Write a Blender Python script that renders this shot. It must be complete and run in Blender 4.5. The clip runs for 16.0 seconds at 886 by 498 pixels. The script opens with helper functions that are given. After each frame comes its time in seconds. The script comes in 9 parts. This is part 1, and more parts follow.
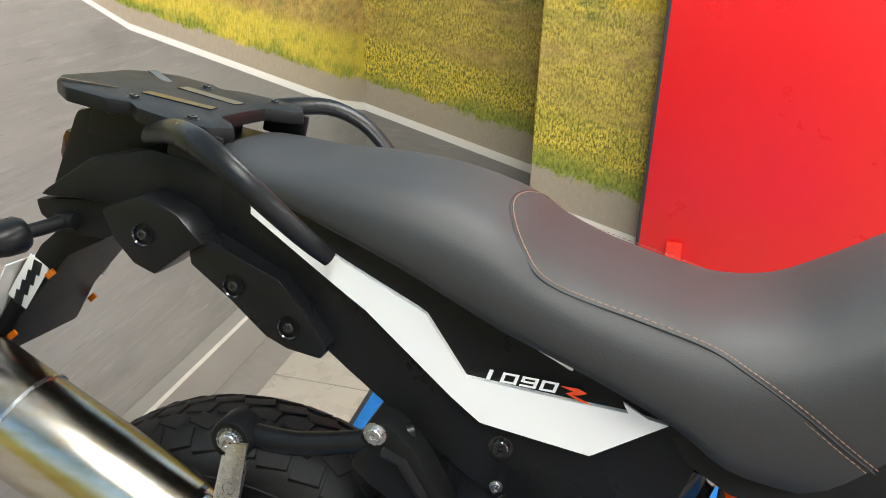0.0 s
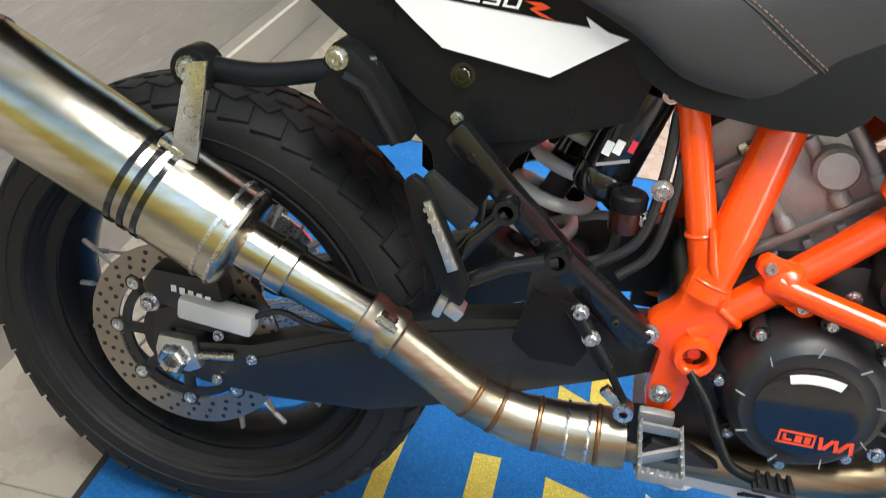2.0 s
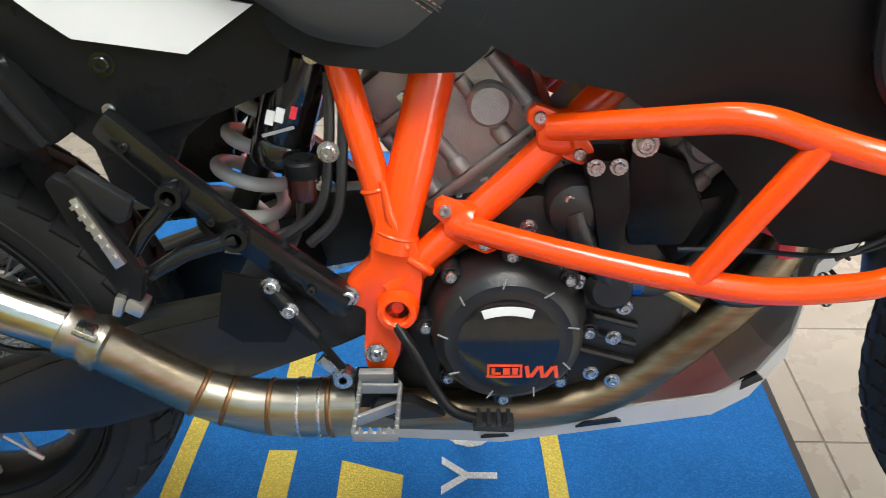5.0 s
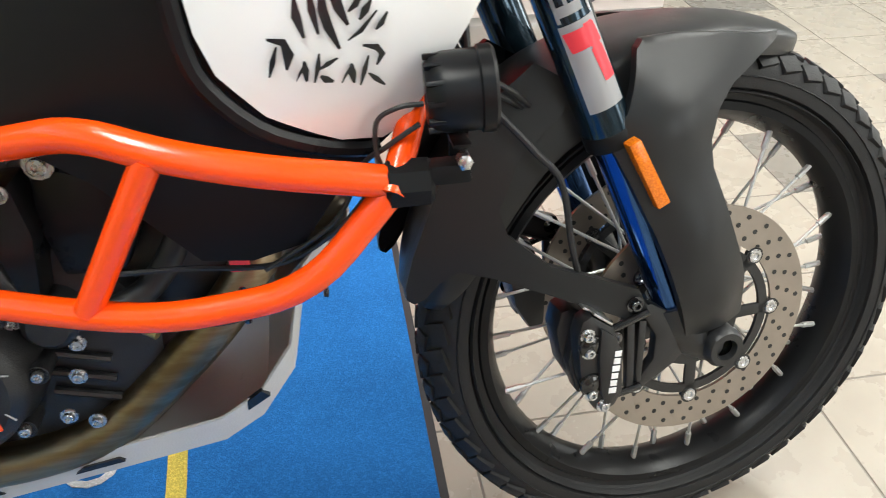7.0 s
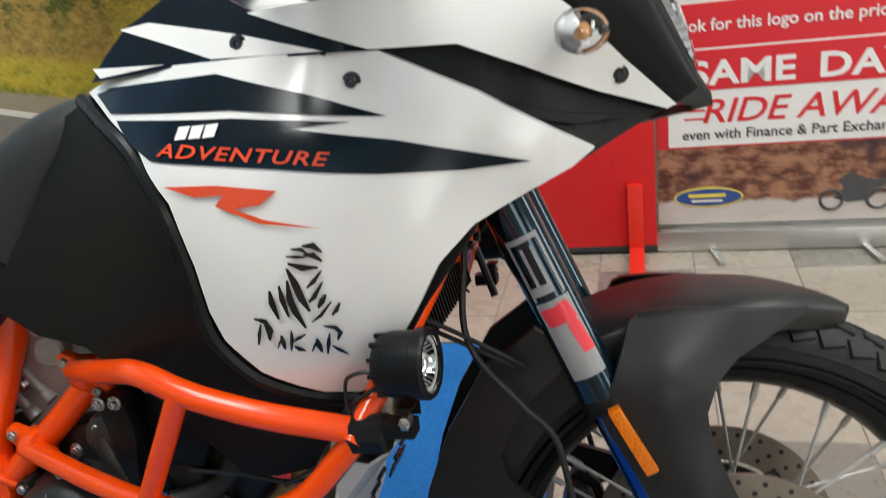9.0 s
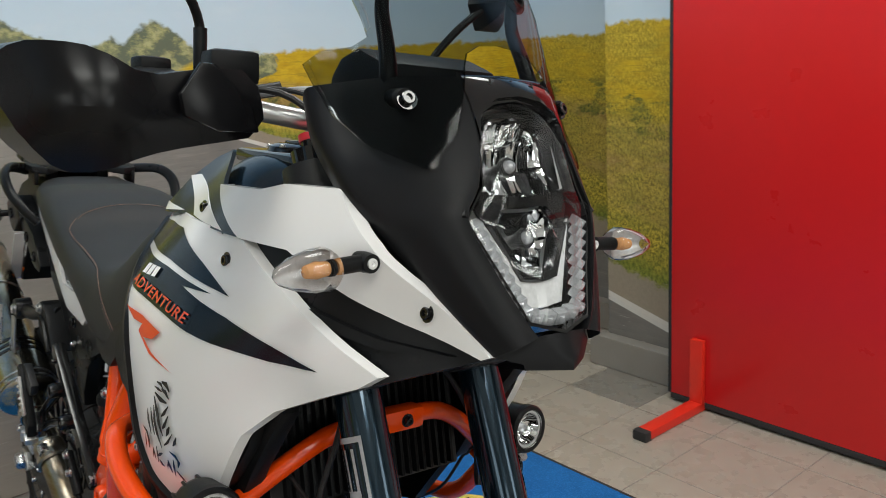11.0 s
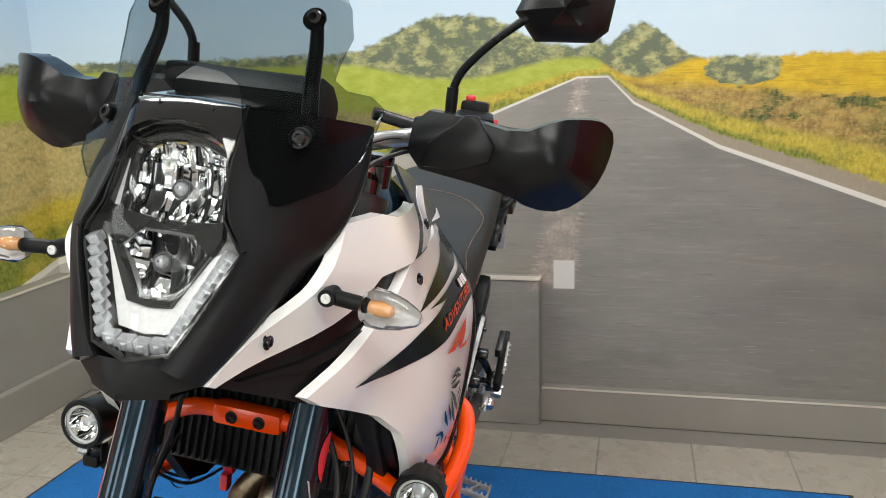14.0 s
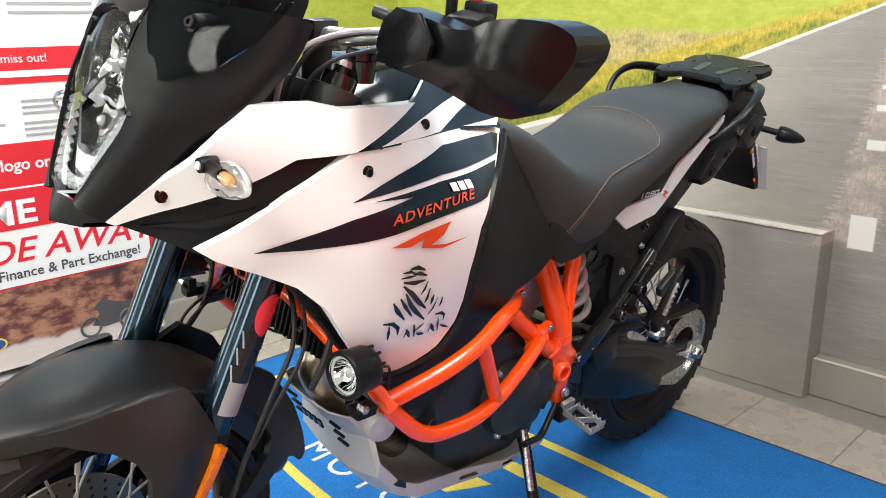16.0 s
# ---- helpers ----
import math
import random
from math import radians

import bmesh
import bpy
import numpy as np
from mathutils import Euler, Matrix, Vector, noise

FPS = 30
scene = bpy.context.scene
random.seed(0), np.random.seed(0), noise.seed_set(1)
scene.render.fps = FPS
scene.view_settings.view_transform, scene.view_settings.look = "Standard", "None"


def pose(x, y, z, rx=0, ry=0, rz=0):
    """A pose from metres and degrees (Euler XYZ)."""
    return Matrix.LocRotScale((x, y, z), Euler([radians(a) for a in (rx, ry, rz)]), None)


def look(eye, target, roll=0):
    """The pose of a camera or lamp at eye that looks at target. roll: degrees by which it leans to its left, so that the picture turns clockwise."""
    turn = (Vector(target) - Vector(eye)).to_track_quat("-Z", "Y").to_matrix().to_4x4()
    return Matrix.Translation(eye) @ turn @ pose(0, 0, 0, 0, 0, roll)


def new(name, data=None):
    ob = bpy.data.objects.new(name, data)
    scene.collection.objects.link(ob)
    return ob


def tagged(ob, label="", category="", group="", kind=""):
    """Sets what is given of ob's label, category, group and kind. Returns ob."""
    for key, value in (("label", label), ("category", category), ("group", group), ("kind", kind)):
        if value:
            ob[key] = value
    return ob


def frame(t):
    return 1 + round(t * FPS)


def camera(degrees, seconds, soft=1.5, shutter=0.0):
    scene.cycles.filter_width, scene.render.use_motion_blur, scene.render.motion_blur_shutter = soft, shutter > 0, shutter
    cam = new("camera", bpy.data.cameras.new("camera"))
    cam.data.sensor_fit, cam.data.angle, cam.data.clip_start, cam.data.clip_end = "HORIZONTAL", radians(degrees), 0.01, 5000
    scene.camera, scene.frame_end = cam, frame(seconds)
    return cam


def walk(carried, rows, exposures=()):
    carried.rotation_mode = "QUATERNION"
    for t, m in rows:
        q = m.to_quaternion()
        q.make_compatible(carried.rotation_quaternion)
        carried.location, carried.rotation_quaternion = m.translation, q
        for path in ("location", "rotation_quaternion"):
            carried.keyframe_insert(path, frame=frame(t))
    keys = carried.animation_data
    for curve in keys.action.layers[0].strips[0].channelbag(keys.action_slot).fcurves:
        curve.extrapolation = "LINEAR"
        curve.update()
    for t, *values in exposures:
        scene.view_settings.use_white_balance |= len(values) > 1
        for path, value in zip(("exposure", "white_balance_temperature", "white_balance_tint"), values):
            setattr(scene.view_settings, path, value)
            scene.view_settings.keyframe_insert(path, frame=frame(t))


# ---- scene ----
cam = camera(56.9, 16.0, soft=0.8, shutter=0.2)
PATH = [
    (0, (0.427, -0.717, 1.290), (-0.019, 1.059, 0.486), 1.9),
    (0.5, (0.415, -0.744, 1.265), (0.063, 1.048, 0.449), 2.8),
    (1, (0.404, -0.766, 1.198), (0.107, 1.013, 0.335), 3.6),
    (1.5, (0.429, -0.784, 1.153), (0.106, 0.901, 0.125), 3.4),
    (2, (0.459, -0.821, 1.097), (0.168, 0.797, -0.041), 4.5),
    (2.5, (0.477, -0.839, 1.070), (0.155, 0.707, -0.158), 2.3),
    (3, (0.501, -0.838, 1.064), (0.198, 0.713, -0.161), 1.7),
    (3.2, (0.516, -0.837, 1.064), (0.223, 0.726, -0.149), 1.1),
    (5.5, (0.769, -0.8, 1.073), (0.811, 0.854, -0.05), -0.5),
    (6, (0.884, -0.799, 1.072), (0.996, 0.847, -0.059), -1.1),
    (6.5, (1.002, -0.787, 1.068), (1.234, 0.84, -0.072), -0.3),
    (7, (1.14, -0.754, 1.058), (1.395, 0.854, -0.103), -0.5),
    (7.5, (1.222, -0.737, 1.045), (1.434, 0.857, -0.145), -1.5),
    (8, (1.267, -0.734, 1.058), (1.44, 0.849, -0.151), -2.5),
    (8.5, (1.36, -0.766, 1.123), (1.285, 0.877, -0.015), -7.0),
    (9, (1.49, -0.816, 1.185), (1.005, 0.969, 0.423), -7.8),
    (9.5, (1.635, -0.76, 1.22), (0.88, 1.004, 0.655), -4.8),
    (9.7, (1.699, -0.725, 1.227), (0.873, 1.013, 0.684), -4.2),
    (11.8, (2.237, -0.192, 1.267), (0.427, 0.562, 0.874), -2.7),
    (12, (2.268, -0.121, 1.263), (0.415, 0.533, 0.894), -2.2),
    (12.5, (2.348, 0.052, 1.266), (0.41, 0.392, 0.907), -2.0),
    (13, (2.306, 0.249, 1.249), (0.347, 0.383, 0.869), -1.4),
    (13.5, (2.238, 0.419, 1.244), (0.279, 0.371, 0.847), -1.1),
    (14, (2.215, 0.614, 1.24), (0.311, 0.157, 0.836), -1.6),
    (14.5, (2.154, 0.776, 1.23), (0.34, 0.048, 0.805), -1.2),
    (15, (2.014, 0.909, 1.202), (0.31, -0.027, 0.735), 1.1),
    (15.5, (1.943, 1.045, 1.182), (0.449, -0.166, 0.633), -0.0),
    (16, (1.914, 1.195, 1.19), (0.568, -0.179, 0.642), -0.6),
]
EXPOSURES = [(0, 0.35), (1.0, 0.35), (2.0, 0.52), (3.0, 0.7), (5.5, 0.25), (6.5, 0.28), (7.5, 0.08), (8.5, 0.0), (9.0, -0.58), (9.5, -0.95), (11.8, -0.85), (12.5, -0.6), (13, -0.55), (14.5, -0.25), (15, -0.14), (16, 0.23)]
walk(cam, [(t, look(e, a, r)) for t, e, a, r in PATH], EXPOSURES)

# ---- world and lights: a closed showroom lit by ceiling panels ----
world = bpy.data.worlds.new("showroom")
scene.world = world
world.use_nodes = True
world.node_tree.nodes["Background"].inputs[0].default_value = (0.9, 0.95, 1.0, 1)
world.node_tree.nodes["Background"].inputs[1].default_value = 0.05


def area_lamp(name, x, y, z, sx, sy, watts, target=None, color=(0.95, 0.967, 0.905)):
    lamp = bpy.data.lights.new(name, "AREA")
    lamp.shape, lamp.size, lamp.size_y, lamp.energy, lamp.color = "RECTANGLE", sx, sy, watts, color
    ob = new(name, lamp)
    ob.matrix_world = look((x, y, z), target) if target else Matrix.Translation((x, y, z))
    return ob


CEILING = 2.75
PANELS = [(0.7, -0.7), (0.7, 1.1), (3.1, -0.7), (3.1, 1.1), (5.2, -0.7), (5.2, 1.1)]
for px, py in PANELS:
    area_lamp("ceiling_lamp", px, py, CEILING - 0.05, 0.58, 1.15, 40)
# unseen lamps added behind the camera for assumed shop-front daylight; no windows built
area_lamp("front_fill_light", 6.95, -1.9, 1.5, 1.9, 1.9, 58, target=(0.5, -0.2, 1.2), color=(0.95, 0.987, 0.955))
area_lamp("front_fill_light", 6.95, 1.7, 1.5, 1.9, 1.9, 82, target=(0.5, -0.2, 1.2), color=(0.95, 0.987, 0.955))
# added fill lamp that brightens the motorcycle's right side
area_lamp("side_fill_light", 4.3, -4.55, 1.5, 2.6, 1.7, 68, target=(3.6, 0, 1.2), color=(0.95, 0.987, 0.955))


# ---- materials ----
class Net:
    """A small writer of shader nodes."""

    def __init__(self, name):
        self.m = bpy.data.materials.new(name)
        self.m.use_nodes = True
        self.t = self.m.node_tree
        self.b = self.t.nodes["Principled BSDF"]

    def node(self, kind, **given):
        n = self.t.nodes.new(kind)
        for key, value in given.items():
            n.inputs[key.replace("_", " ")].default_value = value
        return n

    def put(self, value, socket):
        if isinstance(value, bpy.types.NodeSocket):
            self.t.links.new(value, socket)
        else:
            socket.default_value = value

    def math(self, op, a, b=0.0, c=0.0, clamp=False):
        n = self.t.nodes.new("ShaderNodeMath")
        n.operation, n.use_clamp = op, clamp
        for i, v in enumerate((a, b, c)):
            self.put(v, n.inputs[i])
        return n.outputs[0]

    def mix(self, f, a, b):
        n = self.t.nodes.new("ShaderNodeMix")
        n.data_type = "RGBA"
        self.put(f, n.inputs[0])
        self.put(a, n.inputs[6])
        self.put(b, n.inputs[7])
        return n.outputs[2]

    def noise(self, scale, detail=3.0, rough=0.55, vector=None, stretch=None):
        n = self.node("ShaderNodeTexNoise", Scale=scale, Detail=detail, Roughness=rough)
        v = vector or self.where()
        if stretch:
            mp = self.t.nodes.new("ShaderNodeMapping")
            mp.inputs["Scale"].default_value = stretch
            self.t.links.new(v, mp.inputs["Vector"])
            v = mp.outputs[0]
        self.t.links.new(v, n.inputs["Vector"])
        return n.outputs["Fac"]

    def where(self):
        return self.node("ShaderNodeTexCoord").outputs["Object"]

    def ramp(self, f, lo, hi):
        n = self.t.nodes.new("ShaderNodeMapRange")
        self.put(f, n.inputs[0])
        n.inputs[1].default_value, n.inputs[2].default_value = lo, hi
        n.clamp = True
        n.interpolation_type = "SMOOTHSTEP"
        return n.outputs[0]

    def bump(self, height, strength, distance=0.002):
        n = self.node("ShaderNodeBump", Strength=strength, Distance=distance)
        self.t.links.new(height, n.inputs["Height"])
        self.t.links.new(n.outputs[0], self.b.inputs["Normal"])


def c4(c):
    return (*c, 1.0)


def surface(name, color, rough, metal=0.0, vary=0.12, scale=6.0, grain=0.0, grain_scale=900.0, coat=0.0, spec=0.5, smudge=0.08, wear=None, wear_scale=35.0, wear_cut=(0.62, 0.72)):
    n = Net(name)
    big = n.noise(scale, 4)
    lo = c4([v * (1 - vary) for v in color])
    hi = c4([min(1, v * (1 + vary)) for v in color])
    col = n.mix(big, lo, hi)
    if wear:
        w = n.ramp(n.noise(wear_scale, 6, 0.65), *wear_cut)
        col = n.mix(w, col, c4(wear))
    n.put(col, n.b.inputs["Base Color"])
    r = n.noise(scale * 3.3, 5)
    n.put(n.math("ADD", n.math("MULTIPLY", n.math("SUBTRACT", r, 0.5), smudge * 2), rough, clamp=True), n.b.inputs["Roughness"])
    n.b.inputs["Metallic"].default_value = metal
    n.b.inputs["Coat Weight"].default_value = coat
    n.b.inputs["Coat Roughness"].default_value = 0.06
    n.b.inputs["Specular IOR Level"].default_value = spec
    if grain:
        n.bump(n.noise(grain_scale, 2), grain)
    return n.m


BLACK = surface("black plastic", (0.0075, 0.0078, 0.0085), 0.42, spec=0.16, grain=0.12, grain_scale=1500)
FENDER = surface("moulded dark plastic", (0.013, 0.0138, 0.015), 0.38, spec=0.33, smudge=0.1, grain=0.08, grain_scale=1400)
BLACK_SATIN = surface("satin black plastic", (0.0078, 0.0082, 0.0092), 0.3, spec=0.18, smudge=0.1, grain=0.05, grain_scale=1200)
BLACK_GLOSS = surface("gloss black", (0.008, 0.008, 0.009), 0.08, coat=0.3, smudge=0.04)
GUARD_BLACK = surface("hand guard plastic", (0.006, 0.006, 0.007), 0.24, spec=0.2, smudge=0.06)
NOSE_BLACK = surface("matt black fairing", (0.011, 0.0113, 0.0125), 0.38, spec=0.14, smudge=0.08, grain=0.04, grain_scale=1500)
RAIL_BLACK = surface("gloss frame black", (0.007, 0.0072, 0.008), 0.16, spec=0.5, smudge=0.1, vary=0.2, scale=40)
BLACK_PAINT = surface("black engine paint", (0.012, 0.0125, 0.014), 0.36, vary=0.25, scale=25, grain=0.2, grain_scale=700)
WHITE = surface("white gloss plastic", (0.785, 0.78, 0.775), 0.16, vary=0.02, coat=0.35, smudge=0.05)
NAVY = surface("dark blue decal", (0.004, 0.009, 0.015), 0.16, vary=0.2, spec=0.3)
DECAL_BLACK = surface("black decal", (0.01, 0.011, 0.013), 0.2)
DECAL_RED = surface("orange red decal", (0.72, 0.07, 0.02), 0.25, vary=0.05)
DECAL_WHITE = surface("white decal", (0.8, 0.8, 0.8), 0.3, vary=0.03)
DECAL_GREY = surface("grey decal", (0.3, 0.3, 0.31), 0.3, vary=0.08)
DECAL_PINK = surface("signal red decal", (0.75, 0.04, 0.06), 0.28, vary=0.05)
ORANGE = surface("orange powder coat", (0.92, 0.073, 0.002), 0.2, vary=0.05, coat=0.25, grain=0.1, grain_scale=300)
RUBBER = surface("tyre rubber", (0.0125, 0.0125, 0.0135), 0.62, vary=0.3, scale=9, grain=0.3, grain_scale=500, spec=0.35)
SOFT_RUBBER = surface("rubber hose", (0.014, 0.014, 0.015), 0.5, vary=0.2)
CAST = surface("cast aluminium", (0.36, 0.355, 0.345), 0.36, metal=0.6, vary=0.22, scale=30, grain=0.5, grain_scale=650, smudge=0.15)
ALU = surface("bare aluminium", (0.62, 0.62, 0.62), 0.34, metal=1.0, vary=0.1, scale=14, grain=0.12, grain_scale=800, smudge=0.14)
STEEL = surface("bolt steel", (0.55, 0.55, 0.56), 0.28, metal=1.0, vary=0.15, scale=60)
SPOKE = surface("spoke steel", (0.46, 0.46, 0.45), 0.35, metal=0.4, vary=0.1, scale=40)
DISC = surface("brake disc steel", (0.34, 0.3, 0.265), 0.36, metal=0.95, vary=0.16, scale=25, smudge=0.12)
SPRING = surface("white spring paint", (0.66, 0.65, 0.64), 0.32, vary=0.1, scale=25)
FORK_BLUE = surface("blue black fork tube", (0.016, 0.036, 0.055), 0.12, metal=0.75, vary=0.08, coat=0.4, smudge=0.04)
CHROME_BLUE = surface("blue tinted fork leg", (0.05, 0.12, 0.3), 0.12, metal=0.95, smudge=0.04)
SKID = surface("grey aluminium skid plate", (0.5, 0.5, 0.5), 0.42, metal=0.2, vary=0.1, scale=9, grain=0.2, grain_scale=500, wear=(0.25, 0.25, 0.25), wear_cut=(0.68, 0.8))
BAR_GREY = surface("anodised handlebar", (0.5, 0.5, 0.5), 0.3, metal=0.8, vary=0.08)
TANK_RED = surface("brake fluid pot", (0.035, 0.008, 0.006), 0.15)


def seat_material():
    n = Net("seat vinyl")
    grain = n.noise(520, 2)
    big = n.noise(7, 4)
    n.put(n.mix(big, c4((0.014, 0.0145, 0.015)), c4((0.022, 0.0225, 0.023))), n.b.inputs["Base Color"])
    n.put(n.math("ADD", n.math("MULTIPLY", big, 0.12), 0.5), n.b.inputs["Roughness"])
    n.b.inputs["Specular IOR Level"].default_value = 0.45
    n.bump(grain, 0.16, 0.001)
    return n.m


SEAT = seat_material()


def silencer_material(name, tint, rough, bare=(0.66, 0.63, 0.59)):
    n = Net(name)
    pos = n.where()
    a = n.noise(5, 5, vector=pos)
    s = n.noise(9, 3, vector=pos, stretch=(0.5, 9.0, 9.0))
    heat = n.ramp(n.math("ADD", n.math("MULTIPLY", a, 0.5), n.math("MULTIPLY", s, 0.5)), 0.4, 0.62)
    n.put(n.mix(heat, c4(bare), c4(tint)), n.b.inputs["Base Color"])
    n.b.inputs["Metallic"].default_value = 1.0
    n.put(n.math("ADD", n.math("MULTIPLY", n.noise(60, 5, vector=pos), 0.12), rough - 0.05), n.b.inputs["Roughness"])
    n.bump(n.noise(220, 2, vector=pos, stretch=(1, 6, 6)), 0.06)
    return n.m


SILENCER = silencer_material("polished silencer steel", (0.43, 0.375, 0.27), 0.17, (0.52, 0.49, 0.44))
PIPE = silencer_material("heat tinted exhaust steel", (0.3, 0.24, 0.16), 0.3, (0.42, 0.38, 0.32))
HEADER = silencer_material("brown exhaust header", (0.17, 0.12, 0.07), 0.36, (0.27, 0.22, 0.15))
WELD = surface("weld bead", (0.22, 0.12, 0.06), 0.4, metal=0.9, vary=0.3, scale=60)


def thin_material(name, tint, gloss_rough=0.03, gloss=1.0):
    """A thin sheet: tinted see-through with a Fresnel gloss."""
    n = Net(name)
    t = n.node("ShaderNodeBsdfTransparent", Color=c4(tint))
    g = n.node("ShaderNodeBsdfGlossy", Color=(1, 1, 1, 1), Roughness=gloss_rough)
    f = n.node("ShaderNodeFresnel", IOR=1.38)
    mixer = n.node("ShaderNodeMixShader")
    n.put(n.math("MULTIPLY", f.outputs[0], gloss), mixer.inputs[0])
    n.t.links.new(t.outputs[0], mixer.inputs[1])
    n.t.links.new(g.outputs[0], mixer.inputs[2])
    n.t.links.new(mixer.outputs[0], n.t.nodes["Material Output"].inputs[0])
    return n.m


SMOKE = thin_material("smoked windscreen", (0.37, 0.41, 0.42), 0.05, 0.3)
LENS = thin_material("clear lens", (0.94, 0.95, 0.96))
REFLECTOR = surface("chrome reflector", (0.88, 0.89, 0.9), 0.05, metal=1.0, vary=0.05, smudge=0.05)
PALE = surface("pale reflector shell", (0.8, 0.8, 0.8), 0.2, metal=0.2, vary=0.25, scale=150)
LED = surface("clear light module", (0.6, 0.61, 0.63), 0.16, metal=0.45, vary=0.35, scale=160, smudge=0.1)
AMBER = surface("amber bulb", (0.62, 0.3, 0.12), 0.2, vary=0.3, scale=120)
MIRROR = surface("mirror glass", (0.9, 0.9, 0.9), 0.02, metal=1.0, vary=0.01, smudge=0.0)


def reflector_amber():
    n = Net("amber side reflector")
    cells = n.node("ShaderNodeTexVoronoi", Scale=420)
    n.t.links.new(n.where(), cells.inputs["Vector"])
    n.put(n.mix(cells.outputs["Distance"], c4((0.85, 0.24, 0.01)), c4((0.55, 0.1, 0.0))), n.b.inputs["Base Color"])
    n.b.inputs["Roughness"].default_value = 0.14
    n.bump(cells.outputs["Distance"], 0.12)
    return n.m


REFLECT_AMBER = reflector_amber()


# ---- mesh helpers ----
def link(name, bm, material, parent=None, label="", sharp=38, smooth=True, m=None):
    me = bpy.data.meshes.new(name)
    bmesh.ops.recalc_face_normals(bm, faces=bm.faces)
    bm.to_mesh(me)
    bm.free()
    me.materials.append(material)
    if smooth:
        me.shade_smooth()
        me.set_sharp_from_angle(angle=radians(sharp))
    ob = new(name, me)
    if parent is not None:
        ob.parent = parent
    if m is not None:
        ob.matrix_basis = m
    if label:
        ob["label"] = label
    return ob


def part(name, bm, material, parent, label="", sharp=38, m=None):
    return link(name, bm, material, parent, label, sharp, True, m)


def same(name, ob, m, parent):
    """Another object on the mesh of ob."""
    o = new(name, ob.data)
    o.parent = parent
    o.matrix_basis = m
    return o


def moved(bm, m):
    bmesh.ops.transform(bm, matrix=m, verts=bm.verts)
    return bm


def mirrored(bm):
    return moved(bm, Matrix.Diagonal((1, -1, 1, 1)))


def joined(*bms):
    out = bmesh.new()
    for b in bms:
        me = bpy.data.meshes.new("tmp")
        b.to_mesh(me)
        b.free()
        out.from_mesh(me)
        bpy.data.meshes.remove(me)
    return out


def moved_none(bm):
    return bm


def facing(ob, d):
    """Turn every face of an open sheet towards d."""
    bm = bmesh.new()
    bm.from_mesh(ob.data)
    for f in bm.faces:
        if f.normal.dot(Vector(d)) < 0:
            f.normal_flip()
    bm.to_mesh(ob.data)
    bm.free()
    return ob


def soften(bm, width, segments=2, angle=30):
    if width <= 0:
        return bm
    edges = [e for e in bm.edges if len(e.link_faces) == 2 and e.calc_face_angle(0) > radians(angle)]
    bmesh.ops.bevel(bm, geom=edges, offset=width, segments=segments, affect="EDGES", profile=0.6, clamp_overlap=True)
    return bm


def block(size, at=(0, 0, 0), rot=(0, 0, 0), bevel=0.002, taper=None):
    bm = bmesh.new()
    bmesh.ops.create_cube(bm, size=1)
    for v in bm.verts:
        if taper and v.co.z > 0:
            v.co.x *= taper
            v.co.y *= taper
        v.co = Vector((v.co.x * size[0], v.co.y * size[1], v.co.z * size[2]))
    soften(bm, bevel)
    return moved(bm, pose(*at, *rot))


def aim(p, d, up=(0, 0, 1)):
    """A pose at p whose z axis runs along d."""
    return Matrix.Translation(p) @ Vector(d).to_track_quat("Z", "Y").to_matrix().to_4x4()


def turned(profile, n=32, m=None, cap=True):
    """A profile of (radius, height) turned about z."""
    bm = bmesh.new()
    rings = []
    for r, h in profile:
        rings.append([bm.verts.new((r * math.cos(2 * math.pi * i / n), r * math.sin(2 * math.pi * i / n), h)) for i in range(n)])
    for a, b in zip(rings, rings[1:]):
        for i in range(n):
            bm.faces.new((a[i], a[(i + 1) % n], b[(i + 1) % n], b[i]))
    if cap:
        bm.faces.new(rings[0])
        bm.faces.new(rings[-1])
    return moved(bm, m) if m is not None else bm


def curve_points(pts, steps=6):
    """Points on a smooth line through pts."""
    p = [Vector(q) for q in pts]
    p = [2 * p[0] - p[1]] + p + [2 * p[-1] - p[-2]]
    out = []
    for i in range(1, len(p) - 2):
        for k in range(steps):
            t = k / steps
            out.append(0.5 * (2 * p[i] + (p[i + 1] - p[i - 1]) * t + (2 * p[i - 1] - 5 * p[i] + 4 * p[i + 1] - p[i + 2]) * t * t + (3 * p[i] - p[i - 1] - 3 * p[i + 1] + p[i + 2]) * t**3))
    out.append(p[-2])
    return out


def bent_points(pts, radius=0.03, steps=5):
    """Straight runs with rounded bends, as a bent tube has."""
    p = [Vector(q) for q in pts]
    out = [p[0]]
    for a, b, c in zip(p, p[1:], p[2:]):
        u, w = (a - b), (c - b)
        k = min(radius, u.length * 0.48, w.length * 0.48)
        s, e = b + u.normalized() * k, b + w.normalized() * k
        for i in range(steps + 1):
            t = i / steps
            out.append((1 - t) ** 2 * s + 2 * t * (1 - t) * b + t * t * e)
    out.append(p[-1])
    return out


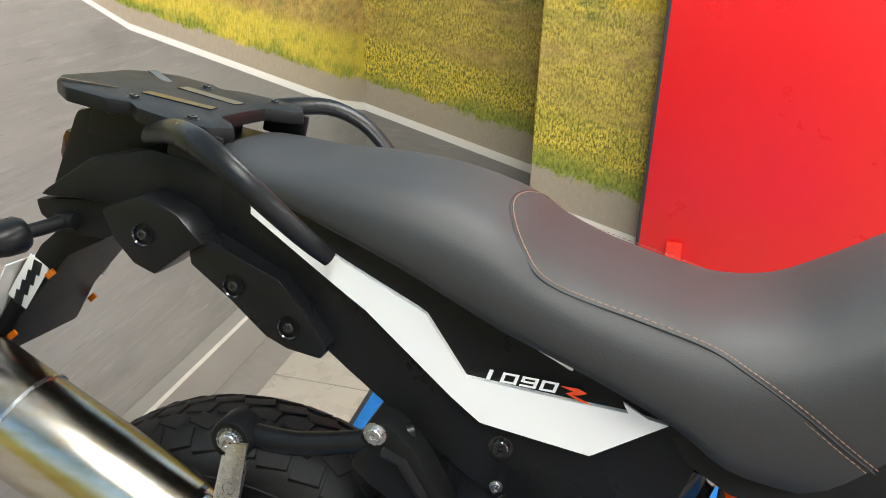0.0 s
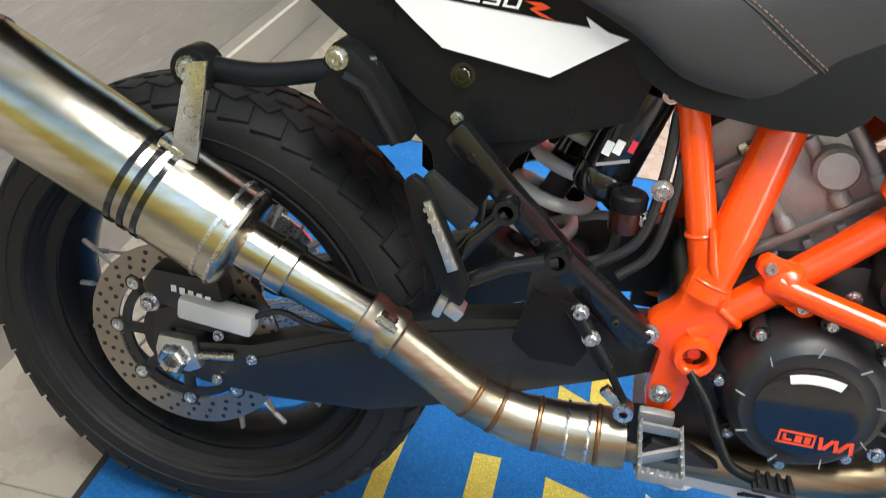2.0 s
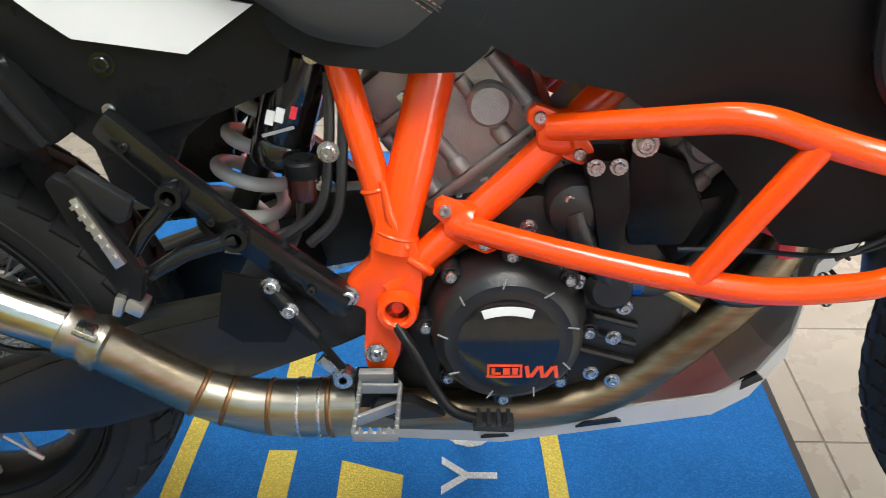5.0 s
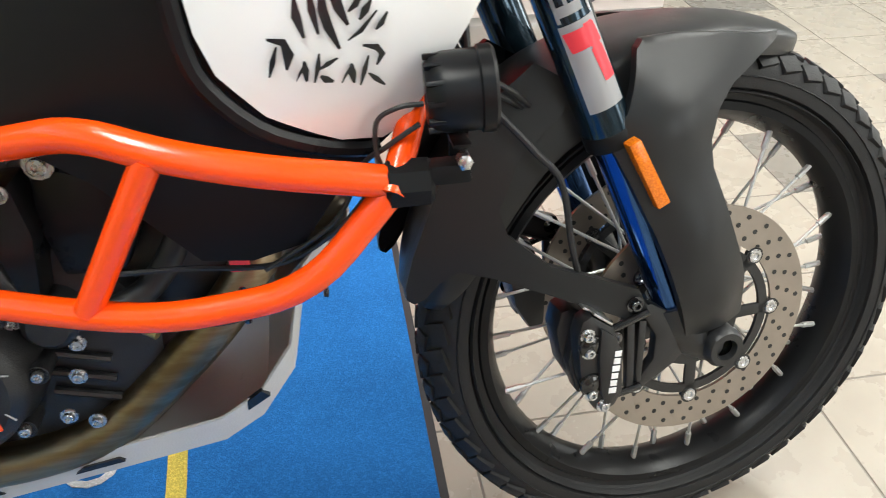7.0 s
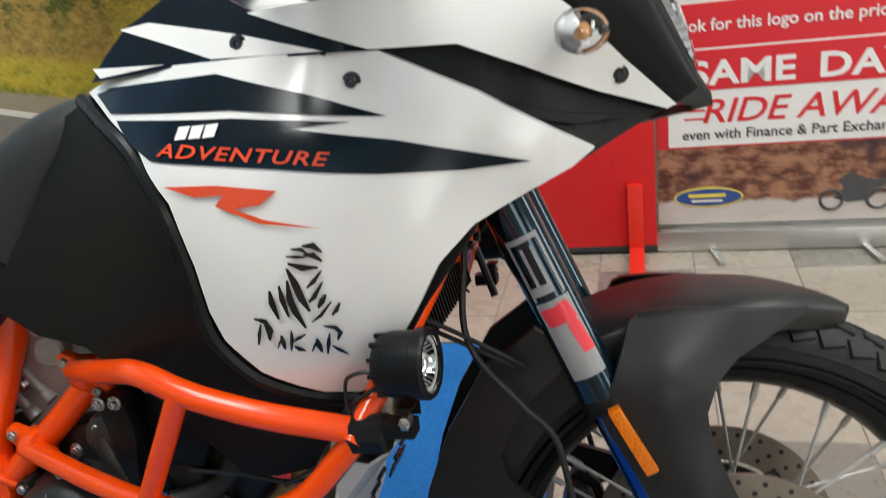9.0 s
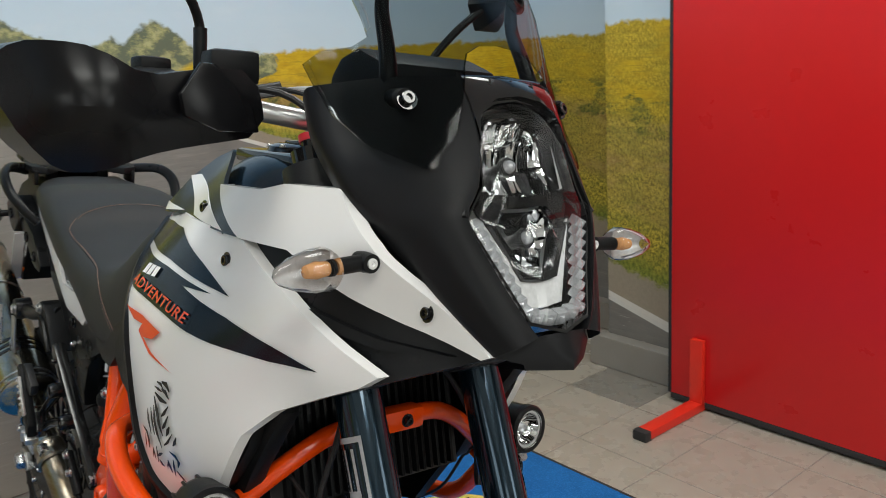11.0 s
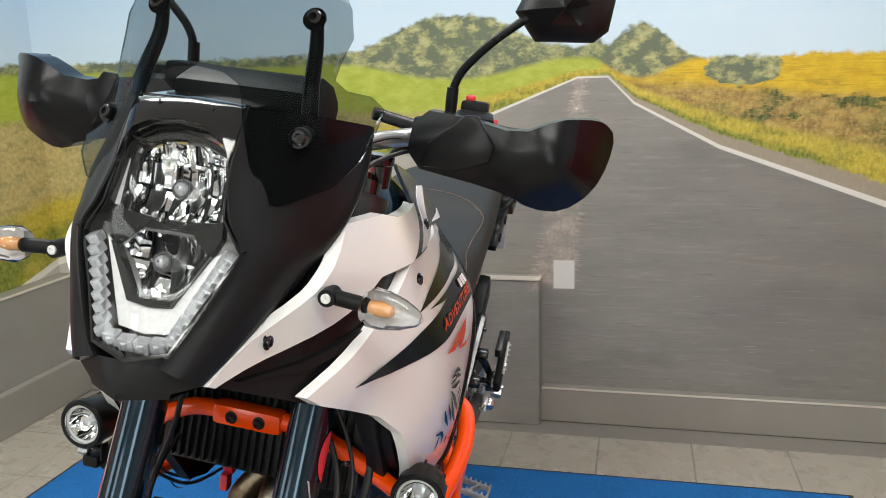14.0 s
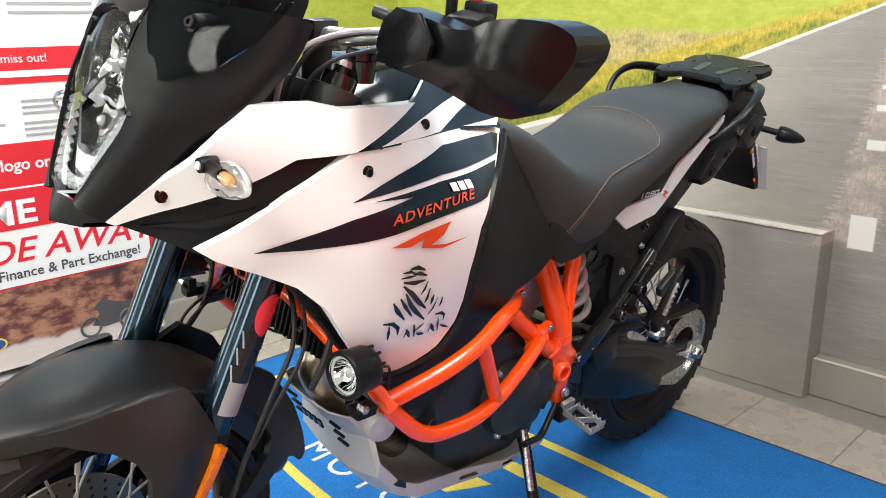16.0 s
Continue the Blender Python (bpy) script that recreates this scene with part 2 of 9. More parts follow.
def tube(pts, r, n=12, bend=None, smooth=0, cap=True, flat=1.0):
    """A tube along pts. r: a radius or a list of them. bend: radius of the bends; smooth: steps of a smooth line."""
    if smooth:
        pts = curve_points(pts, smooth)
    elif bend:
        pts = bent_points(pts, bend)
    pts = [Vector(p) for p in pts]
    bm = bmesh.new()
    rings = []
    side = None
    for i, p in enumerate(pts):
        d = (pts[min(i + 1, len(pts) - 1)] - pts[max(i - 1, 0)]).normalized()
        if side is None:
            side = d.orthogonal().normalized()
        side = (side - d * side.dot(d)).normalized()
        other = d.cross(side)
        rr = r if not isinstance(r, (list, tuple)) else r[0] + (r[-1] - r[0]) * i / (len(pts) - 1) if len(r) == 2 else r[min(i, len(r) - 1)]
        rings.append([bm.verts.new(p + rr * (math.cos(2 * math.pi * k / n) * side + flat * math.sin(2 * math.pi * k / n) * other)) for k in range(n)])
    for a, b in zip(rings, rings[1:]):
        for k in range(n):
            bm.faces.new((a[k], a[(k + 1) % n], b[(k + 1) % n], b[k]))
    if cap:
        bm.faces.new(rings[0])
        bm.faces.new(rings[-1])
    return bm


def plate(outline, y0, y1, bevel=0.002):
    """An outline of (x, z) as a plate between two values of y."""
    bm = bmesh.new()
    f = bm.faces.new([bm.verts.new((x, y0, z)) for x, z in outline])
    got = bmesh.ops.extrude_face_region(bm, geom=[f])
    bmesh.ops.translate(bm, verts=[g for g in got["geom"] if isinstance(g, bmesh.types.BMVert)], vec=(0, y1 - y0, 0))
    bmesh.ops.recalc_face_normals(bm, faces=bm.faces)
    return soften(bm, bevel)


def skinned(rows, thick=0.0, close=False, cap=False):
    """A sheet over rows of points, with a thickness inwards."""
    bm = bmesh.new()
    grid = [[bm.verts.new(p) for p in row] for row in rows]
    for a, b in zip(grid, grid[1:]):
        n = len(a)
        for i in range(n if close else n - 1):
            bm.faces.new((a[i], a[(i + 1) % n], b[(i + 1) % n], b[i]))
    if cap and close:
        bm.faces.new(grid[0])
        bm.faces.new(grid[-1])
    if thick:
        bmesh.ops.recalc_face_normals(bm, faces=bm.faces)
        bmesh.ops.solidify(bm, geom=bm.faces[:], thickness=thick)
    return bm


def smooth_rows(rows, steps=3):
    """Finer rows, smooth both ways."""
    rows = [curve_points(r, steps) for r in rows]
    cols = [curve_points(c, steps) for c in zip(*rows)]
    return [list(r) for r in zip(*cols)]


class Sheet:
    """y as a smooth function of (x, z) through given points (thin plate)."""

    def __init__(self, points):
        self.p = np.array([(x, z) for x, z, _ in points])
        n = len(points)
        k = self._k(self.p[:, None] - self.p[None])
        a = np.zeros((n + 3, n + 3))
        a[:n, :n] = k + 1e-5 * np.eye(n)
        a[:n, n:] = np.c_[np.ones(n), self.p]
        a[n:, :n] = a[:n, n:].T
        self.w = np.linalg.solve(a, np.r_[[y for *_, y in points], 0, 0, 0])

    @staticmethod
    def _k(d):
        r2 = (d**2).sum(-1) + 1e-12
        return r2 * np.log(r2)

    def __call__(self, x, z):
        d = self._k(np.array([x, z]) - self.p)
        return float(d @ self.w[:-3] + self.w[-3] + self.w[-2] * x + self.w[-1] * z)


def panel(outline, sheet, thick=0.004, lift=0.0, step=0.03, edge=0.0):
    """A body panel: an outline of (x, z) laid on a sheet, lifted outwards (to -y), with a thickness inwards."""
    bm = bmesh.new()
    bm.faces.new([bm.verts.new((x, 0, z)) for x, z in outline])
    xs = [x for x, _ in outline]
    zs = [z for _, z in outline]
    for axis, lo, hi in ((0, min(xs), max(xs)), (2, min(zs), max(zs))):
        k = math.floor(lo / step) + 1
        while k * step < hi - 1e-4:
            co, no = [0, 0, 0], [0, 0, 0]
            co[axis], no[axis] = k * step, 1
            bmesh.ops.bisect_plane(bm, geom=bm.verts[:] + bm.edges[:] + bm.faces[:], plane_co=co, plane_no=no, dist=1e-5)
            k += 1
    bmesh.ops.triangulate(bm, faces=[f for f in bm.faces if len(f.verts) > 4])
    for v in bm.verts:
        v.co.y = sheet(v.co.x, v.co.z) - lift
    for f in bm.faces:
        f.normal_update()
        if f.normal.y > 0:
            f.normal_flip()
    if thick:
        rim = [e for e in bm.edges if e.is_boundary]
        got = bmesh.ops.extrude_edge_only(bm, edges=rim)
        for v in [g for g in got["geom"] if isinstance(g, bmesh.types.BMVert)]:
            v.co.y += thick
    return bm


def bolt(at, axis=(0, -1, 0), r=0.006, h=0.006, washer=True):
    prof = [(r * 0.45, h * 0.5), (r * 0.5, h), (r * 0.86, h), (r, h * 0.8), (r, 0)]
    if washer:
        prof += [(r * 1.5, 0), (r * 1.5, -h * 0.3)]
    prof = [(0.0005, h * 0.5)] + prof + [(r * 0.5, -h)]
    return turned(prof, 12, aim(at, axis), cap=False)


def letters(body, size, m, extrude=0.0004, shear=0.0, spacing=1.0, sheet=None, lift=0.0, squeeze=1.0, bold=0.0):
    """Text as a mesh in the x-y plane of m; with a sheet, laid onto it."""
    cu = bpy.data.curves.new("text", "FONT")
    cu.body, cu.size, cu.shear, cu.space_character, cu.extrude, cu.resolution_u = body, size, shear, spacing, extrude, 3
    cu.offset = bold
    ob = bpy.data.objects.new("text", cu)
    me = bpy.data.meshes.new_from_object(ob)
    bm = bmesh.new()
    bm.from_mesh(me)
    bpy.data.objects.remove(ob)
    bpy.data.curves.remove(cu)
    bpy.data.meshes.remove(me)
    for v in bm.verts:
        v.co.x *= squeeze
    moved(bm, m)
    if sheet:
        for v in bm.verts:
            v.co.y += sheet(v.co.x, v.co.z) - lift
    return bm


# ---- the place: a showroom bay papered with a photo mural of a country road ----
WX, WL, WR = -0.70, -1.76, 2.38          # back wall, left wall, right wall
FLOOR = -0.0105                          # the mat's top lies at 0
PX, PY = 0.048, 2.03                     # the pillar's corner


def mural(name, u_of, drop=0.0, lush=False):
    """The printed landscape. u runs along the unrolled walls, z up."""
    n = Net(name)
    sep = n.t.nodes.new("ShaderNodeSeparateXYZ")
    n.t.links.new(n.node("ShaderNodeNewGeometry").outputs["Position"], sep.inputs[0])
    x, y, z = sep.outputs
    z = n.math("ADD", z, drop)
    u = u_of(n, x, y)
    vec = n.t.nodes.new("ShaderNodeCombineXYZ")
    n.put(u, vec.inputs[0])
    n.put(z, vec.inputs[1])
    v = vec.outputs[0]
    M = n.math

    def line(u0, z0, slope):
        return M("MULTIPLY_ADD", M("SUBTRACT", u, u0), slope, z0)

    def step(a, b, soft=0.004):
        """1 where a > b."""
        return n.ramp(M("SUBTRACT", a, b), -soft, soft)

    # the near foreground is printed coarser than the distance
    deep = M("SUBTRACT", 1.25, z)
    fine = n.noise(95, 8, 0.78, v, (1, 0.45, 1))
    mid = n.noise(16, 8, 0.7, v, (1, 1.8, 1))
    wide = n.noise(3.2, 4, 0.6, v, (1, 2.5, 1))
    blade = n.noise(120, 3, 0.8, v, (1, 0.3, 1))

    right_line = M("MAXIMUM", M("MAXIMUM", M("MAXIMUM", line(0.512, 1.237, -1.02), line(0.6, 1.147, -0.535)), line(0.884, 0.995, -0.365)), line(2.26, 0.506, -0.27))
    left_line = M("MINIMUM", M("MAXIMUM", M("MAXIMUM", line(-0.576, 0.864, 0.279), line(-0.576, 0.864, 0.365)), line(-0.063, 1.051, 0.393)), 1.237)
    right_line = M("MINIMUM", right_line, 1.237)
    right = step(u, 0.5, 0.03)

    # sky
    haze = n.ramp(z, 1.2, 2.3)
    col = n.mix(haze, c4((0.55, 0.66, 0.74)), c4((0.25, 0.44, 0.66)))
    col = n.mix(M("MULTIPLY", n.ramp(n.noise(2.0, 5, 0.55, v, (1, 3, 1)), 0.5, 0.75), 0.35), col, c4((0.66, 0.72, 0.76)))

    # land: right a yellow crop, scrub below; left a green meadow
    crop = n.mix(n.ramp(mid, 0.3, 0.7), c4((0.5, 0.31, 0.012)), c4((0.66, 0.45, 0.025)))
    rows = n.noise(30, 3, 0.6, v, (0.25, 6, 1))
    crop = n.mix(M("MULTIPLY", n.ramp(rows, 0.52, 0.68), 0.55), crop, c4((0.27, 0.19, 0.03)))
    scrub = n.mix(n.ramp(mid, 0.35, 0.68), c4((0.2, 0.12, 0.04)), c4((0.45, 0.31, 0.08)))
    scrub = n.mix(M("MULTIPLY", n.ramp(fine, 0.45, 0.68), 0.7), scrub, c4((0.56, 0.42, 0.15)))
    scrub = n.mix(M("MULTIPLY", n.ramp(n.noise(7, 6, 0.7, v, (1, 2, 1)), 0.5, 0.62), 0.6), scrub, n.mix(n.ramp(fine, 0.35, 0.65), c4((0.08, 0.09, 0.03)), c4((0.3, 0.27, 0.07))))
    field_low = M("MULTIPLY_ADD", wide, 0.1, line(1.1, 1.125, -0.1))
    right_land = n.mix(step(z, field_low, 0.03), scrub, crop)
    bushes = M("MULTIPLY", n.ramp(n.noise(5.5, 7, 0.7, v, (1, 1.8, 1)), 0.5, 0.57), M("MULTIPLY", step(z, line(1.0, 1.04, -0.07), 0.05), step(line(1.0, 1.2, -0.05), z, 0.04)))
    right_land = n.mix(bushes, right_land, n.mix(n.ramp(fine, 0.4, 0.65), c4((0.035, 0.05, 0.02)), c4((0.2, 0.21, 0.05))))
    meadow = n.mix(n.ramp(mid, 0.3, 0.72), c4((0.3, 0.35, 0.04)), c4((0.43, 0.46, 0.08)))
    straw = n.mix(n.ramp(fine, 0.33, 0.68), c4((0.33, 0.25, 0.09)), c4((0.6, 0.49, 0.22)))
    straw = n.mix(M("MULTIPLY", n.ramp(n.noise(8, 6, 0.7, v, (1, 2.2, 1)), 0.48, 0.6), 0.65), straw, n.mix(n.ramp(fine, 0.35, 0.65), c4((0.15, 0.14, 0.07)), c4((0.38, 0.36, 0.14))))
    meadow = n.mix(n.ramp(M("MULTIPLY_ADD", wide, 0.1, z), 1.2, 1.16), meadow, straw)
    land = n.mix(right, meadow, right_land)
    # the verge: yellow flowers, then darker grass, then bare soil at the kerb line
    edge = n.mix(right, left_line, right_line)
    up = M("SUBTRACT", z, edge)
    grow = M("ADD", 0.03, M("MULTIPLY", deep, 0.5))
    flowers = n.mix(n.ramp(fine, 0.3, 0.7), c4((0.3, 0.24, 0.03)), c4((0.58, 0.45, 0.06)))
    flowers = n.mix(M("MULTIPLY", n.ramp(blade, 0.5, 0.66), 0.45), flowers, c4((0.68, 0.52, 0.14)))
    flowers = n.mix(M("MULTIPLY", n.ramp(n.noise(9, 5, 0.65, v, (1, 2.2, 1)), 0.48, 0.66), 0.6), flowers, n.mix(n.ramp(fine, 0.4, 0.62), c4((0.09, 0.11, 0.02)), c4((0.34, 0.33, 0.06))))
    near = M("MULTIPLY_ADD", M("SUBTRACT", mid, 0.5), 0.3, M("DIVIDE", up, grow))
    if lush:
        flowers = n.mix(n.ramp(n.noise(150, 6, 0.8, v, (1, 0.4, 1)), 0.44, 0.56), c4((0.12, 0.11, 0.015)), c4((0.66, 0.5, 0.07)))
        flowers = n.mix(M("MULTIPLY", n.ramp(n.noise(7, 5, 0.65, v, (1, 2.2, 1)), 0.45, 0.62), 0.6), flowers, n.mix(n.ramp(blade, 0.42, 0.58), c4((0.06, 0.07, 0.01)), c4((0.4, 0.36, 0.06))))
        land = n.mix(M("MULTIPLY", n.ramp(wide, 0.68, 0.45), 0.6), land, flowers)
    land = n.mix(n.ramp(near, 1.25, 0.8), land, flowers)
    land = n.mix(M("MULTIPLY", n.ramp(near, 0.6, 0.36), n.ramp(n.noise(4, 4, 0.6, v), 0.36, 0.54)), land, n.mix(n.ramp(fine, 0.36, 0.64), c4((0.08, 0.11, 0.015)), c4((0.3, 0.31, 0.05))))
    land = n.mix(M("MULTIPLY", right, n.ramp(near, 0.34, 0.27)), land, n.mix(fine, c4((0.22, 0.18, 0.13)), c4((0.4, 0.34, 0.26))))

    # tree line and hills before the sky
    hump = M("ADD", M("MULTIPLY", n.ramp(M("ABSOLUTE", M("SUBTRACT", u, -0.03)), 0.42, 0.05), 0.12), M("MULTIPLY", n.ramp(M("ABSOLUTE", M("SUBTRACT", u, 0.62)), 0.19, 0.0), 0.12))
    low_left = M("MULTIPLY", M("SUBTRACT", 1, right), 0.05)
    tops = M("ADD", M("ADD", 1.292, M("ADD", hump, low_left)), M("MULTIPLY", M("SUBTRACT", n.noise(22, 4, 0.6, v), 0.5), 0.06))
    tree_foot = M("SUBTRACT", M("ADD", 1.29, M("MULTIPLY", low_left, 0.3)), M("MULTIPLY", hump, 0.5))
    trees = n.mix(n.ramp(n.noise(46, 7, 0.75, v), 0.33, 0.66), c4((0.075, 0.095, 0.03)), c4((0.36, 0.35, 0.1)))
    clump = n.noise(17, 6, 0.65, v, (1, 1.3, 1))
    trees = n.mix(n.ramp(clump, 0.56, 0.44), trees, c4((0.05, 0.07, 0.025)))
    trees = n.mix(M("MULTIPLY", n.ramp(clump, 0.54, 0.66), 0.7), trees, c4((0.46, 0.42, 0.18)))
    trees = n.mix(0.16, trees, c4((0.5, 0.52, 0.45)))
    shrub = M("ADD", M("POWER", M("DIVIDE", M("SUBTRACT", u, 0.95), 0.125), 2.0), M("POWER", M("DIVIDE", M("SUBTRACT", z, 1.25), 0.05), 2.0))
    shrub = n.ramp(M("MULTIPLY_ADD", M("SUBTRACT", n.noise(26, 4, 0.65, v), 0.5), 1.6, shrub), 1.1, 0.9)
    land = n.mix(shrub, land, trees)
    is_tree = M("MULTIPLY", step(z, tree_foot, 0.012), step(1.05, u, 0.12))
    land = n.mix(is_tree, land, trees)
    col = n.mix(step(tops, z, 0.009), col, land)

    # road
    tar = n.mix(n.noise(2.4, 5, 0.6, v, (1, 3.5, 1)), c4((0.165, 0.157, 0.148)), c4((0.3, 0.283, 0.255)))
    tar = n.mix(M("MULTIPLY", n.ramp(n.noise(1.6, 5, 0.6, v, (1, 2, 1)), 0.5, 0.72), 0.5), tar, c4((0.13, 0.124, 0.118)))
    tar = n.mix(M("MULTIPLY", n.ramp(n.noise(11, 6, 0.72, v, (0.5, 6, 1)), 0.5, 0.7), 0.42), tar, c4((0.36, 0.338, 0.305)))
    tar = n.mix(M("MULTIPLY", n.ramp(n.noise(17, 5, 0.7, v, (0.45, 7, 1)), 0.56, 0.7), 0.4), tar, c4((0.1, 0.096, 0.092)))
    tar = n.mix(M("MULTIPLY", n.ramp(n.noise(130, 3, 0.8, v, (1, 4, 1)), 0.5, 0.75), 0.3), tar, c4((0.16, 0.15, 0.145)))
    tar = n.mix(M("MULTIPLY", n.ramp(u, 0.35, -0.5), 0.75), tar, n.mix(mid, c4((0.46, 0.425, 0.365)), c4((0.56, 0.52, 0.45))))
    tar = n.mix(M("MULTIPLY", n.ramp(u, 0.45, 1.4), 0.35), tar, c4((0.13, 0.12, 0.105)))
    cracks = n.ramp(n.noise(26, 2, 0.5, v, (0.4, 7, 1)), 0.7, 0.74)
    tar = n.mix(M("MULTIPLY", cracks, M("MULTIPLY", n.ramp(z, 0.62, 0.2), 0.5)), tar, c4((0.5, 0.48, 0.45)))
    off = M("SUBTRACT", u, M("MULTIPLY_ADD", M("SUBTRACT", z, 0.56), 0.12, 0.337))
    band = n.ramp(M("SUBTRACT", M("ABSOLUTE", M("MULTIPLY_ADD", M("SUBTRACT", n.noise(48, 5, 0.75, v, (0.3, 2.2, 1)), 0.5), 0.2, off)), M("MULTIPLY_ADD", deep, 0.085, 0.012)), 0.012, -0.006)
    band = M("MULTIPLY", band, M("MULTIPLY", step(z, 0.5, 0.02), M("MULTIPLY_ADD", n.ramp(n.noise(9, 4, 0.6, v, (1, 2, 1)), 0.35, 0.6), 0.6, 0.2)))
    tar = n.mix(band, tar, n.mix(n.ramp(fine, 0.35, 0.65), c4((0.3, 0.24, 0.2)), c4((0.5, 0.43, 0.38))))
    for z0, z1, u0, u1 in ((0.483, 0.589, 0.326, 0.402), (0.792, 0.822, 0.345, 0.398), (0.908, 0.926, 0.359, 0.391), (0.972, 0.984, 0.367, 0.388), (1.063, 1.071, 0.386, 0.4), (1.128, 1.134, 0.402, 0.411)):
        inside = M("MULTIPLY", M("MULTIPLY", step(z, z0, 0.003), step(z1, z, 0.003)), M("MULTIPLY", step(u, u0, 0.003), step(u1, u, 0.003)))
        tar = n.mix(inside, tar, c4((0.62, 0.6, 0.57)))
    on_road = M("MULTIPLY", step(right_line, z, 0.003), step(left_line, z, 0.003))
    col = n.mix(on_road, col, tar)
    width = M("MULTIPLY_ADD", deep, 0.016, 0.003)
    for edge_line, side in ((right_line, right), (left_line, M("SUBTRACT", 1, right))):
        painted = M("MULTIPLY", n.ramp(M("SUBTRACT", M("ABSOLUTE", M("SUBTRACT", z, edge_line)), width), 0.002, -0.002), side)
        col = n.mix(M("MULTIPLY", painted, M("MULTIPLY_ADD", fine, 0.3, 0.65)), col, c4((0.74, 0.71, 0.66)))
    n.put(col, n.b.inputs["Base Color"])
    n.b.inputs["Roughness"].default_value = 0.42
    n.b.inputs["Specular IOR Level"].default_value = 0.3
    n.bump(n.noise(30, 3, vector=v), 0.04)
    return n.m


MURAL_BACK = mural("mural print, back wall", lambda n, x, y: n.math("ADD", y, 0.0))
MURAL_LEFT = mural("mural print, left wall", lambda n, x, y: n.math("SUBTRACT", WL + WX, x))
MURAL_RIGHT = mural("mural print, right wall", lambda n, x, y: n.math("ADD", x, WR - WX), 0.0, True)
MURAL_PILLAR = mural("mural print, pillar", lambda n, x, y: n.math("ADD", x, WR - WX + 0.1), -0.03, True)


def asphalt_print():
    n = Net("printed asphalt skirting")
    v = n.where()
    n.put(n.mix(n.noise(4, 5, 0.6, v), c4((0.2, 0.185, 0.165)), c4((0.3, 0.28, 0.25))), n.b.inputs["Base Color"])
    n.b.inputs["Roughness"].default_value = 0.45
    return n.m


SKIRTING = asphalt_print()
PLASTER = surface("white plaster", (0.55, 0.54, 0.53), 0.7, vary=0.05, scale=3)
CEILING_MAT = surface("ceiling tile", (0.74, 0.74, 0.72), 0.8, vary=0.04, scale=20, grain=0.3, grain_scale=120)


def slab(name, lo, hi, material, label="", kind="structure", category="", bevel=0.0):
    bm = block([h - l for l, h in zip(lo, hi)], [(l + h) / 2 for l, h in zip(lo, hi)], bevel=bevel)
    ob = link(name, bm, material, smooth=False)
    return tagged(ob, label, category, kind=kind)


slab("wall_west", (WX - 0.12, WL - 0.12, FLOOR), (WX, WR + 0.12, CEILING), MURAL_BACK, "wall papered with a printed country road mural")
slab("wall_south", (WX, WL - 0.12, FLOOR), (1.75, WL, CEILING), MURAL_LEFT, "side wall papered with the printed meadow mural")
slab("wall_north", (WX, WR, FLOOR), (PX, WR + 0.12, CEILING), MURAL_RIGHT, "side wall papered with the printed crop field mural")
slab("wall_pillar", (PX, PY, FLOOR), (1.45, WR + 0.12, CEILING), MURAL_PILLAR, "pillar papered with the printed roadside mural")
slab("wall_north_far", (1.45, 4.6, FLOOR), (7.0, 4.72, CEILING), PLASTER, "plain white showroom wall")
slab("wall_inner", (1.45, 2.5, FLOOR), (1.57, 4.6, CEILING), PLASTER, "plain white showroom wall")
slab("wall_east", (7.0, -4.72, FLOOR), (7.12, 4.72, CEILING), PLASTER, "plain white showroom wall")
slab("wall_south_far", (1.75, -4.72, FLOOR), (7.0, -4.6, CEILING), PLASTER, "plain white showroom wall")
slab("wall_return", (1.63, -4.6, FLOOR), (1.75, WL - 0.12, CEILING), PLASTER, "plain white showroom wall")
slab("ceiling", (-0.9, -4.8, CEILING), (7.2, 4.8, CEILING + 0.1), CEILING_MAT, "white tiled showroom ceiling")

TRIM = surface("worn trim", (0.55, 0.5, 0.44), 0.5, vary=0.2, scale=20)
# skirting: a low boxed ledge covered with the print
slab("skirting_west", (WX, 0.285, FLOOR), (WX + 0.06, WR, 0.115), SKIRTING, "low boxed skirting in printed asphalt grey", bevel=0.004)
slab("skirting_west_end", (WX, WL + 0.105, FLOOR), (WX + 0.06, -0.1, 0.086), SKIRTING, "low boxed skirting in printed asphalt grey", bevel=0.004)
slab("boxed_panel_south", (WX, WL, FLOOR), (1.7, WL + 0.1, 0.485), SKIRTING, "low boxed-in ledge under the meadow mural", bevel=0.003)
slab("trim_ledge_top", (WX + 0.002, WL + 0.085, 0.4865), (1.7, WL + 0.104, 0.491), TRIM, "thin pale trim along the ledge")
slab("skirting_south", (WX + 0.06, WL + 0.1, FLOOR), (1.7, WL + 0.135, 0.15), SKIRTING, "low boxed skirting in printed asphalt grey", bevel=0.004)
slab("skirting_north", (WX + 0.06, WR - 0.06, FLOOR), (PX, WR, 0.115), SKIRTING, "low boxed skirting in printed asphalt grey", bevel=0.004)
slab("skirting_pillar", (PX - 0.05, PY - 0.06, FLOOR), (1.4, PY, 0.115), SKIRTING, "low boxed skirting in printed asphalt grey", bevel=0.004)
slab("boxed_panel", (WX, -0.1, FLOOR), (WX + 0.105, 0.285, 0.535), MURAL_BACK, "low boxed-in panel covered by the road mural", bevel=0.003)
slab("trim_panel_top", (WX + 0.06, -0.32, 0.5365), (WX + 0.109, 0.289, 0.541), TRIM, "thin pale trim along the boxed panel")
slab("trim_skirting", (WX + 0.05, 0.29, 0.116), (WX + 0.0625, WR - 0.07, 0.119), TRIM, "thin pale edge of the skirting")

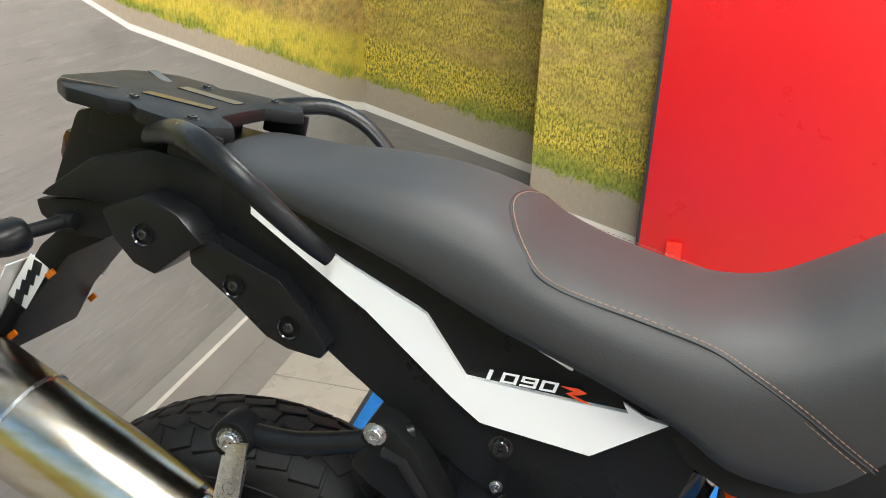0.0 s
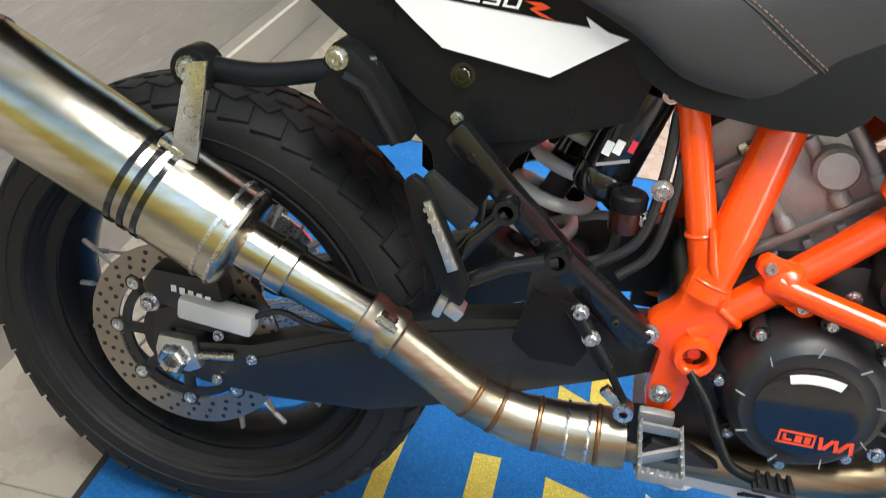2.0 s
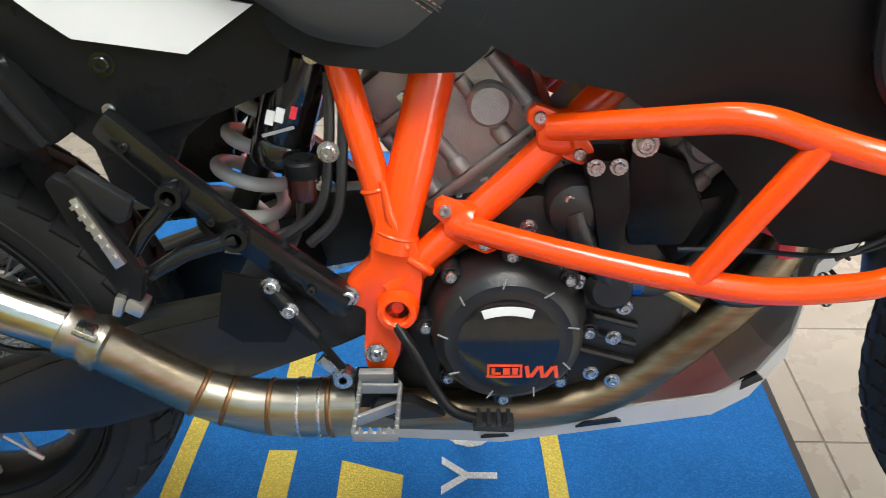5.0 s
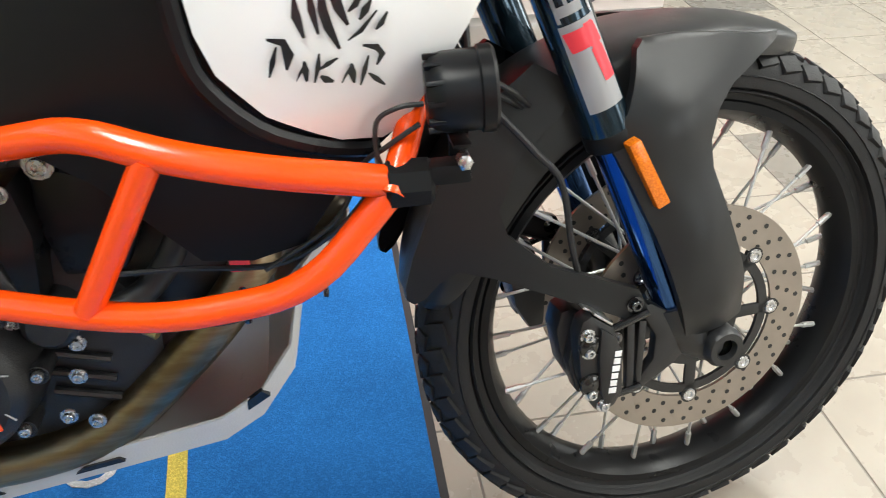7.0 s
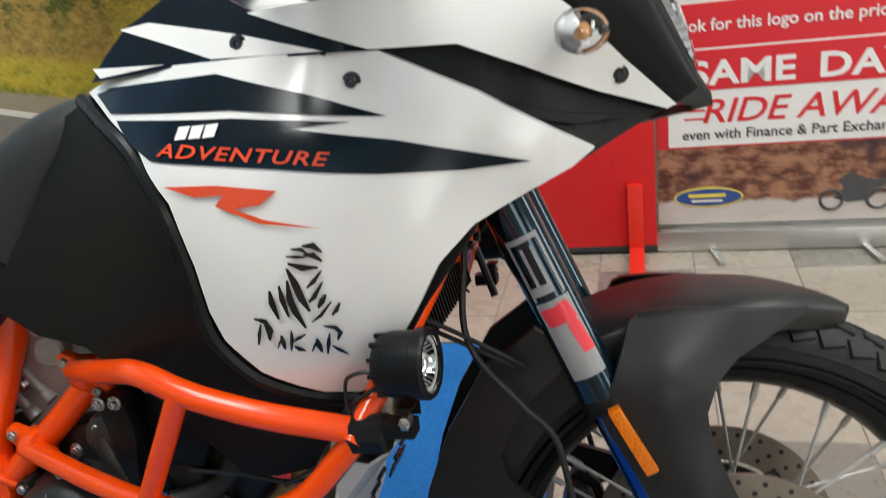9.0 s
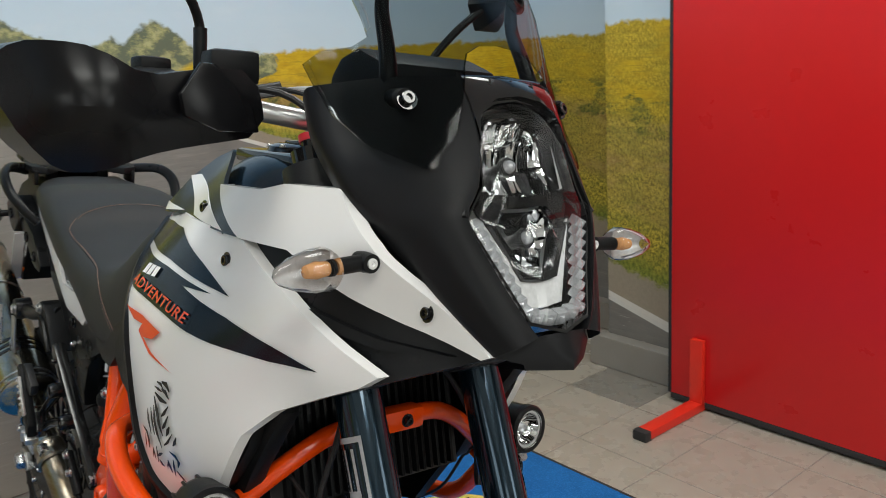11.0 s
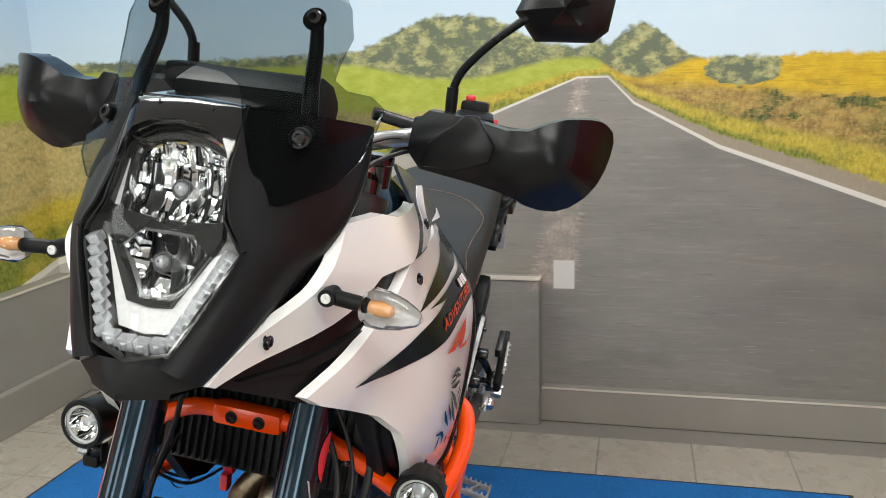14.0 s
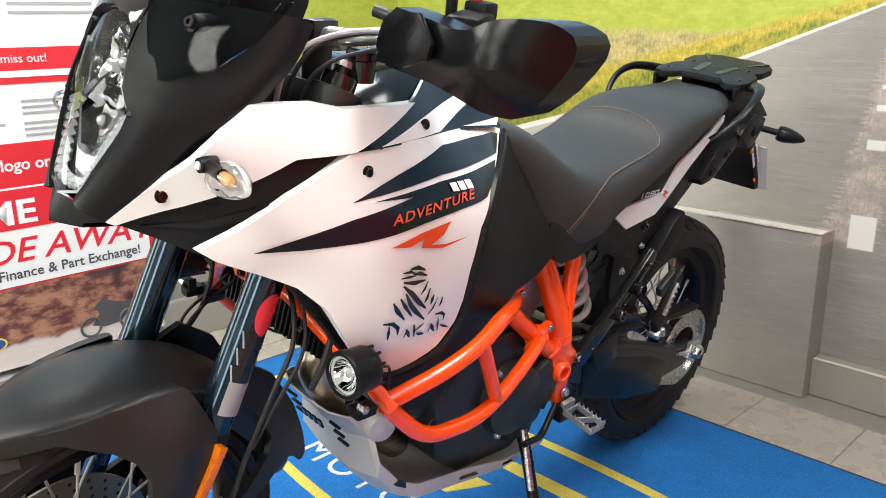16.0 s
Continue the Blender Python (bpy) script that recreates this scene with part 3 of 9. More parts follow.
GLOW = bpy.data.materials.new("light diffuser")
GLOW.use_nodes = True
_b = GLOW.node_tree.nodes["Principled BSDF"]
_b.inputs["Emission Color"].default_value = (1, 0.98, 0.95, 1)
_b.inputs["Emission Strength"].default_value = 4.0


def ceiling_light(px, py):
    thing = tagged(new("ceiling_light"), "square-edged white ceiling light panel, lit", "ceiling light", "ceiling lights")
    thing.location = (px, py, CEILING)
    part("frame", block((0.64, 1.24, 0.03), (0, 0, -0.012), bevel=0.004), PLASTER, thing)
    part("diffuser", block((0.58, 1.18, 0.008), (0, 0, -0.03), bevel=0.002), GLOW, thing, "glowing white diffuser")


for px, py in PANELS:
    ceiling_light(px, py)


# ---- mat ----
def carpet(name, color):
    n = Net(name)
    v = n.where()
    pile = n.noise(230, 4, 0.8, v)
    big = n.noise(8, 5, 0.6, v)
    c = n.mix(big, c4([k * 0.7 for k in color]), c4([min(1, k * 1.2) for k in color]))
    c = n.mix(n.math("MULTIPLY", n.ramp(pile, 0.46, 0.62), 0.5), c, c4([min(1, k * 1.6 + 0.01) for k in color]))
    n.put(c, n.b.inputs["Base Color"])
    n.b.inputs["Roughness"].default_value = 0.95
    n.b.inputs["Specular IOR Level"].default_value = 0.15
    n.bump(pile, 0.9, 0.004)
    return n.m


MAT_BLUE = carpet("blue carpet pile", (0.016, 0.142, 0.42))
MAT_YELLOW = carpet("yellow carpet pile", (0.62, 0.5, 0.1))
MAT_WHITE = carpet("white carpet pile", (0.6, 0.62, 0.62))
MAT_EDGE = surface("black rubber mat edge", (0.02, 0.02, 0.022), 0.7, vary=0.2)


def flat_poly(points, z0, z1):
    bm = bmesh.new()
    f = bm.faces.new([bm.verts.new((x, y, z0)) for x, y in points])
    got = bmesh.ops.extrude_face_region(bm, geom=[f])
    bmesh.ops.translate(bm, verts=[g for g in got["geom"] if isinstance(g, bmesh.types.BMVert)], vec=(0, 0, z1 - z0))
    return bm


def floor_mat():
    mat = tagged(new("floor_mat"), "blue carpet mat with a yellow oval and white lettering", "mat")
    mat.location.z = FLOOR
    x0, x1, y0, y1 = -0.235, 1.275, -1.23, 1.26
    part("edge", block((x1 - x0, y1 - y0, 0.006), ((x0 + x1) / 2, (y0 + y1) / 2, 0.0035), bevel=0.002), MAT_EDGE, mat, "thin black rubber edge")
    part("carpet", block((x1 - x0 - 0.03, y1 - y0 - 0.03, 0.006), ((x0 + x1) / 2, (y0 + y1) / 2, 0.0075), bevel=0.002), MAT_BLUE, mat)
    z0, z1 = 0.0095, 0.0115
    ring = bmesh.new()
    cx, cy, ax, ay, w = 0.54, -0.05, 0.315, 1.005, 0.032
    n = 96
    outer = [ring.verts.new((cx + (ax + w / 2) * math.copysign(abs(math.sin(2 * math.pi * i / n)) ** 0.8, math.sin(2 * math.pi * i / n)), cy + (ay + w / 2) * math.cos(2 * math.pi * i / n), z1)) for i in range(n)]
    inner = [ring.verts.new((cx + (ax - w / 2) * math.copysign(abs(math.sin(2 * math.pi * i / n)) ** 0.8, math.sin(2 * math.pi * i / n)), cy + (ay - w / 2) * math.cos(2 * math.pi * i / n), z1)) for i in range(n)]
    for i in range(n):
        ring.faces.new((outer[i], outer[(i + 1) % n], inner[(i + 1) % n], inner[i]))
    got = bmesh.ops.extrude_face_region(ring, geom=ring.faces[:])
    bmesh.ops.translate(ring, verts=[g for g in got["geom"] if isinstance(g, bmesh.types.BMVert)], vec=(0, 0, z0 - z1))
    part("oval_line", ring, MAT_YELLOW, mat, "yellow oval outline", sharp=20)
    # the yellow mark: three angular letters drawn as plain bars
    bars = []
    for s in (-0.62, -0.14, 0.3):
        e = s + (0.34 if s != -0.14 else 0.29)
        bars.append([(0.366, s + 0.03), (0.412, s), (0.416, e), (0.368, e)])
        bars.append([(0.495, s - 0.04), (0.605, s - 0.09), (0.605, s + 0.0), (0.495, s + 0.06)])
        bars.append([(0.495, e - 0.12), (0.598, e - 0.15), (0.6, e - 0.05), (0.495, e - 0.02)])
        if s != -0.14:
            bars.append([(0.555, s), (0.603, s - 0.01), (0.603, e - 0.14), (0.555, e - 0.12)])
    for b in bars:
        part("letter_bar", flat_poly(b, z0, z1), MAT_YELLOW, mat, sharp=20)
    word = letters("MOTORCYCLES", 0.135, pose(0.755, -0.602, z1, 0, 0, 90), 0.001, spacing=1.25, squeeze=0.965)
    part("lettering", word, MAT_WHITE, mat, "white capital letters", sharp=20)


floor_mat()


# ---- red display panel ----
PANEL_RED = surface("red gloss panel", (0.62, 0.014, 0.016), 0.3, vary=0.04, scale=2, spec=0.4)
FOOT_RED = surface("red steel foot", (0.7, 0.03, 0.015), 0.3, vary=0.05)


def display_panel():
    thing = tagged(new("display_panel"), "tall red display board on steel feet", "display board")
    thing.location.z = FLOOR
    x0, x1, y = 0.446, 1.524, 1.9
    part("board", block((x1 - x0, 0.03, 2.1), ((x0 + x1) / 2, y, 1.08), bevel=0.002), PANEL_RED, thing)
    part("edge_strip", block((0.012, 0.034, 2.1), (x0 - 0.005, y, 1.08), bevel=0.001), MAT_EDGE, thing, "thin black edge strip")
    part("bottom_rail", block((x1 - x0, 0.036, 0.02), ((x0 + x1) / 2, y, 0.02), bevel=0.002), MAT_EDGE, thing)
    for fx in (0.56, 1.455):
        foot = part("foot", block((0.05, 0.62, 0.03), (fx, y - 0.03, 0.017), bevel=0.003), FOOT_RED, thing, "red bar foot with a black end cap")
        for s in (-1, 1):
            part("end_cap", block((0.053, 0.03, 0.033), (fx, y - 0.03 + s * 0.305, 0.0168), bevel=0.003), MAT_EDGE, foot)
        part("bracket", block((0.05, 0.02, 0.24), (fx, y - 0.026, 0.14), bevel=0.003), FOOT_RED, thing)
    for k, (w, zz) in enumerate(((0.5, 1.52), (0.36, 1.38), (0.62, 1.24))):
        part("print_bar", block((w, 0.002, 0.06), (0.72 + w * 0.1, y - 0.0165, zz + 0.25), bevel=0.0), DECAL_WHITE, thing, "white printed bar")


display_panel()


# ---- roller banners ----
BANNER_WHITE = surface("white banner print", (0.72, 0.71, 0.7), 0.4, vary=0.02)
BANNER_RED = surface("red banner print", (0.6, 0.02, 0.03), 0.4, vary=0.05)
PRINT_GREY = surface("grey print", (0.32, 0.32, 0.33), 0.5, vary=0.1)
PRINT_DARK = surface("dark print", (0.06, 0.06, 0.065), 0.5)
OVAL_BLUE = surface("blue oval print", (0.03, 0.07, 0.25), 0.3, vary=0.3, scale=10)
OVAL_YELLOW = surface("yellow print", (0.7, 0.58, 0.08), 0.35)


def photo_print():
    n = Net("printed desert photo")
    v = n.where()
    sep = n.t.nodes.new("ShaderNodeSeparateXYZ")
    n.t.links.new(v, sep.inputs[0])
    z = sep.outputs[2]
    rock = n.mix(n.ramp(n.noise(14, 6, 0.65, v, (1, 1, 2)), 0.38, 0.62), c4((0.09, 0.025, 0.02)), c4((0.36, 0.17, 0.1)))
    rock = n.mix(n.ramp(n.noise(5, 4, 0.6, v), 0.5, 0.65), rock, c4((0.05, 0.02, 0.025)))
    sand = n.mix(n.noise(9, 5, 0.6, v, (0.6, 1, 3)), c4((0.42, 0.36, 0.34)), c4((0.62, 0.56, 0.53)))
    edge = n.math("MULTIPLY_ADD", n.math("SUBTRACT", n.noise(6, 3, 0.5, v), 0.5), 0.12, 0.17)
    n.put(n.mix(n.ramp(n.math("SUBTRACT", z, edge), -0.01, 0.01), sand, rock), n.b.inputs["Base Color"])
    n.b.inputs["Roughness"].default_value = 0.35
    return n.m


PHOTO = photo_print()


def oval(w, h, y, at, n=40):
    bm = bmesh.new()
    f = bm.faces.new([bm.verts.new((at[0] + w / 2 * math.cos(2 * math.pi * i / n), y, at[1] + h / 2 * math.sin(2 * math.pi * i / n))) for i in range(n)])
    got = bmesh.ops.extrude_face_region(bm, geom=[f])
    bmesh.ops.translate(bm, verts=[g for g in got["geom"] if isinstance(g, bmesh.types.BMVert)], vec=(0, 0.002, 0))
    return bm


def roller_banner(m, label):
    """A banner 0.82 wide; it faces -y, with its foot at z = 0."""
    thing = tagged(new("roller_banner"), label, "banner", "roller banners")
    thing.matrix_world = m
    w = 0.82

    def card(name, x0, x1, z0, z1, material, depth, text=""):
        return part(name, block((x1 - x0, 0.0012, z1 - z0), ((x0 + x1) / 2, -depth, (z0 + z1) / 2), bevel=0), material, thing, text)

    card("sheet", 0, w, 0.09, 2.0, BANNER_WHITE, 0.0, "white printed banner sheet")
    card("photo", 0, w, 0.09, 0.36, PHOTO, 0.0022, "printed photo of red rock and sand")
    card("red_field", 0, w, 0.36, 0.827, BANNER_RED, 0.0022, "red printed field")
    box_w = (0.045, 0.79)
    card("logo_frame", box_w[0] - 0.006, box_w[1] + 0.006, 0.366, 0.688, BANNER_WHITE, 0.004, "white framed box")
    card("logo_red", box_w[0], box_w[1], 0.553, 0.682, BANNER_RED, 0.006)
    card("notice_band", 0, w, 1.01, 1.12, BANNER_RED, 0.0022, "red printed band")
    up = lambda x, z, d: pose(x, -d, z, 90, 0, 0)
    part("same", letters("SAME", 0.107, up(0.108, 0.572, 0.0075), 0.0004, spacing=1.02, squeeze=1.22, bold=0.0028), BANNER_WHITE, thing, "white capital letters")
    part("day", letters("DAY", 0.107, up(0.49, 0.572, 0.0075), 0.0004, spacing=1.02, squeeze=1.22, bold=0.0028), BANNER_WHITE, thing, "white capital letters")
    part("ride_away", letters("RIDE AWAY", 0.112, up(0.14, 0.445, 0.0058), 0.0004, shear=0.25, spacing=0.98, squeeze=1.12, bold=0.001), BANNER_RED, thing, "red slanted capital letters")
    for k in range(3):
        part("speed_bar", block((0.09 - 0.012 * k, 0.0008, 0.006), (0.11 + 0.006 * k, -0.0058, 0.515 - 0.028 * k), bevel=0), BANNER_RED, thing)
    part("finance_line", letters("even with Finance & Part Exchange!", 0.047, up(0.082, 0.39, 0.0058), 0.0004, bold=0.0006), PRINT_DARK, thing, "dark printed line")
    part("look_line", letters("Look for this logo on the price c", 0.052, up(0.05, 0.742, 0.004), 0.0004, bold=0.0008), BANNER_WHITE, thing, "white printed line")
    part("notice_head", letters("Act Fast! Don't miss out!", 0.038, up(0.14, 1.075, 0.004), 0.0004), BANNER_WHITE, thing, "white printed line")
    part("notice_bar", block((0.6, 0.0008, 0.02), (0.46, -0.004, 1.04), bevel=0), BANNER_WHITE, thing, "white printed bar")
    tri = plate([(0.03, 1.03), (0.105, 1.03), (0.068, 1.1)], -0.0042, -0.0034, 0)
    part("warning_mark", tri, BANNER_WHITE, thing, "white warning triangle")
    part("mark_stroke", block((0.008, 0.0008, 0.035), (0.068, -0.0056, 1.06), bevel=0), BANNER_RED, thing)
    part("need_line", letters("WHAT YOU NEED TO BRING", 0.026, up(0.012, 0.975, 0.0022), 0.0004), BANNER_RED, thing, "small red capitals")
    random.seed(5)
    for col in (0.02, 0.43):
        for k in range(9):
            zz = 0.955 - 0.019 * k - (0.012 if k > 2 else 0) - (0.012 if k > 5 else 0)
            ww = random.uniform(0.26, 0.36) if k not in (2, 5) else random.uniform(0.12, 0.2)
            part("text_bar", block((ww, 0.0008, 0.008), (col + ww / 2, -0.0022, zz), bevel=0), PRINT_GREY, thing)
        for k in range(26):
            zz = 1.9 - 0.027 * k
            ww = random.uniform(0.24, 0.36)
            part("text_bar", block((ww, 0.0008, 0.009), (col + ww / 2, -0.0022, zz), bevel=0), PRINT_GREY, thing)
    rim = part("oval_rim", oval(0.225, 0.072, -0.0045, (0.165, 0.185)), OVAL_YELLOW, thing, "yellow rimmed oval badge")
    part("oval_field", oval(0.212, 0.06, -0.0062, (0.165, 0.185)), OVAL_BLUE, rim, "blue oval")
    part("oval_bar", block((0.12, 0.0008, 0.012), (0.16, -0.0072, 0.192), bevel=0), OVAL_YELLOW, rim)
    part("oval_bar", block((0.1, 0.0008, 0.007), (0.16, -0.0072, 0.173), bevel=0), BANNER_WHITE, rim)
    # a small printed motorbike, as plain dark shapes
    for cx in (0.55, 0.69):
        hoop = tube([(cx + 0.034 * math.cos(a * math.pi / 10), -0.0044, 0.16 + 0.034 * math.sin(a * math.pi / 10)) for a in range(21)], 0.005, 6)
        part("printed_wheel", hoop, PRINT_DARK, thing, "small printed wheel")
    part("printed_body", plate([(0.555, 0.165), (0.6, 0.15), (0.66, 0.155), (0.7, 0.2), (0.745, 0.225), (0.68, 0.225), (0.64, 0.235), (0.6, 0.255), (0.57, 0.23), (0.585, 0.2)], -0.005, -0.0036, 0), PRINT_DARK, thing, "small printed motorcycle shape")
    part("base", block((w + 0.02, 0.09, 0.075), (w / 2, 0, 0.0395), bevel=0.012), ALU, thing, "silver roller base")
    for fx in (0.17, 0.65):
        part("foot", block((0.02, 0.3, 0.012), (fx, -0.02, 0.0078), (0, 0, 12), bevel=0.003), ALU, thing)
    part("pole", tube([(w / 2, 0.03, 0.06), (w / 2, 0.03, 2.0)], 0.008, 10), ALU, thing)
    part("top_rail", block((w + 0.01, 0.02, 0.025), (w / 2, 0, 2.01), bevel=0.005), ALU, thing)
    return thing


roller_banner(pose(1.532, 1.93, FLOOR, 0, 0, -1), "red and white roller banner with large lettering")
roller_banner(pose(1.464, -1.592, FLOOR, 0, 0, 181), "red and white roller banner before the meadow mural")


# the motorcycle leans on its side stand
LEAN = Matrix(((0.99987, 0.00220, -0.01579, 0), (-0.00000, 0.99041, 0.13819, 0), (0.01594, -0.13817, 0.99028, 0.00022), (0, 0, 0, 1)))
BIKE = tagged(new("motorcycle"), "white, black and orange adventure motorcycle leaning on its side stand", "motorcycle")
BIKE.matrix_world = LEAN
# the front end is turned a little to the left
STEER_AT, STEER_AXIS, STEER = Vector((1.285, 0, 0.9)), Vector((-0.385, 0, 0.923)), 8.0
TURN = Matrix.Translation(STEER_AT) @ Matrix.Rotation(radians(STEER), 4, STEER_AXIS) @ Matrix.Translation(-STEER_AT)

# the handlebar is set level
BAR_TURN = Matrix.Translation((1.2, 0, 0)) @ Matrix.Rotation(radians(6), 4, "Z") @ Matrix.Translation((-1.2, 0, 0))


def bp(name, bm, material, label="", parent=None, sharp=38, steer=False):
    return part(name, moved(bm, BAR_TURN if steer == "bar" else TURN) if steer else bm, material, parent or BIKE, label, sharp)


def both(name, make, material, label="", sharp=38, steer=False, parent=None):
    """One part on each side; make() builds the right one."""
    return [bp(name, make(), material, label, parent, sharp, steer), bp(name, mirrored(make()), material, label, parent, sharp, steer)]


# ---- wheels ----
def tyre_radius(lat, rad, width, rim):
    """The tyre's radius beside its middle line; a wide one has squarer shoulders."""
    t = min(1.0, abs(lat) / (width / 2))
    return rim + (rad - rim) * (0.42 + 0.58 * (1 - t * t) ** (0.27 if width > 0.12 else 0.5))


def tyre_mesh(rad, width, rim):
    half = width / 2
    prof = [(rim - 0.004, -width * 0.3), (rim + 0.012, -half * 0.64), (rim + 0.018, -half * 0.78), (rim + 0.02, -half * 0.8), (rim + (rad - rim) * 0.3, -half * 0.97)]
    prof += [(tyre_radius(half * u, rad, width, rim) if abs(u) < 0.999 else rim + (rad - rim) * 0.44, half * u) for u in (-1.0, -0.985, -0.95, -0.9, -0.8, -0.65, -0.45, -0.22, 0.0)]
    prof += [(r, -h) for r, h in reversed(prof[:-1])]
    return turned(prof, 72, cap=False)


def sidewall_rings(wheel_ob, rad, width, rim):
    for r, h in ((rim + 0.016, 0.8), (rim + (rad - rim) * 0.22, 0.93), (rim + (rad - rim) * 0.5, 1.0)):
        for s in (-1, 1):
            part("sidewall_ring", turned([(r - 0.0022, s * width / 2 * h - s * 0.003), (r, s * (width / 2 * h + 0.0016)), (r + 0.0022, s * width / 2 * h - s * 0.002)], 72, cap=False), RUBBER, wheel_ob)


def tread(wheel_ob, rad, width, rim, blocks, block_size, rows):
    """Rubber blocks round the tyre, one row beside the other, each bent to the crown."""
    for row, (lat, sx, sy, skew) in enumerate(rows):
        rr = tyre_radius(lat, rad, width, rim)
        slope = (tyre_radius(lat + 0.004, rad, width, rim) - tyre_radius(lat - 0.004, rad, width, rim)) / 0.008
        tilt = math.degrees(math.atan(-slope))
        first = None
        for i in range(blocks):
            a = 2 * math.pi * i / blocks + (math.pi / blocks if row % 2 else 0)
            m = Matrix.Rotation(a, 4, "Z") @ Matrix.Translation((rr - 0.0028, 0, lat)) @ Matrix.Rotation(radians(-tilt), 4, "Y") @ Matrix.Rotation(radians(90), 4, "Y") @ Matrix.Rotation(radians(90), 4, "Z")
            if first is None:
                first = part("tread_block", block((block_size * sx, sy, 0.0105), (0, 0, 0), (0, 0, skew), bevel=0.0012), RUBBER, wheel_ob)
                first.matrix_basis = m
            else:
                same("tread_block", first, m, wheel_ob)


def disc_mesh(r0, r1, th, holes, wave=0):
    n = 96
    bm = bmesh.new()
    ring = []
    for r, h in ((r0, -th / 2), (r1, -th / 2), (r1, th / 2), (r0, th / 2)):
        ring.append([bm.verts.new(((r + (wave * math.sin(12 * 2 * math.pi * i / n) if r == r1 else 0)) * math.cos(2 * math.pi * i / n), (r + (wave * math.sin(12 * 2 * math.pi * i / n) if r == r1 else 0)) * math.sin(2 * math.pi * i / n), h)) for i in range(n)])
    for k in range(4):
        for i in range(n):
            bm.faces.new((ring[k][i], ring[k][(i + 1) % n], ring[(k + 1) % 4][(i + 1) % n], ring[(k + 1) % 4][i]))
    return bm


def holes_mesh(r0, r1, th, count):
    out = []
    for i in range(count):
        for k, f in enumerate((0.22, 0.5, 0.78)):
            a = 2 * math.pi * (i + k * 0.33) / count
            r = r0 + (r1 - r0) * f
            out.append(turned([(0.0034, -th / 2 - 0.0004), (0.0034, th / 2 + 0.0004)], 8, Matrix.Translation((r * math.cos(a), r * math.sin(a), 0))))
    return joined(*out)


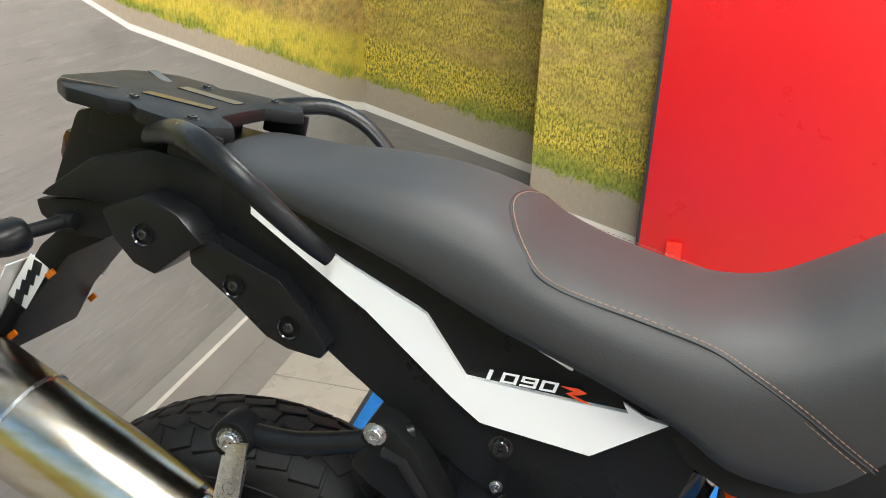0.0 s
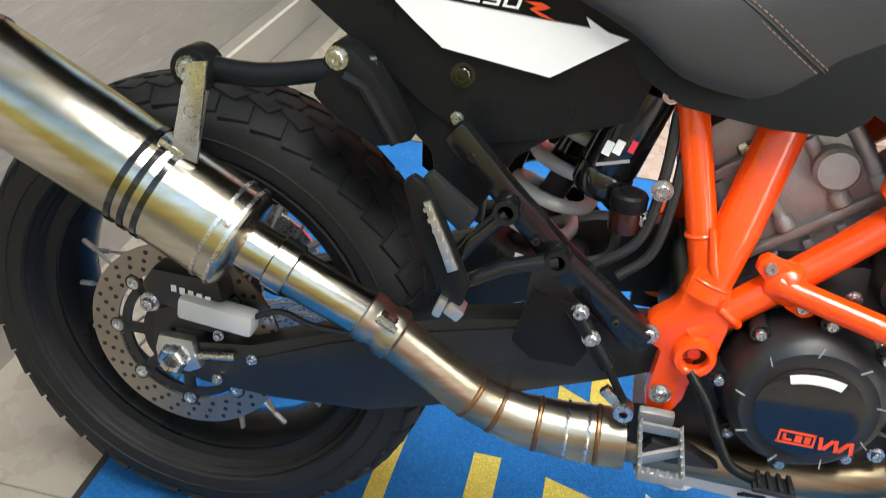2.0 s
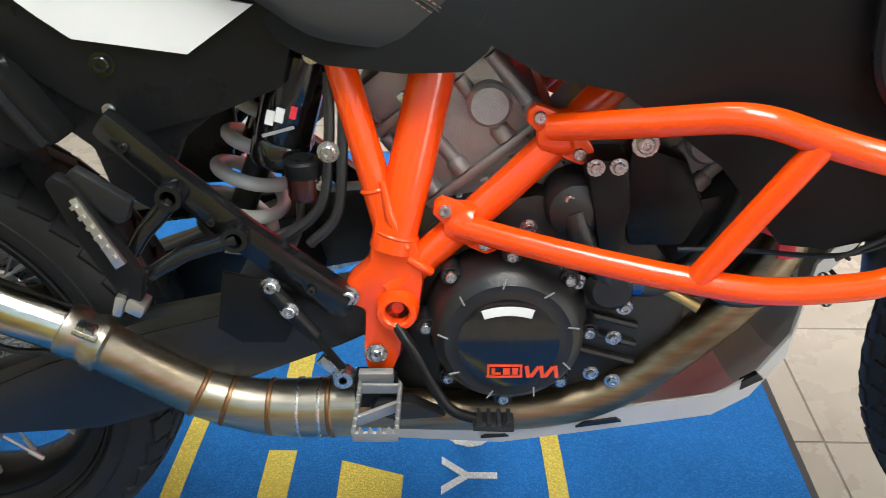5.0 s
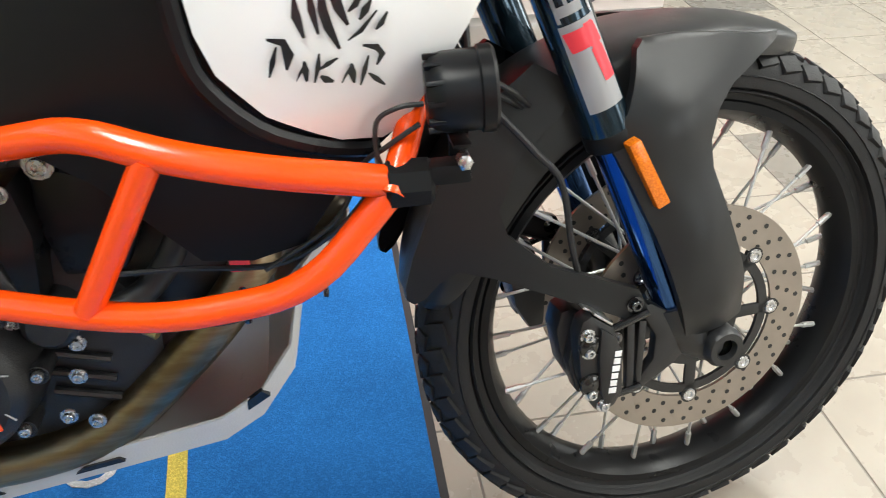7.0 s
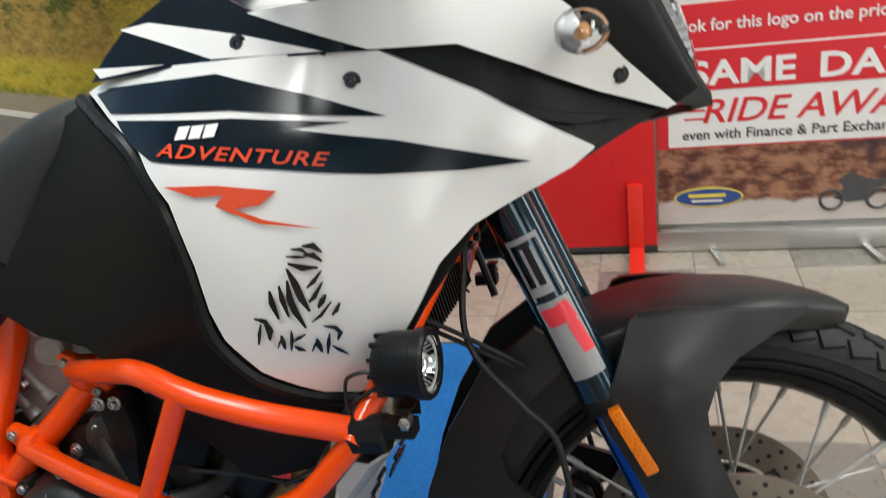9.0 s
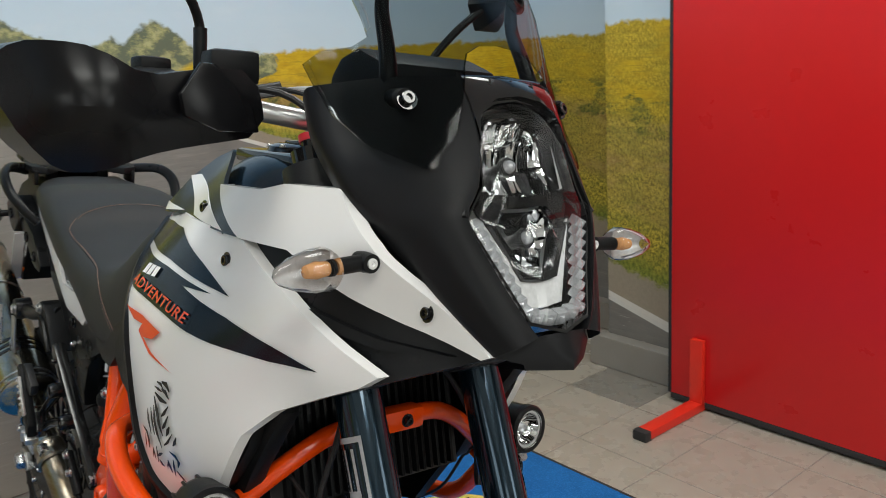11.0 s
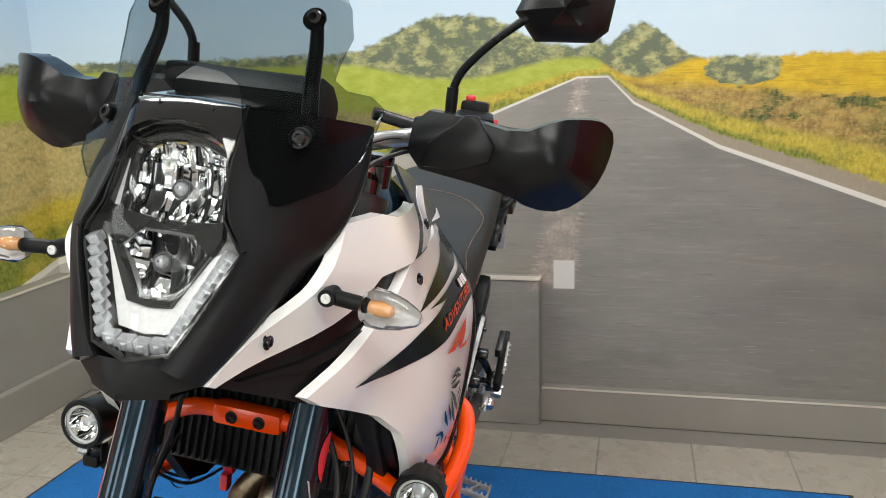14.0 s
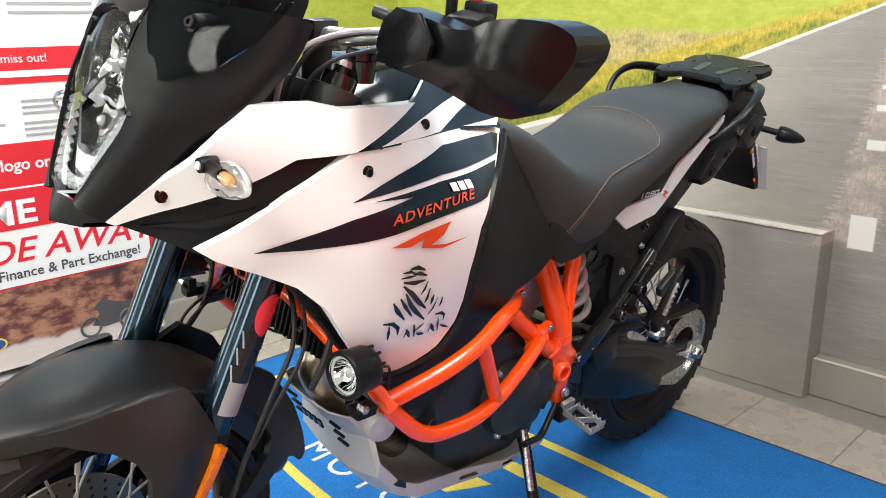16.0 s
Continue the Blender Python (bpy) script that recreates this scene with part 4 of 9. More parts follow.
def wheel(name, label, centre, rad, width, rim, spokes, discs, steer, blocks):
    """A spoked wheel whose axle lies along y; discs: (y, inner, outer)."""
    m = Matrix.Translation(centre) @ Matrix.Rotation(radians(-90), 4, "X")
    if steer:
        m = TURN @ m
    w2 = width * 0.22
    prof = [(rim - 0.01, -w2 * 0.5), (rim - 0.004, -w2 * 0.85), (rim + 0.008, -w2), (rim + 0.012, -w2 - 0.006), (rim + 0.008, -w2 - 0.012), (rim - 0.002, -w2 - 0.012), (rim - 0.009, -w2 - 0.004), (rim - 0.017, -w2 * 0.5), (rim - 0.02, 0)]
    prof = prof + [(r, -h) for r, h in reversed(prof[:-1])]
    wheel_ob = part(name, turned(prof + [prof[0]], 72, cap=False), BLACK_SATIN, BIKE, label, m=m)
    part("tyre", tyre_mesh(rad, width, rim + 0.006), RUBBER, wheel_ob, "black dual-purpose tyre with block tread")
    sidewall_rings(wheel_ob, rad, width, rim + 0.006)
    tread(wheel_ob, rad, width, rim + 0.006, *blocks)
    part("hub", turned([(0.014, -0.075), (0.034, -0.075), (0.036, -0.06), (0.045, -0.052), (0.045, -0.046), (0.028, -0.03), (0.024, 0), (0.028, 0.03), (0.045, 0.046), (0.045, 0.052), (0.036, 0.06), (0.034, 0.075), (0.014, 0.075)], 32), BLACK_PAINT, wheel_ob, "black wheel hub")
    first = None
    for i in range(spokes):
        side = 1 if i % 2 else -1
        lean = 1 if (i // 2) % 2 else -1
        a = 2 * math.pi * i / spokes
        if first is None:
            pa = Vector((0.043 * math.cos(0.85), 0.043 * math.sin(0.85), 0.048))
            pb = Vector((rim - 0.017, 0, w2 * 0.5))
            shaft = tube([pa, pb], 0.0022, 6)
            end = (pb - pa).normalized()
            nip = tube([pb - end * 0.022, pb + end * 0.004], 0.0042, 6)
            first = part("spoke", joined(shaft, nip), SPOKE, wheel_ob, "bright steel spoke")
            # rest of the spokes use this one, turned and flipped
            base = first.data
            first.matrix_basis = Matrix.Identity(4)
            continue
        flip = Matrix.Diagonal((1, lean, side, 1))
        o = new("spoke", base)
        o.parent = wheel_ob
        o.matrix_basis = Matrix.Rotation(a, 4, "Z") @ flip
    for y, r0, r1 in discs:
        dm = Matrix.Translation((0, 0, y))
        d = part("brake_disc", disc_mesh(r0, r1, 0.0045, 0), DISC, wheel_ob, "drilled steel brake disc", m=dm, sharp=30)
        # black studs, slightly proud, stand for the shade in the drilled holes
        tagged(part("disc_hole", holes_mesh(r0, r1, 0.0045, 30), BLACK_PAINT, wheel_ob, "", m=dm), kind="stuff")
        arms = []
        for i in range(8):
            a = 2 * math.pi * i / 8
            arms.append(moved(block((r0 - 0.028, 0.016, 0.005), ((r0 + 0.036) / 2, 0, 0), (0, 0, 0), bevel=0.0015), Matrix.Rotation(a, 4, "Z")))
            arms.append(moved(turned([(0.012, -0.003), (0.012, 0.003)], 12), Matrix.Translation((r0 * math.cos(a), r0 * math.sin(a), 0))))
        arms.append(disc_mesh(0.036, 0.062, 0.006, 0))
        arms.append(disc_mesh(r0 - 0.018, r0 - 0.006, 0.005, 0))
        part("disc_carrier", joined(*arms), BLACK_PAINT, wheel_ob, "black disc carrier", m=dm)
        for i in range(8):
            a = 2 * math.pi * i / 8
            s = 1 if y > 0 else -1
            part("bobbin", turned([(0.0035, 0.0035 * s), (0.005, 0.005 * s), (0.0085, 0.005 * s), (0.0095, 0.003 * s), (0.0095, -0.003 * s)], 14, Matrix.Translation((r0 * math.cos(a), r0 * math.sin(a), 0))), STEEL, wheel_ob, "", m=dm)
    return wheel_ob


# in a wheel's own frame z runs to the left of the motorcycle... its right side is -z
front_rows = [(-0.036, 1.5, 0.022, 20), (-0.013, 1.25, 0.02, -12), (0.013, 1.25, 0.02, 12), (0.036, 1.5, 0.022, -20)]
rear_rows = [(-0.062, 1.42, 0.03, 12), (-0.031, 1.45, 0.024, -24), (0.0, 1.3, 0.026, 0), (0.031, 1.45, 0.024, 24), (0.062, 1.42, 0.03, -12)]
wheel("front_wheel", "black spoked front wheel", (1.581, 0.0, 0.335), 0.349, 0.096, 0.27, 36, ((-0.068, 0.112, 0.16), (0.068, 0.112, 0.16)), True, (58, 0.02, front_rows))
wheel("rear_wheel", "black spoked rear wheel", (-0.012, -0.015, 0.336), 0.333, 0.165, 0.228, 36, ((-0.1, 0.1, 0.138),), False, (46, 0.027, rear_rows))


# ---- frame ----
def frame_half():
    y = -0.146
    t = []
    t.append(("main_tube", tube([(0.677, -0.088, 0.79), (0.666, -0.1, 0.72), (0.642, -0.132, 0.625), (0.621, y, 0.545)], 0.0245, 20)))
    t.append(("rear_tube", tube([(0.562, -0.098, 0.775), (0.576, -0.112, 0.728), (0.606, -0.135, 0.618), (0.62, y, 0.565)], 0.0165, 16)))
    t.append(("diagonal_tube", tube([(0.617, y, 0.497), (0.652, -0.14, 0.527), (0.75, -0.128, 0.614), (0.80, -0.122, 0.662), (0.87, -0.108, 0.73)], 0.0185, 16)))
    t.append(("pivot_plate", joined(
        plate([(0.646, 0.575), (0.606, 0.59), (0.596, 0.532), (0.57, 0.509), (0.57, 0.482), (0.589, 0.474), (0.584, 0.412), (0.588, 0.39), (0.615, 0.386), (0.628, 0.415), (0.633, 0.452), (0.652, 0.482), (0.656, 0.512), (0.652, 0.545)], y - 0.014, y + 0.022, 0.009),
        turned([(0.0135, 0.0), (0.0135, 0.013), (0.016, 0.016), (0.0215, 0.015), (0.0235, 0.011), (0.0245, 0.0)], 32, aim((0.626, y - 0.012, 0.478), (0, -1, 0)), cap=False))))
    t.append(("gusset", tube([(0.615, y - 0.004, 0.625), (0.622, y - 0.014, 0.59), (0.637, y - 0.012, 0.552)], [0.004, 0.0075], 12)))
    t.append(("gusset", tube([(0.64, y - 0.012, 0.538), (0.653, y - 0.014, 0.53), (0.664, y - 0.008, 0.52)], 0.005, 10)))
    return t


for side in (0, 1):
    for nm, b in frame_half():
        bp(nm, mirrored(b) if side else b, ORANGE, "orange powder-coated frame tube" if "tube" in nm else "")
    # weld beads where the tubes meet the plate
    for at, d, r in (((0.626, -0.142, 0.563), (0.3, 0.12, 1), 0.0258), ((0.652, -0.141, 0.527), (0.75, 0.08, 0.66), 0.0198), ((0.607, -0.136, 0.612), (-0.25, 0.12, 1), 0.0178)):
        b = turned([(r - 0.002, -0.003), (r, -0.0015), (r + 0.0006, 0), (r, 0.0015), (r - 0.002, 0.003)], 24, aim(at, d), cap=False)
        bp("weld", mirrored(b) if side else b, ORANGE, "painted weld bead")
bp("cross_tube", tube([(0.62, -0.15, 0.5), (0.62, 0.15, 0.5)], 0.02, 14), BLACK_PAINT)
for p in ((0.572, -0.164, 0.495), (0.6, -0.164, 0.42)):
    for k in (-1, 1):
        bp("frame_bolt", bolt((p[0], -k * p[1], p[2]), (0, k, 0), 0.0085, 0.007), STEEL)
for k in (-1, 1):
    bp("pivot_axle", turned([(0.0005, 0), (0.006, 0), (0.007, 0.004), (0.0135, 0.004), (0.0138, -0.01)], 24, aim((0.626, k * 0.156, 0.478), (0, k, 0)), cap=False), BLACK_PAINT)


# ---- crash bars ----
def crash_bar(kind):
    if kind == "upper":
        return tube([(0.79, -0.142, 0.68), (0.86, -0.19, 0.698), (0.958, -0.245, 0.722), (1.021, -0.261, 0.701), (1.1, -0.262, 0.679), (1.212, -0.245, 0.651)], 0.0145, 20, bend=0.045)
    if kind == "lower":
        return tube([(0.694, -0.15, 0.574), (0.805, -0.193, 0.56), (0.912, -0.231, 0.552), (0.995, -0.25, 0.546), (1.122, -0.255, 0.56), (1.204, -0.246, 0.648)], 0.0138, 20, bend=0.05)
    if kind == "cross":
        return tube([(1.012, -0.26, 0.7), (0.928, -0.236, 0.556)], 0.0128, 18)


for kind in ("upper", "lower", "cross"):
    both("crash_bar", lambda: crash_bar(kind), ORANGE, "orange tubular crash bar")


def clamp_at(x, y, z):
    """A two-bolt clamp round the diagonal tube, with a stub for the bar."""
    lug = [(-0.034, 0.03), (-0.026, 0.037), (-0.008, 0.03), (0.02, 0.012), (0.036, -0.012), (0.034, -0.026), (0.022, -0.03), (0.004, -0.022), (-0.022, 0.004), (-0.036, 0.018)]
    return joined(plate([(x + a, z + b) for a, b in lug], y - 0.022, y - 0.006, 0.005), turned([(0.02, -0.02), (0.024, -0.016), (0.0245, 0.008), (0.02, 0.016)], 22, aim((x + 0.002, y - 0.008, z + 0.003), (0.85, -0.45, 0.12))))


for cx, cy, cz in ((0.799, -0.122, 0.668), (0.702, -0.132, 0.57)):
    both("bar_clamp", lambda: clamp_at(cx, cy, cz), ORANGE, "orange clamp")
    for ax, az in ((-0.022, 0.023), (0.02, -0.016)):
        for k in (-1, 1):
            bp("bolt", bolt((cx + ax, k * (-cy + 0.021), cz + az), (0, k, 0), 0.0068), STEEL)
both("front_hoop", lambda: tube([(1.2, -0.258, 0.645), (1.232, -0.2, 0.705), (1.262, -0.128, 0.762), (1.27, -0.085, 0.785), (1.272, -0.04, 0.788)], 0.0125, 14, bend=0.03), ORANGE, "orange front hoop of the crash bars")
bp("hoop_joint", block((0.03, 0.1, 0.03), (1.274, 0.0, 0.787), bevel=0.008), ORANGE, "orange joining plate")
for y in (-0.02, 0.02):
    bp("bolt", bolt((1.29, y, 0.787), (1, 0, 0), 0.006), DECAL_BLACK)
bp("bar_end", turned([(0.018, -0.022), (0.022, -0.018), (0.022, 0.016), (0.018, 0.02)], 8, aim((1.218, -0.244, 0.65), (1, 0, 0.0))), BLACK, "black bar end clamp")


# ---- spot lamps on the crash bars ----
def spot_lamp(side):
    c = Vector((1.266, -0.245, 0.727))
    small = Matrix.Translation(c) @ Matrix.Diagonal((0.72, 0.82, 0.82, 1)) @ Matrix.Translation(-c)

    def fl(b):
        moved(b, small)
        return mirrored(b) if side else b

    body = bp("spot_lamp", fl(turned([(0.012, -0.042), (0.03, -0.042), (0.038, -0.034), (0.041, -0.02), (0.041, 0.018), (0.044, 0.02), (0.044, 0.034), (0.041, 0.038), (0.036, 0.038), (0.034, 0.03), (0.033, 0.006), (0.001, 0.006)], 36, aim(c, (1, -0.08, 0.04)), cap=False)), BLACK_SATIN, "round black spot lamp on a bracket")
    fins = [moved(block((0.006, 0.005, 0.034), (0.003, 0, 0), bevel=0.001), aim(c, (1, -0.08, 0.04)) @ pose(0, 0, 0, 0, 0, a) @ pose(0.0345, 0, -0.025)) for a in range(0, 360, 30)]
    for fin in fins:
        bp("cooling_fin", fl(fin), BLACK_SATIN, "", body)
    bp("lamp_glass", fl(turned([(0.001, 0.0365), (0.034, 0.0365), (0.034, 0.034)], 32, aim(c, (1, -0.08, 0.04)), cap=False)), LENS, "clear round lens", body)
    bp("lamp_ring", fl(turned([(0.028, 0.0275), (0.03, 0.032), (0.034, 0.032), (0.034, 0.027)], 32, aim(c, (1, -0.08, 0.04)), cap=False)), PALE, "pale light ring", body)
    bp("lamp_reflector", fl(turned([(0.001, 0.009), (0.009, 0.01), (0.018, 0.015), (0.024, 0.022), (0.0285, 0.031)], 32, aim(c, (1, -0.08, 0.04)), cap=False)), REFLECTOR, "bright bowl reflector", body)
    bp("light_module", fl(turned([(0.001, 0.026), (0.005, 0.0245), (0.0075, 0.02), (0.008, 0.01)], 20, aim(c, (1, -0.08, 0.04)), cap=False)), LED, "", body)
    bp("lamp_bracket", fl(joined(block((0.022, 0.04, 0.004), c + Vector((-0.005, 0.0, -0.052)), bevel=0.001), block((0.02, 0.004, 0.03), c + Vector((-0.005, 0.018, -0.06)), bevel=0.001), block((0.05, 0.03, 0.022), c + Vector((-0.02, -0.005, -0.082)), bevel=0.005))), BLACK, "black bracket", body)
    bp("lamp_bolt", fl(turned([(0.004, -0.012), (0.009, -0.01), (0.009, 0.008), (0.005, 0.01)], 6, aim(c + Vector((-0.004, -0.022, -0.066)), (0, -1, 0)))), STEEL, "", body)
    bp("lamp_cable", fl(tube([c + Vector((-0.045, 0, -0.01)), c + Vector((-0.075, 0.0, -0.012)), c + Vector((-0.1, 0.01, -0.03)), c + Vector((-0.098, 0.01, -0.075)), c + Vector((-0.06, 0.005, -0.105))], 0.003, 6, smooth=6)), SOFT_RUBBER, "", body)


spot_lamp(0)
spot_lamp(1)

# ---- swing arm, axle, chain ----
both("swing_arm", lambda: plate([(0.6, 0.50), (0.5, 0.487), (0.33, 0.452), (0.2, 0.405), (0.09, 0.362), (0.02, 0.352), (-0.03, 0.352), (-0.035, 0.305), (0.02, 0.285), (0.12, 0.282), (0.25, 0.292), (0.36, 0.328), (0.45, 0.37), (0.56, 0.415), (0.61, 0.44)], -0.142, -0.1, 0.012), BLACK_PAINT, "black cast swing arm")
both("swing_arm_rib", lambda: plate([(0.46, 0.47), (0.32, 0.432), (0.2, 0.39), (0.1, 0.345), (0.2, 0.33), (0.33, 0.37), (0.44, 0.42)], -0.1455, -0.141, 0.003), BLACK_PAINT, "")
bp("swing_arm_brace", plate([(0.61, 0.535), (0.5, 0.525), (0.44, 0.505), (0.36, 0.47), (0.25, 0.425), (0.25, 0.38), (0.4, 0.39), (0.61, 0.43)], 0.062, 0.1, 0.01), BLACK_PAINT, "black arched arm on the chain side")
bp("swing_arm_bridge", block((0.07, 0.24, 0.09), (0.47, 0, 0.445), (0, -12, 0), bevel=0.015), BLACK_PAINT)
both("axle_block", lambda: plate([(0.018, 0.362), (-0.028, 0.362), (-0.034, 0.34), (-0.03, 0.315), (0.012, 0.312), (0.03, 0.322), (0.022, 0.338)], -0.158, -0.143, 0.003), ALU, "bare aluminium chain adjuster")
both("axle_nut", lambda: turned([(0.009, -0.01), (0.011, 0.016), (0.0165, 0.018), (0.021, 0.012), (0.021, 0.0)], 6, aim((-0.004, -0.158, 0.336), (0, -1, 0)), cap=False), STEEL, "large axle nut")
both("adjuster_bolt", lambda: tube([(0.02, -0.15, 0.336), (0.075, -0.15, 0.345)], 0.0055, 8), STEEL)
for p in ((0.045, -0.146, 0.3), (0.095, -0.146, 0.342), (0.12, -0.146, 0.41), (0.05, -0.146, 0.37)):
    bp("bolt", bolt(p, r=0.005), STEEL)
bp("brake_carrier", plate([(0.06, 0.405), (0.0, 0.4), (-0.045, 0.385), (-0.05, 0.33), (-0.03, 0.325), (-0.02, 0.36), (0.09, 0.372)], -0.135, -0.122, 0.003), BLACK_PAINT, "black rear brake carrier")
cal = bp("rear_caliper", joined(plate([(0.055, 0.452), (-0.035, 0.455), (-0.052, 0.43), (-0.045, 0.405), (0.02, 0.395), (0.062, 0.42)], -0.15, -0.095, 0.008), block((0.08, 0.03, 0.03), (0.05, -0.145, 0.405), (0, 8, 0), bevel=0.006)), BLACK_PAINT, "black rear brake caliper with a bare metal body")
bp("caliper_body", block((0.1, 0.028, 0.03), (0.055, -0.152, 0.408), (0, 6, 0), bevel=0.006), SKID, "bare metal caliper body", cal)
for k in range(5):
    bp("mark_bar", block((0.007, 0.001, 0.009), (-0.005 + 0.0115 * k, -0.1508, 0.432 - 0.002 * k), bevel=0), DECAL_WHITE, "", cal)
bp("caliper_pin", bolt((-0.04, -0.152, 0.405), r=0.009, h=0.01), STEEL, "", cal)
bp("brake_hose", tube([(0.1, -0.15, 0.41), (0.14, -0.155, 0.43), (0.18, -0.15, 0.415), (0.25, -0.15, 0.415)], 0.004, 8, smooth=6), SOFT_RUBBER, "thin black brake hose")
bp("sprocket", disc_mesh(0.06, 0.105, 0.006, 0), STEEL, "steel rear sprocket").matrix_basis = Matrix.Translation((-0.004, 0.115, 0.328)) @ Matrix.Rotation(radians(90), 4, "X")


def chain():
    out = []
    run = bent_points([(-0.004, 0.115, 0.436), (0.6, 0.115, 0.51)], 0.01) + [Vector((0.63, 0.115, 0.5)), Vector((0.645, 0.115, 0.466)), Vector((0.63, 0.115, 0.43)), Vector((0.6, 0.115, 0.42))]
    run += [Vector((-0.004 + 0.108 * math.cos(a), 0.115, 0.328 + 0.108 * math.sin(a))) for a in np.linspace(-1.57, -4.71, 12)]
    pts = [Vector(run[0])]
    step, left = 0.016, 0.016
    for a, b in zip(run, run[1:]):
        d, length, s = (b - a).normalized(), (b - a).length, 0.0
        while s + left <= length:
            s += left
            left = step
            pts.append(a + d * s)
        left -= length - s
    for a, b in zip(pts, pts[1:]):
        d = b - a
        out.append(block((0.019, 0.016, 0.013), (a + b) / 2, (0, -math.degrees(math.atan2(d.z, d.x)), 0), bevel=0))
    return joined(*out)


bp("chain", chain(), STEEL, "steel drive chain")
bp("chain_guard", plate([(0.48, 0.515), (0.1, 0.468), (-0.02, 0.462), (-0.02, 0.447), (0.1, 0.45), (0.48, 0.495)], 0.098, 0.135, 0.004), BLACK, "black chain guard")

# ---- exhaust ----
SIL_A, SIL_B = Vector((0.1, -0.163, 0.522)), Vector((-0.43, -0.163, 0.797))
sil_dir = (SIL_B - SIL_A).normalized()
sil_len = (SIL_B - SIL_A).length
sil = bp("silencer", turned([(0.03, -0.004), (0.055, 0.0), (0.0628, 0.006), (0.0638, 0.012), (0.0638, sil_len - 0.02), (0.0628, sil_len - 0.008), (0.05, sil_len), (0.024, sil_len), (0.022, sil_len - 0.08)], 48, aim(SIL_A, sil_dir), cap=False), SILENCER, "polished steel silencer with a golden tint")
for s in (0.012, 0.03, 0.108, 0.125, 0.142, 0.365, sil_len - 0.03):
    wide = 0.0035 if 0.1 < s < 0.2 else 0.002
    bp("band", turned([(0.0641, -wide), (0.066, -wide), (0.066, wide), (0.0641, wide)], 48, aim(SIL_A + sil_dir * s, sil_dir), cap=False), BLACK_GLOSS if 0.1 < s < 0.2 else STEEL, "thin clamp band", sil)
for s, a in ((0.02, 40), (0.02, 160), (0.02, 280)):
    bp("rivet", turned([(0.0005, 0.0035), (0.004, 0.002), (0.0045, 0)], 8, aim(SIL_A, sil_dir) @ pose(0, 0, s, 0, 0, a) @ pose(0.0638, 0, 0, 0, 90, 0), cap=False), STEEL, "", sil)
bp("band_tab", block((0.034, 0.02, 0.018), SIL_A + sil_dir * 0.125 + Vector((0.034, -0.012, 0.05)), (0, 30, 0), bevel=0.004), STEEL, "", sil)
strap = bp("silencer_strap", plate([(0.088, 0.745), (0.066, 0.742), (0.045, 0.664), (0.052, 0.655), (0.066, 0.65), (0.074, 0.66)], -0.212, -0.208, 0.001), STEEL, "bare steel silencer strap")
# no opening is cut: a black ring gives the hole's dark
bp("strap_hole", turned([(0.0035, -0.001), (0.006, -0.001), (0.007, 0.0005)], 14, aim((0.066, -0.2122, 0.69), (0, -1, 0)), cap=False), DECAL_BLACK, "", strap)
bp("link_pipe", tube([(0.1, -0.163, 0.522), (0.185, -0.163, 0.482), (0.262, -0.16, 0.445)], [0.0305, 0.0275], 28), SILENCER, "polished link pipe")
bp("link_collar", turned([(0.031, -0.014), (0.0335, -0.012), (0.0335, 0.012), (0.031, 0.014)], 32, aim((0.148, -0.163, 0.4995), (0.9, 0, -0.43)), cap=False), SILENCER, "polished sleeve on the link pipe")
bp("link_pipe", tube([(0.25, -0.16, 0.45), (0.291, -0.158, 0.424), (0.343, -0.153, 0.386), (0.385, -0.15, 0.358), (0.418, -0.15, 0.345)], [0.028, 0.0305], 28, smooth=3), PIPE, "golden heat-tinted exhaust pipe")
bp("pipe_clamp", turned([(0.028, -0.026), (0.0315, -0.024), (0.0325, -0.01), (0.0295, -0.004), (0.0295, 0.004), (0.033, 0.01), (0.0335, 0.022), (0.029, 0.026)], 32, aim((0.268, -0.16, 0.441), (0.86, 0.02, -0.5)), cap=False), PIPE, "pipe clamp")
bp("pipe_clamp_bolt", joined(block((0.022, 0.018, 0.014), (0.281, -0.18, 0.462), (0, 28, 0), bevel=0.003), tube([(0.27, -0.187, 0.466), (0.294, -0.187, 0.454)], 0.0045, 8)), STEEL)
bp("collector", tube([(0.414, -0.15, 0.346), (0.45, -0.15, 0.337), (0.5, -0.15, 0.334), (0.575, -0.15, 0.338)], [0.0305, 0.037], 32), PIPE, "heat-tinted exhaust collector")
for p, d, r in (((0.418, -0.15, 0.345), (0.9, 0, -0.34), 0.031), ((0.47, -0.15, 0.3355), (1, 0, -0.05), 0.034), ((0.542, -0.15, 0.336), (1, 0, 0.05), 0.0365), ((0.385, -0.15, 0.358), (0.85, 0, -0.5), 0.0303)):
    bp("weld", turned([(r - 0.001, -0.004), (r + 0.0012, -0.0015), (r + 0.0012, 0.0015), (r - 0.001, 0.004)], 32, aim(p, d), cap=False), WELD, "brown weld seam")
for sx in (0.505, 0.53):
    bp("collector_band", turned([(0.0365, -0.002), (0.0372, 0), (0.0365, 0.002)], 32, aim((sx, -0.15, 0.335), (1, 0, 0.02)), cap=False), STEEL, "pressed ring")
bp("header_pipe", tube([(0.57, -0.15, 0.337), (0.64, -0.14, 0.325), (0.78, -0.13, 0.318), (0.88, -0.125, 0.343), (0.965, -0.122, 0.412), (1.03, -0.115, 0.478), (1.07, -0.095, 0.54), (1.06, -0.05, 0.6)], 0.025, 20, smooth=5), HEADER, "brown heat-tinted header pipe")
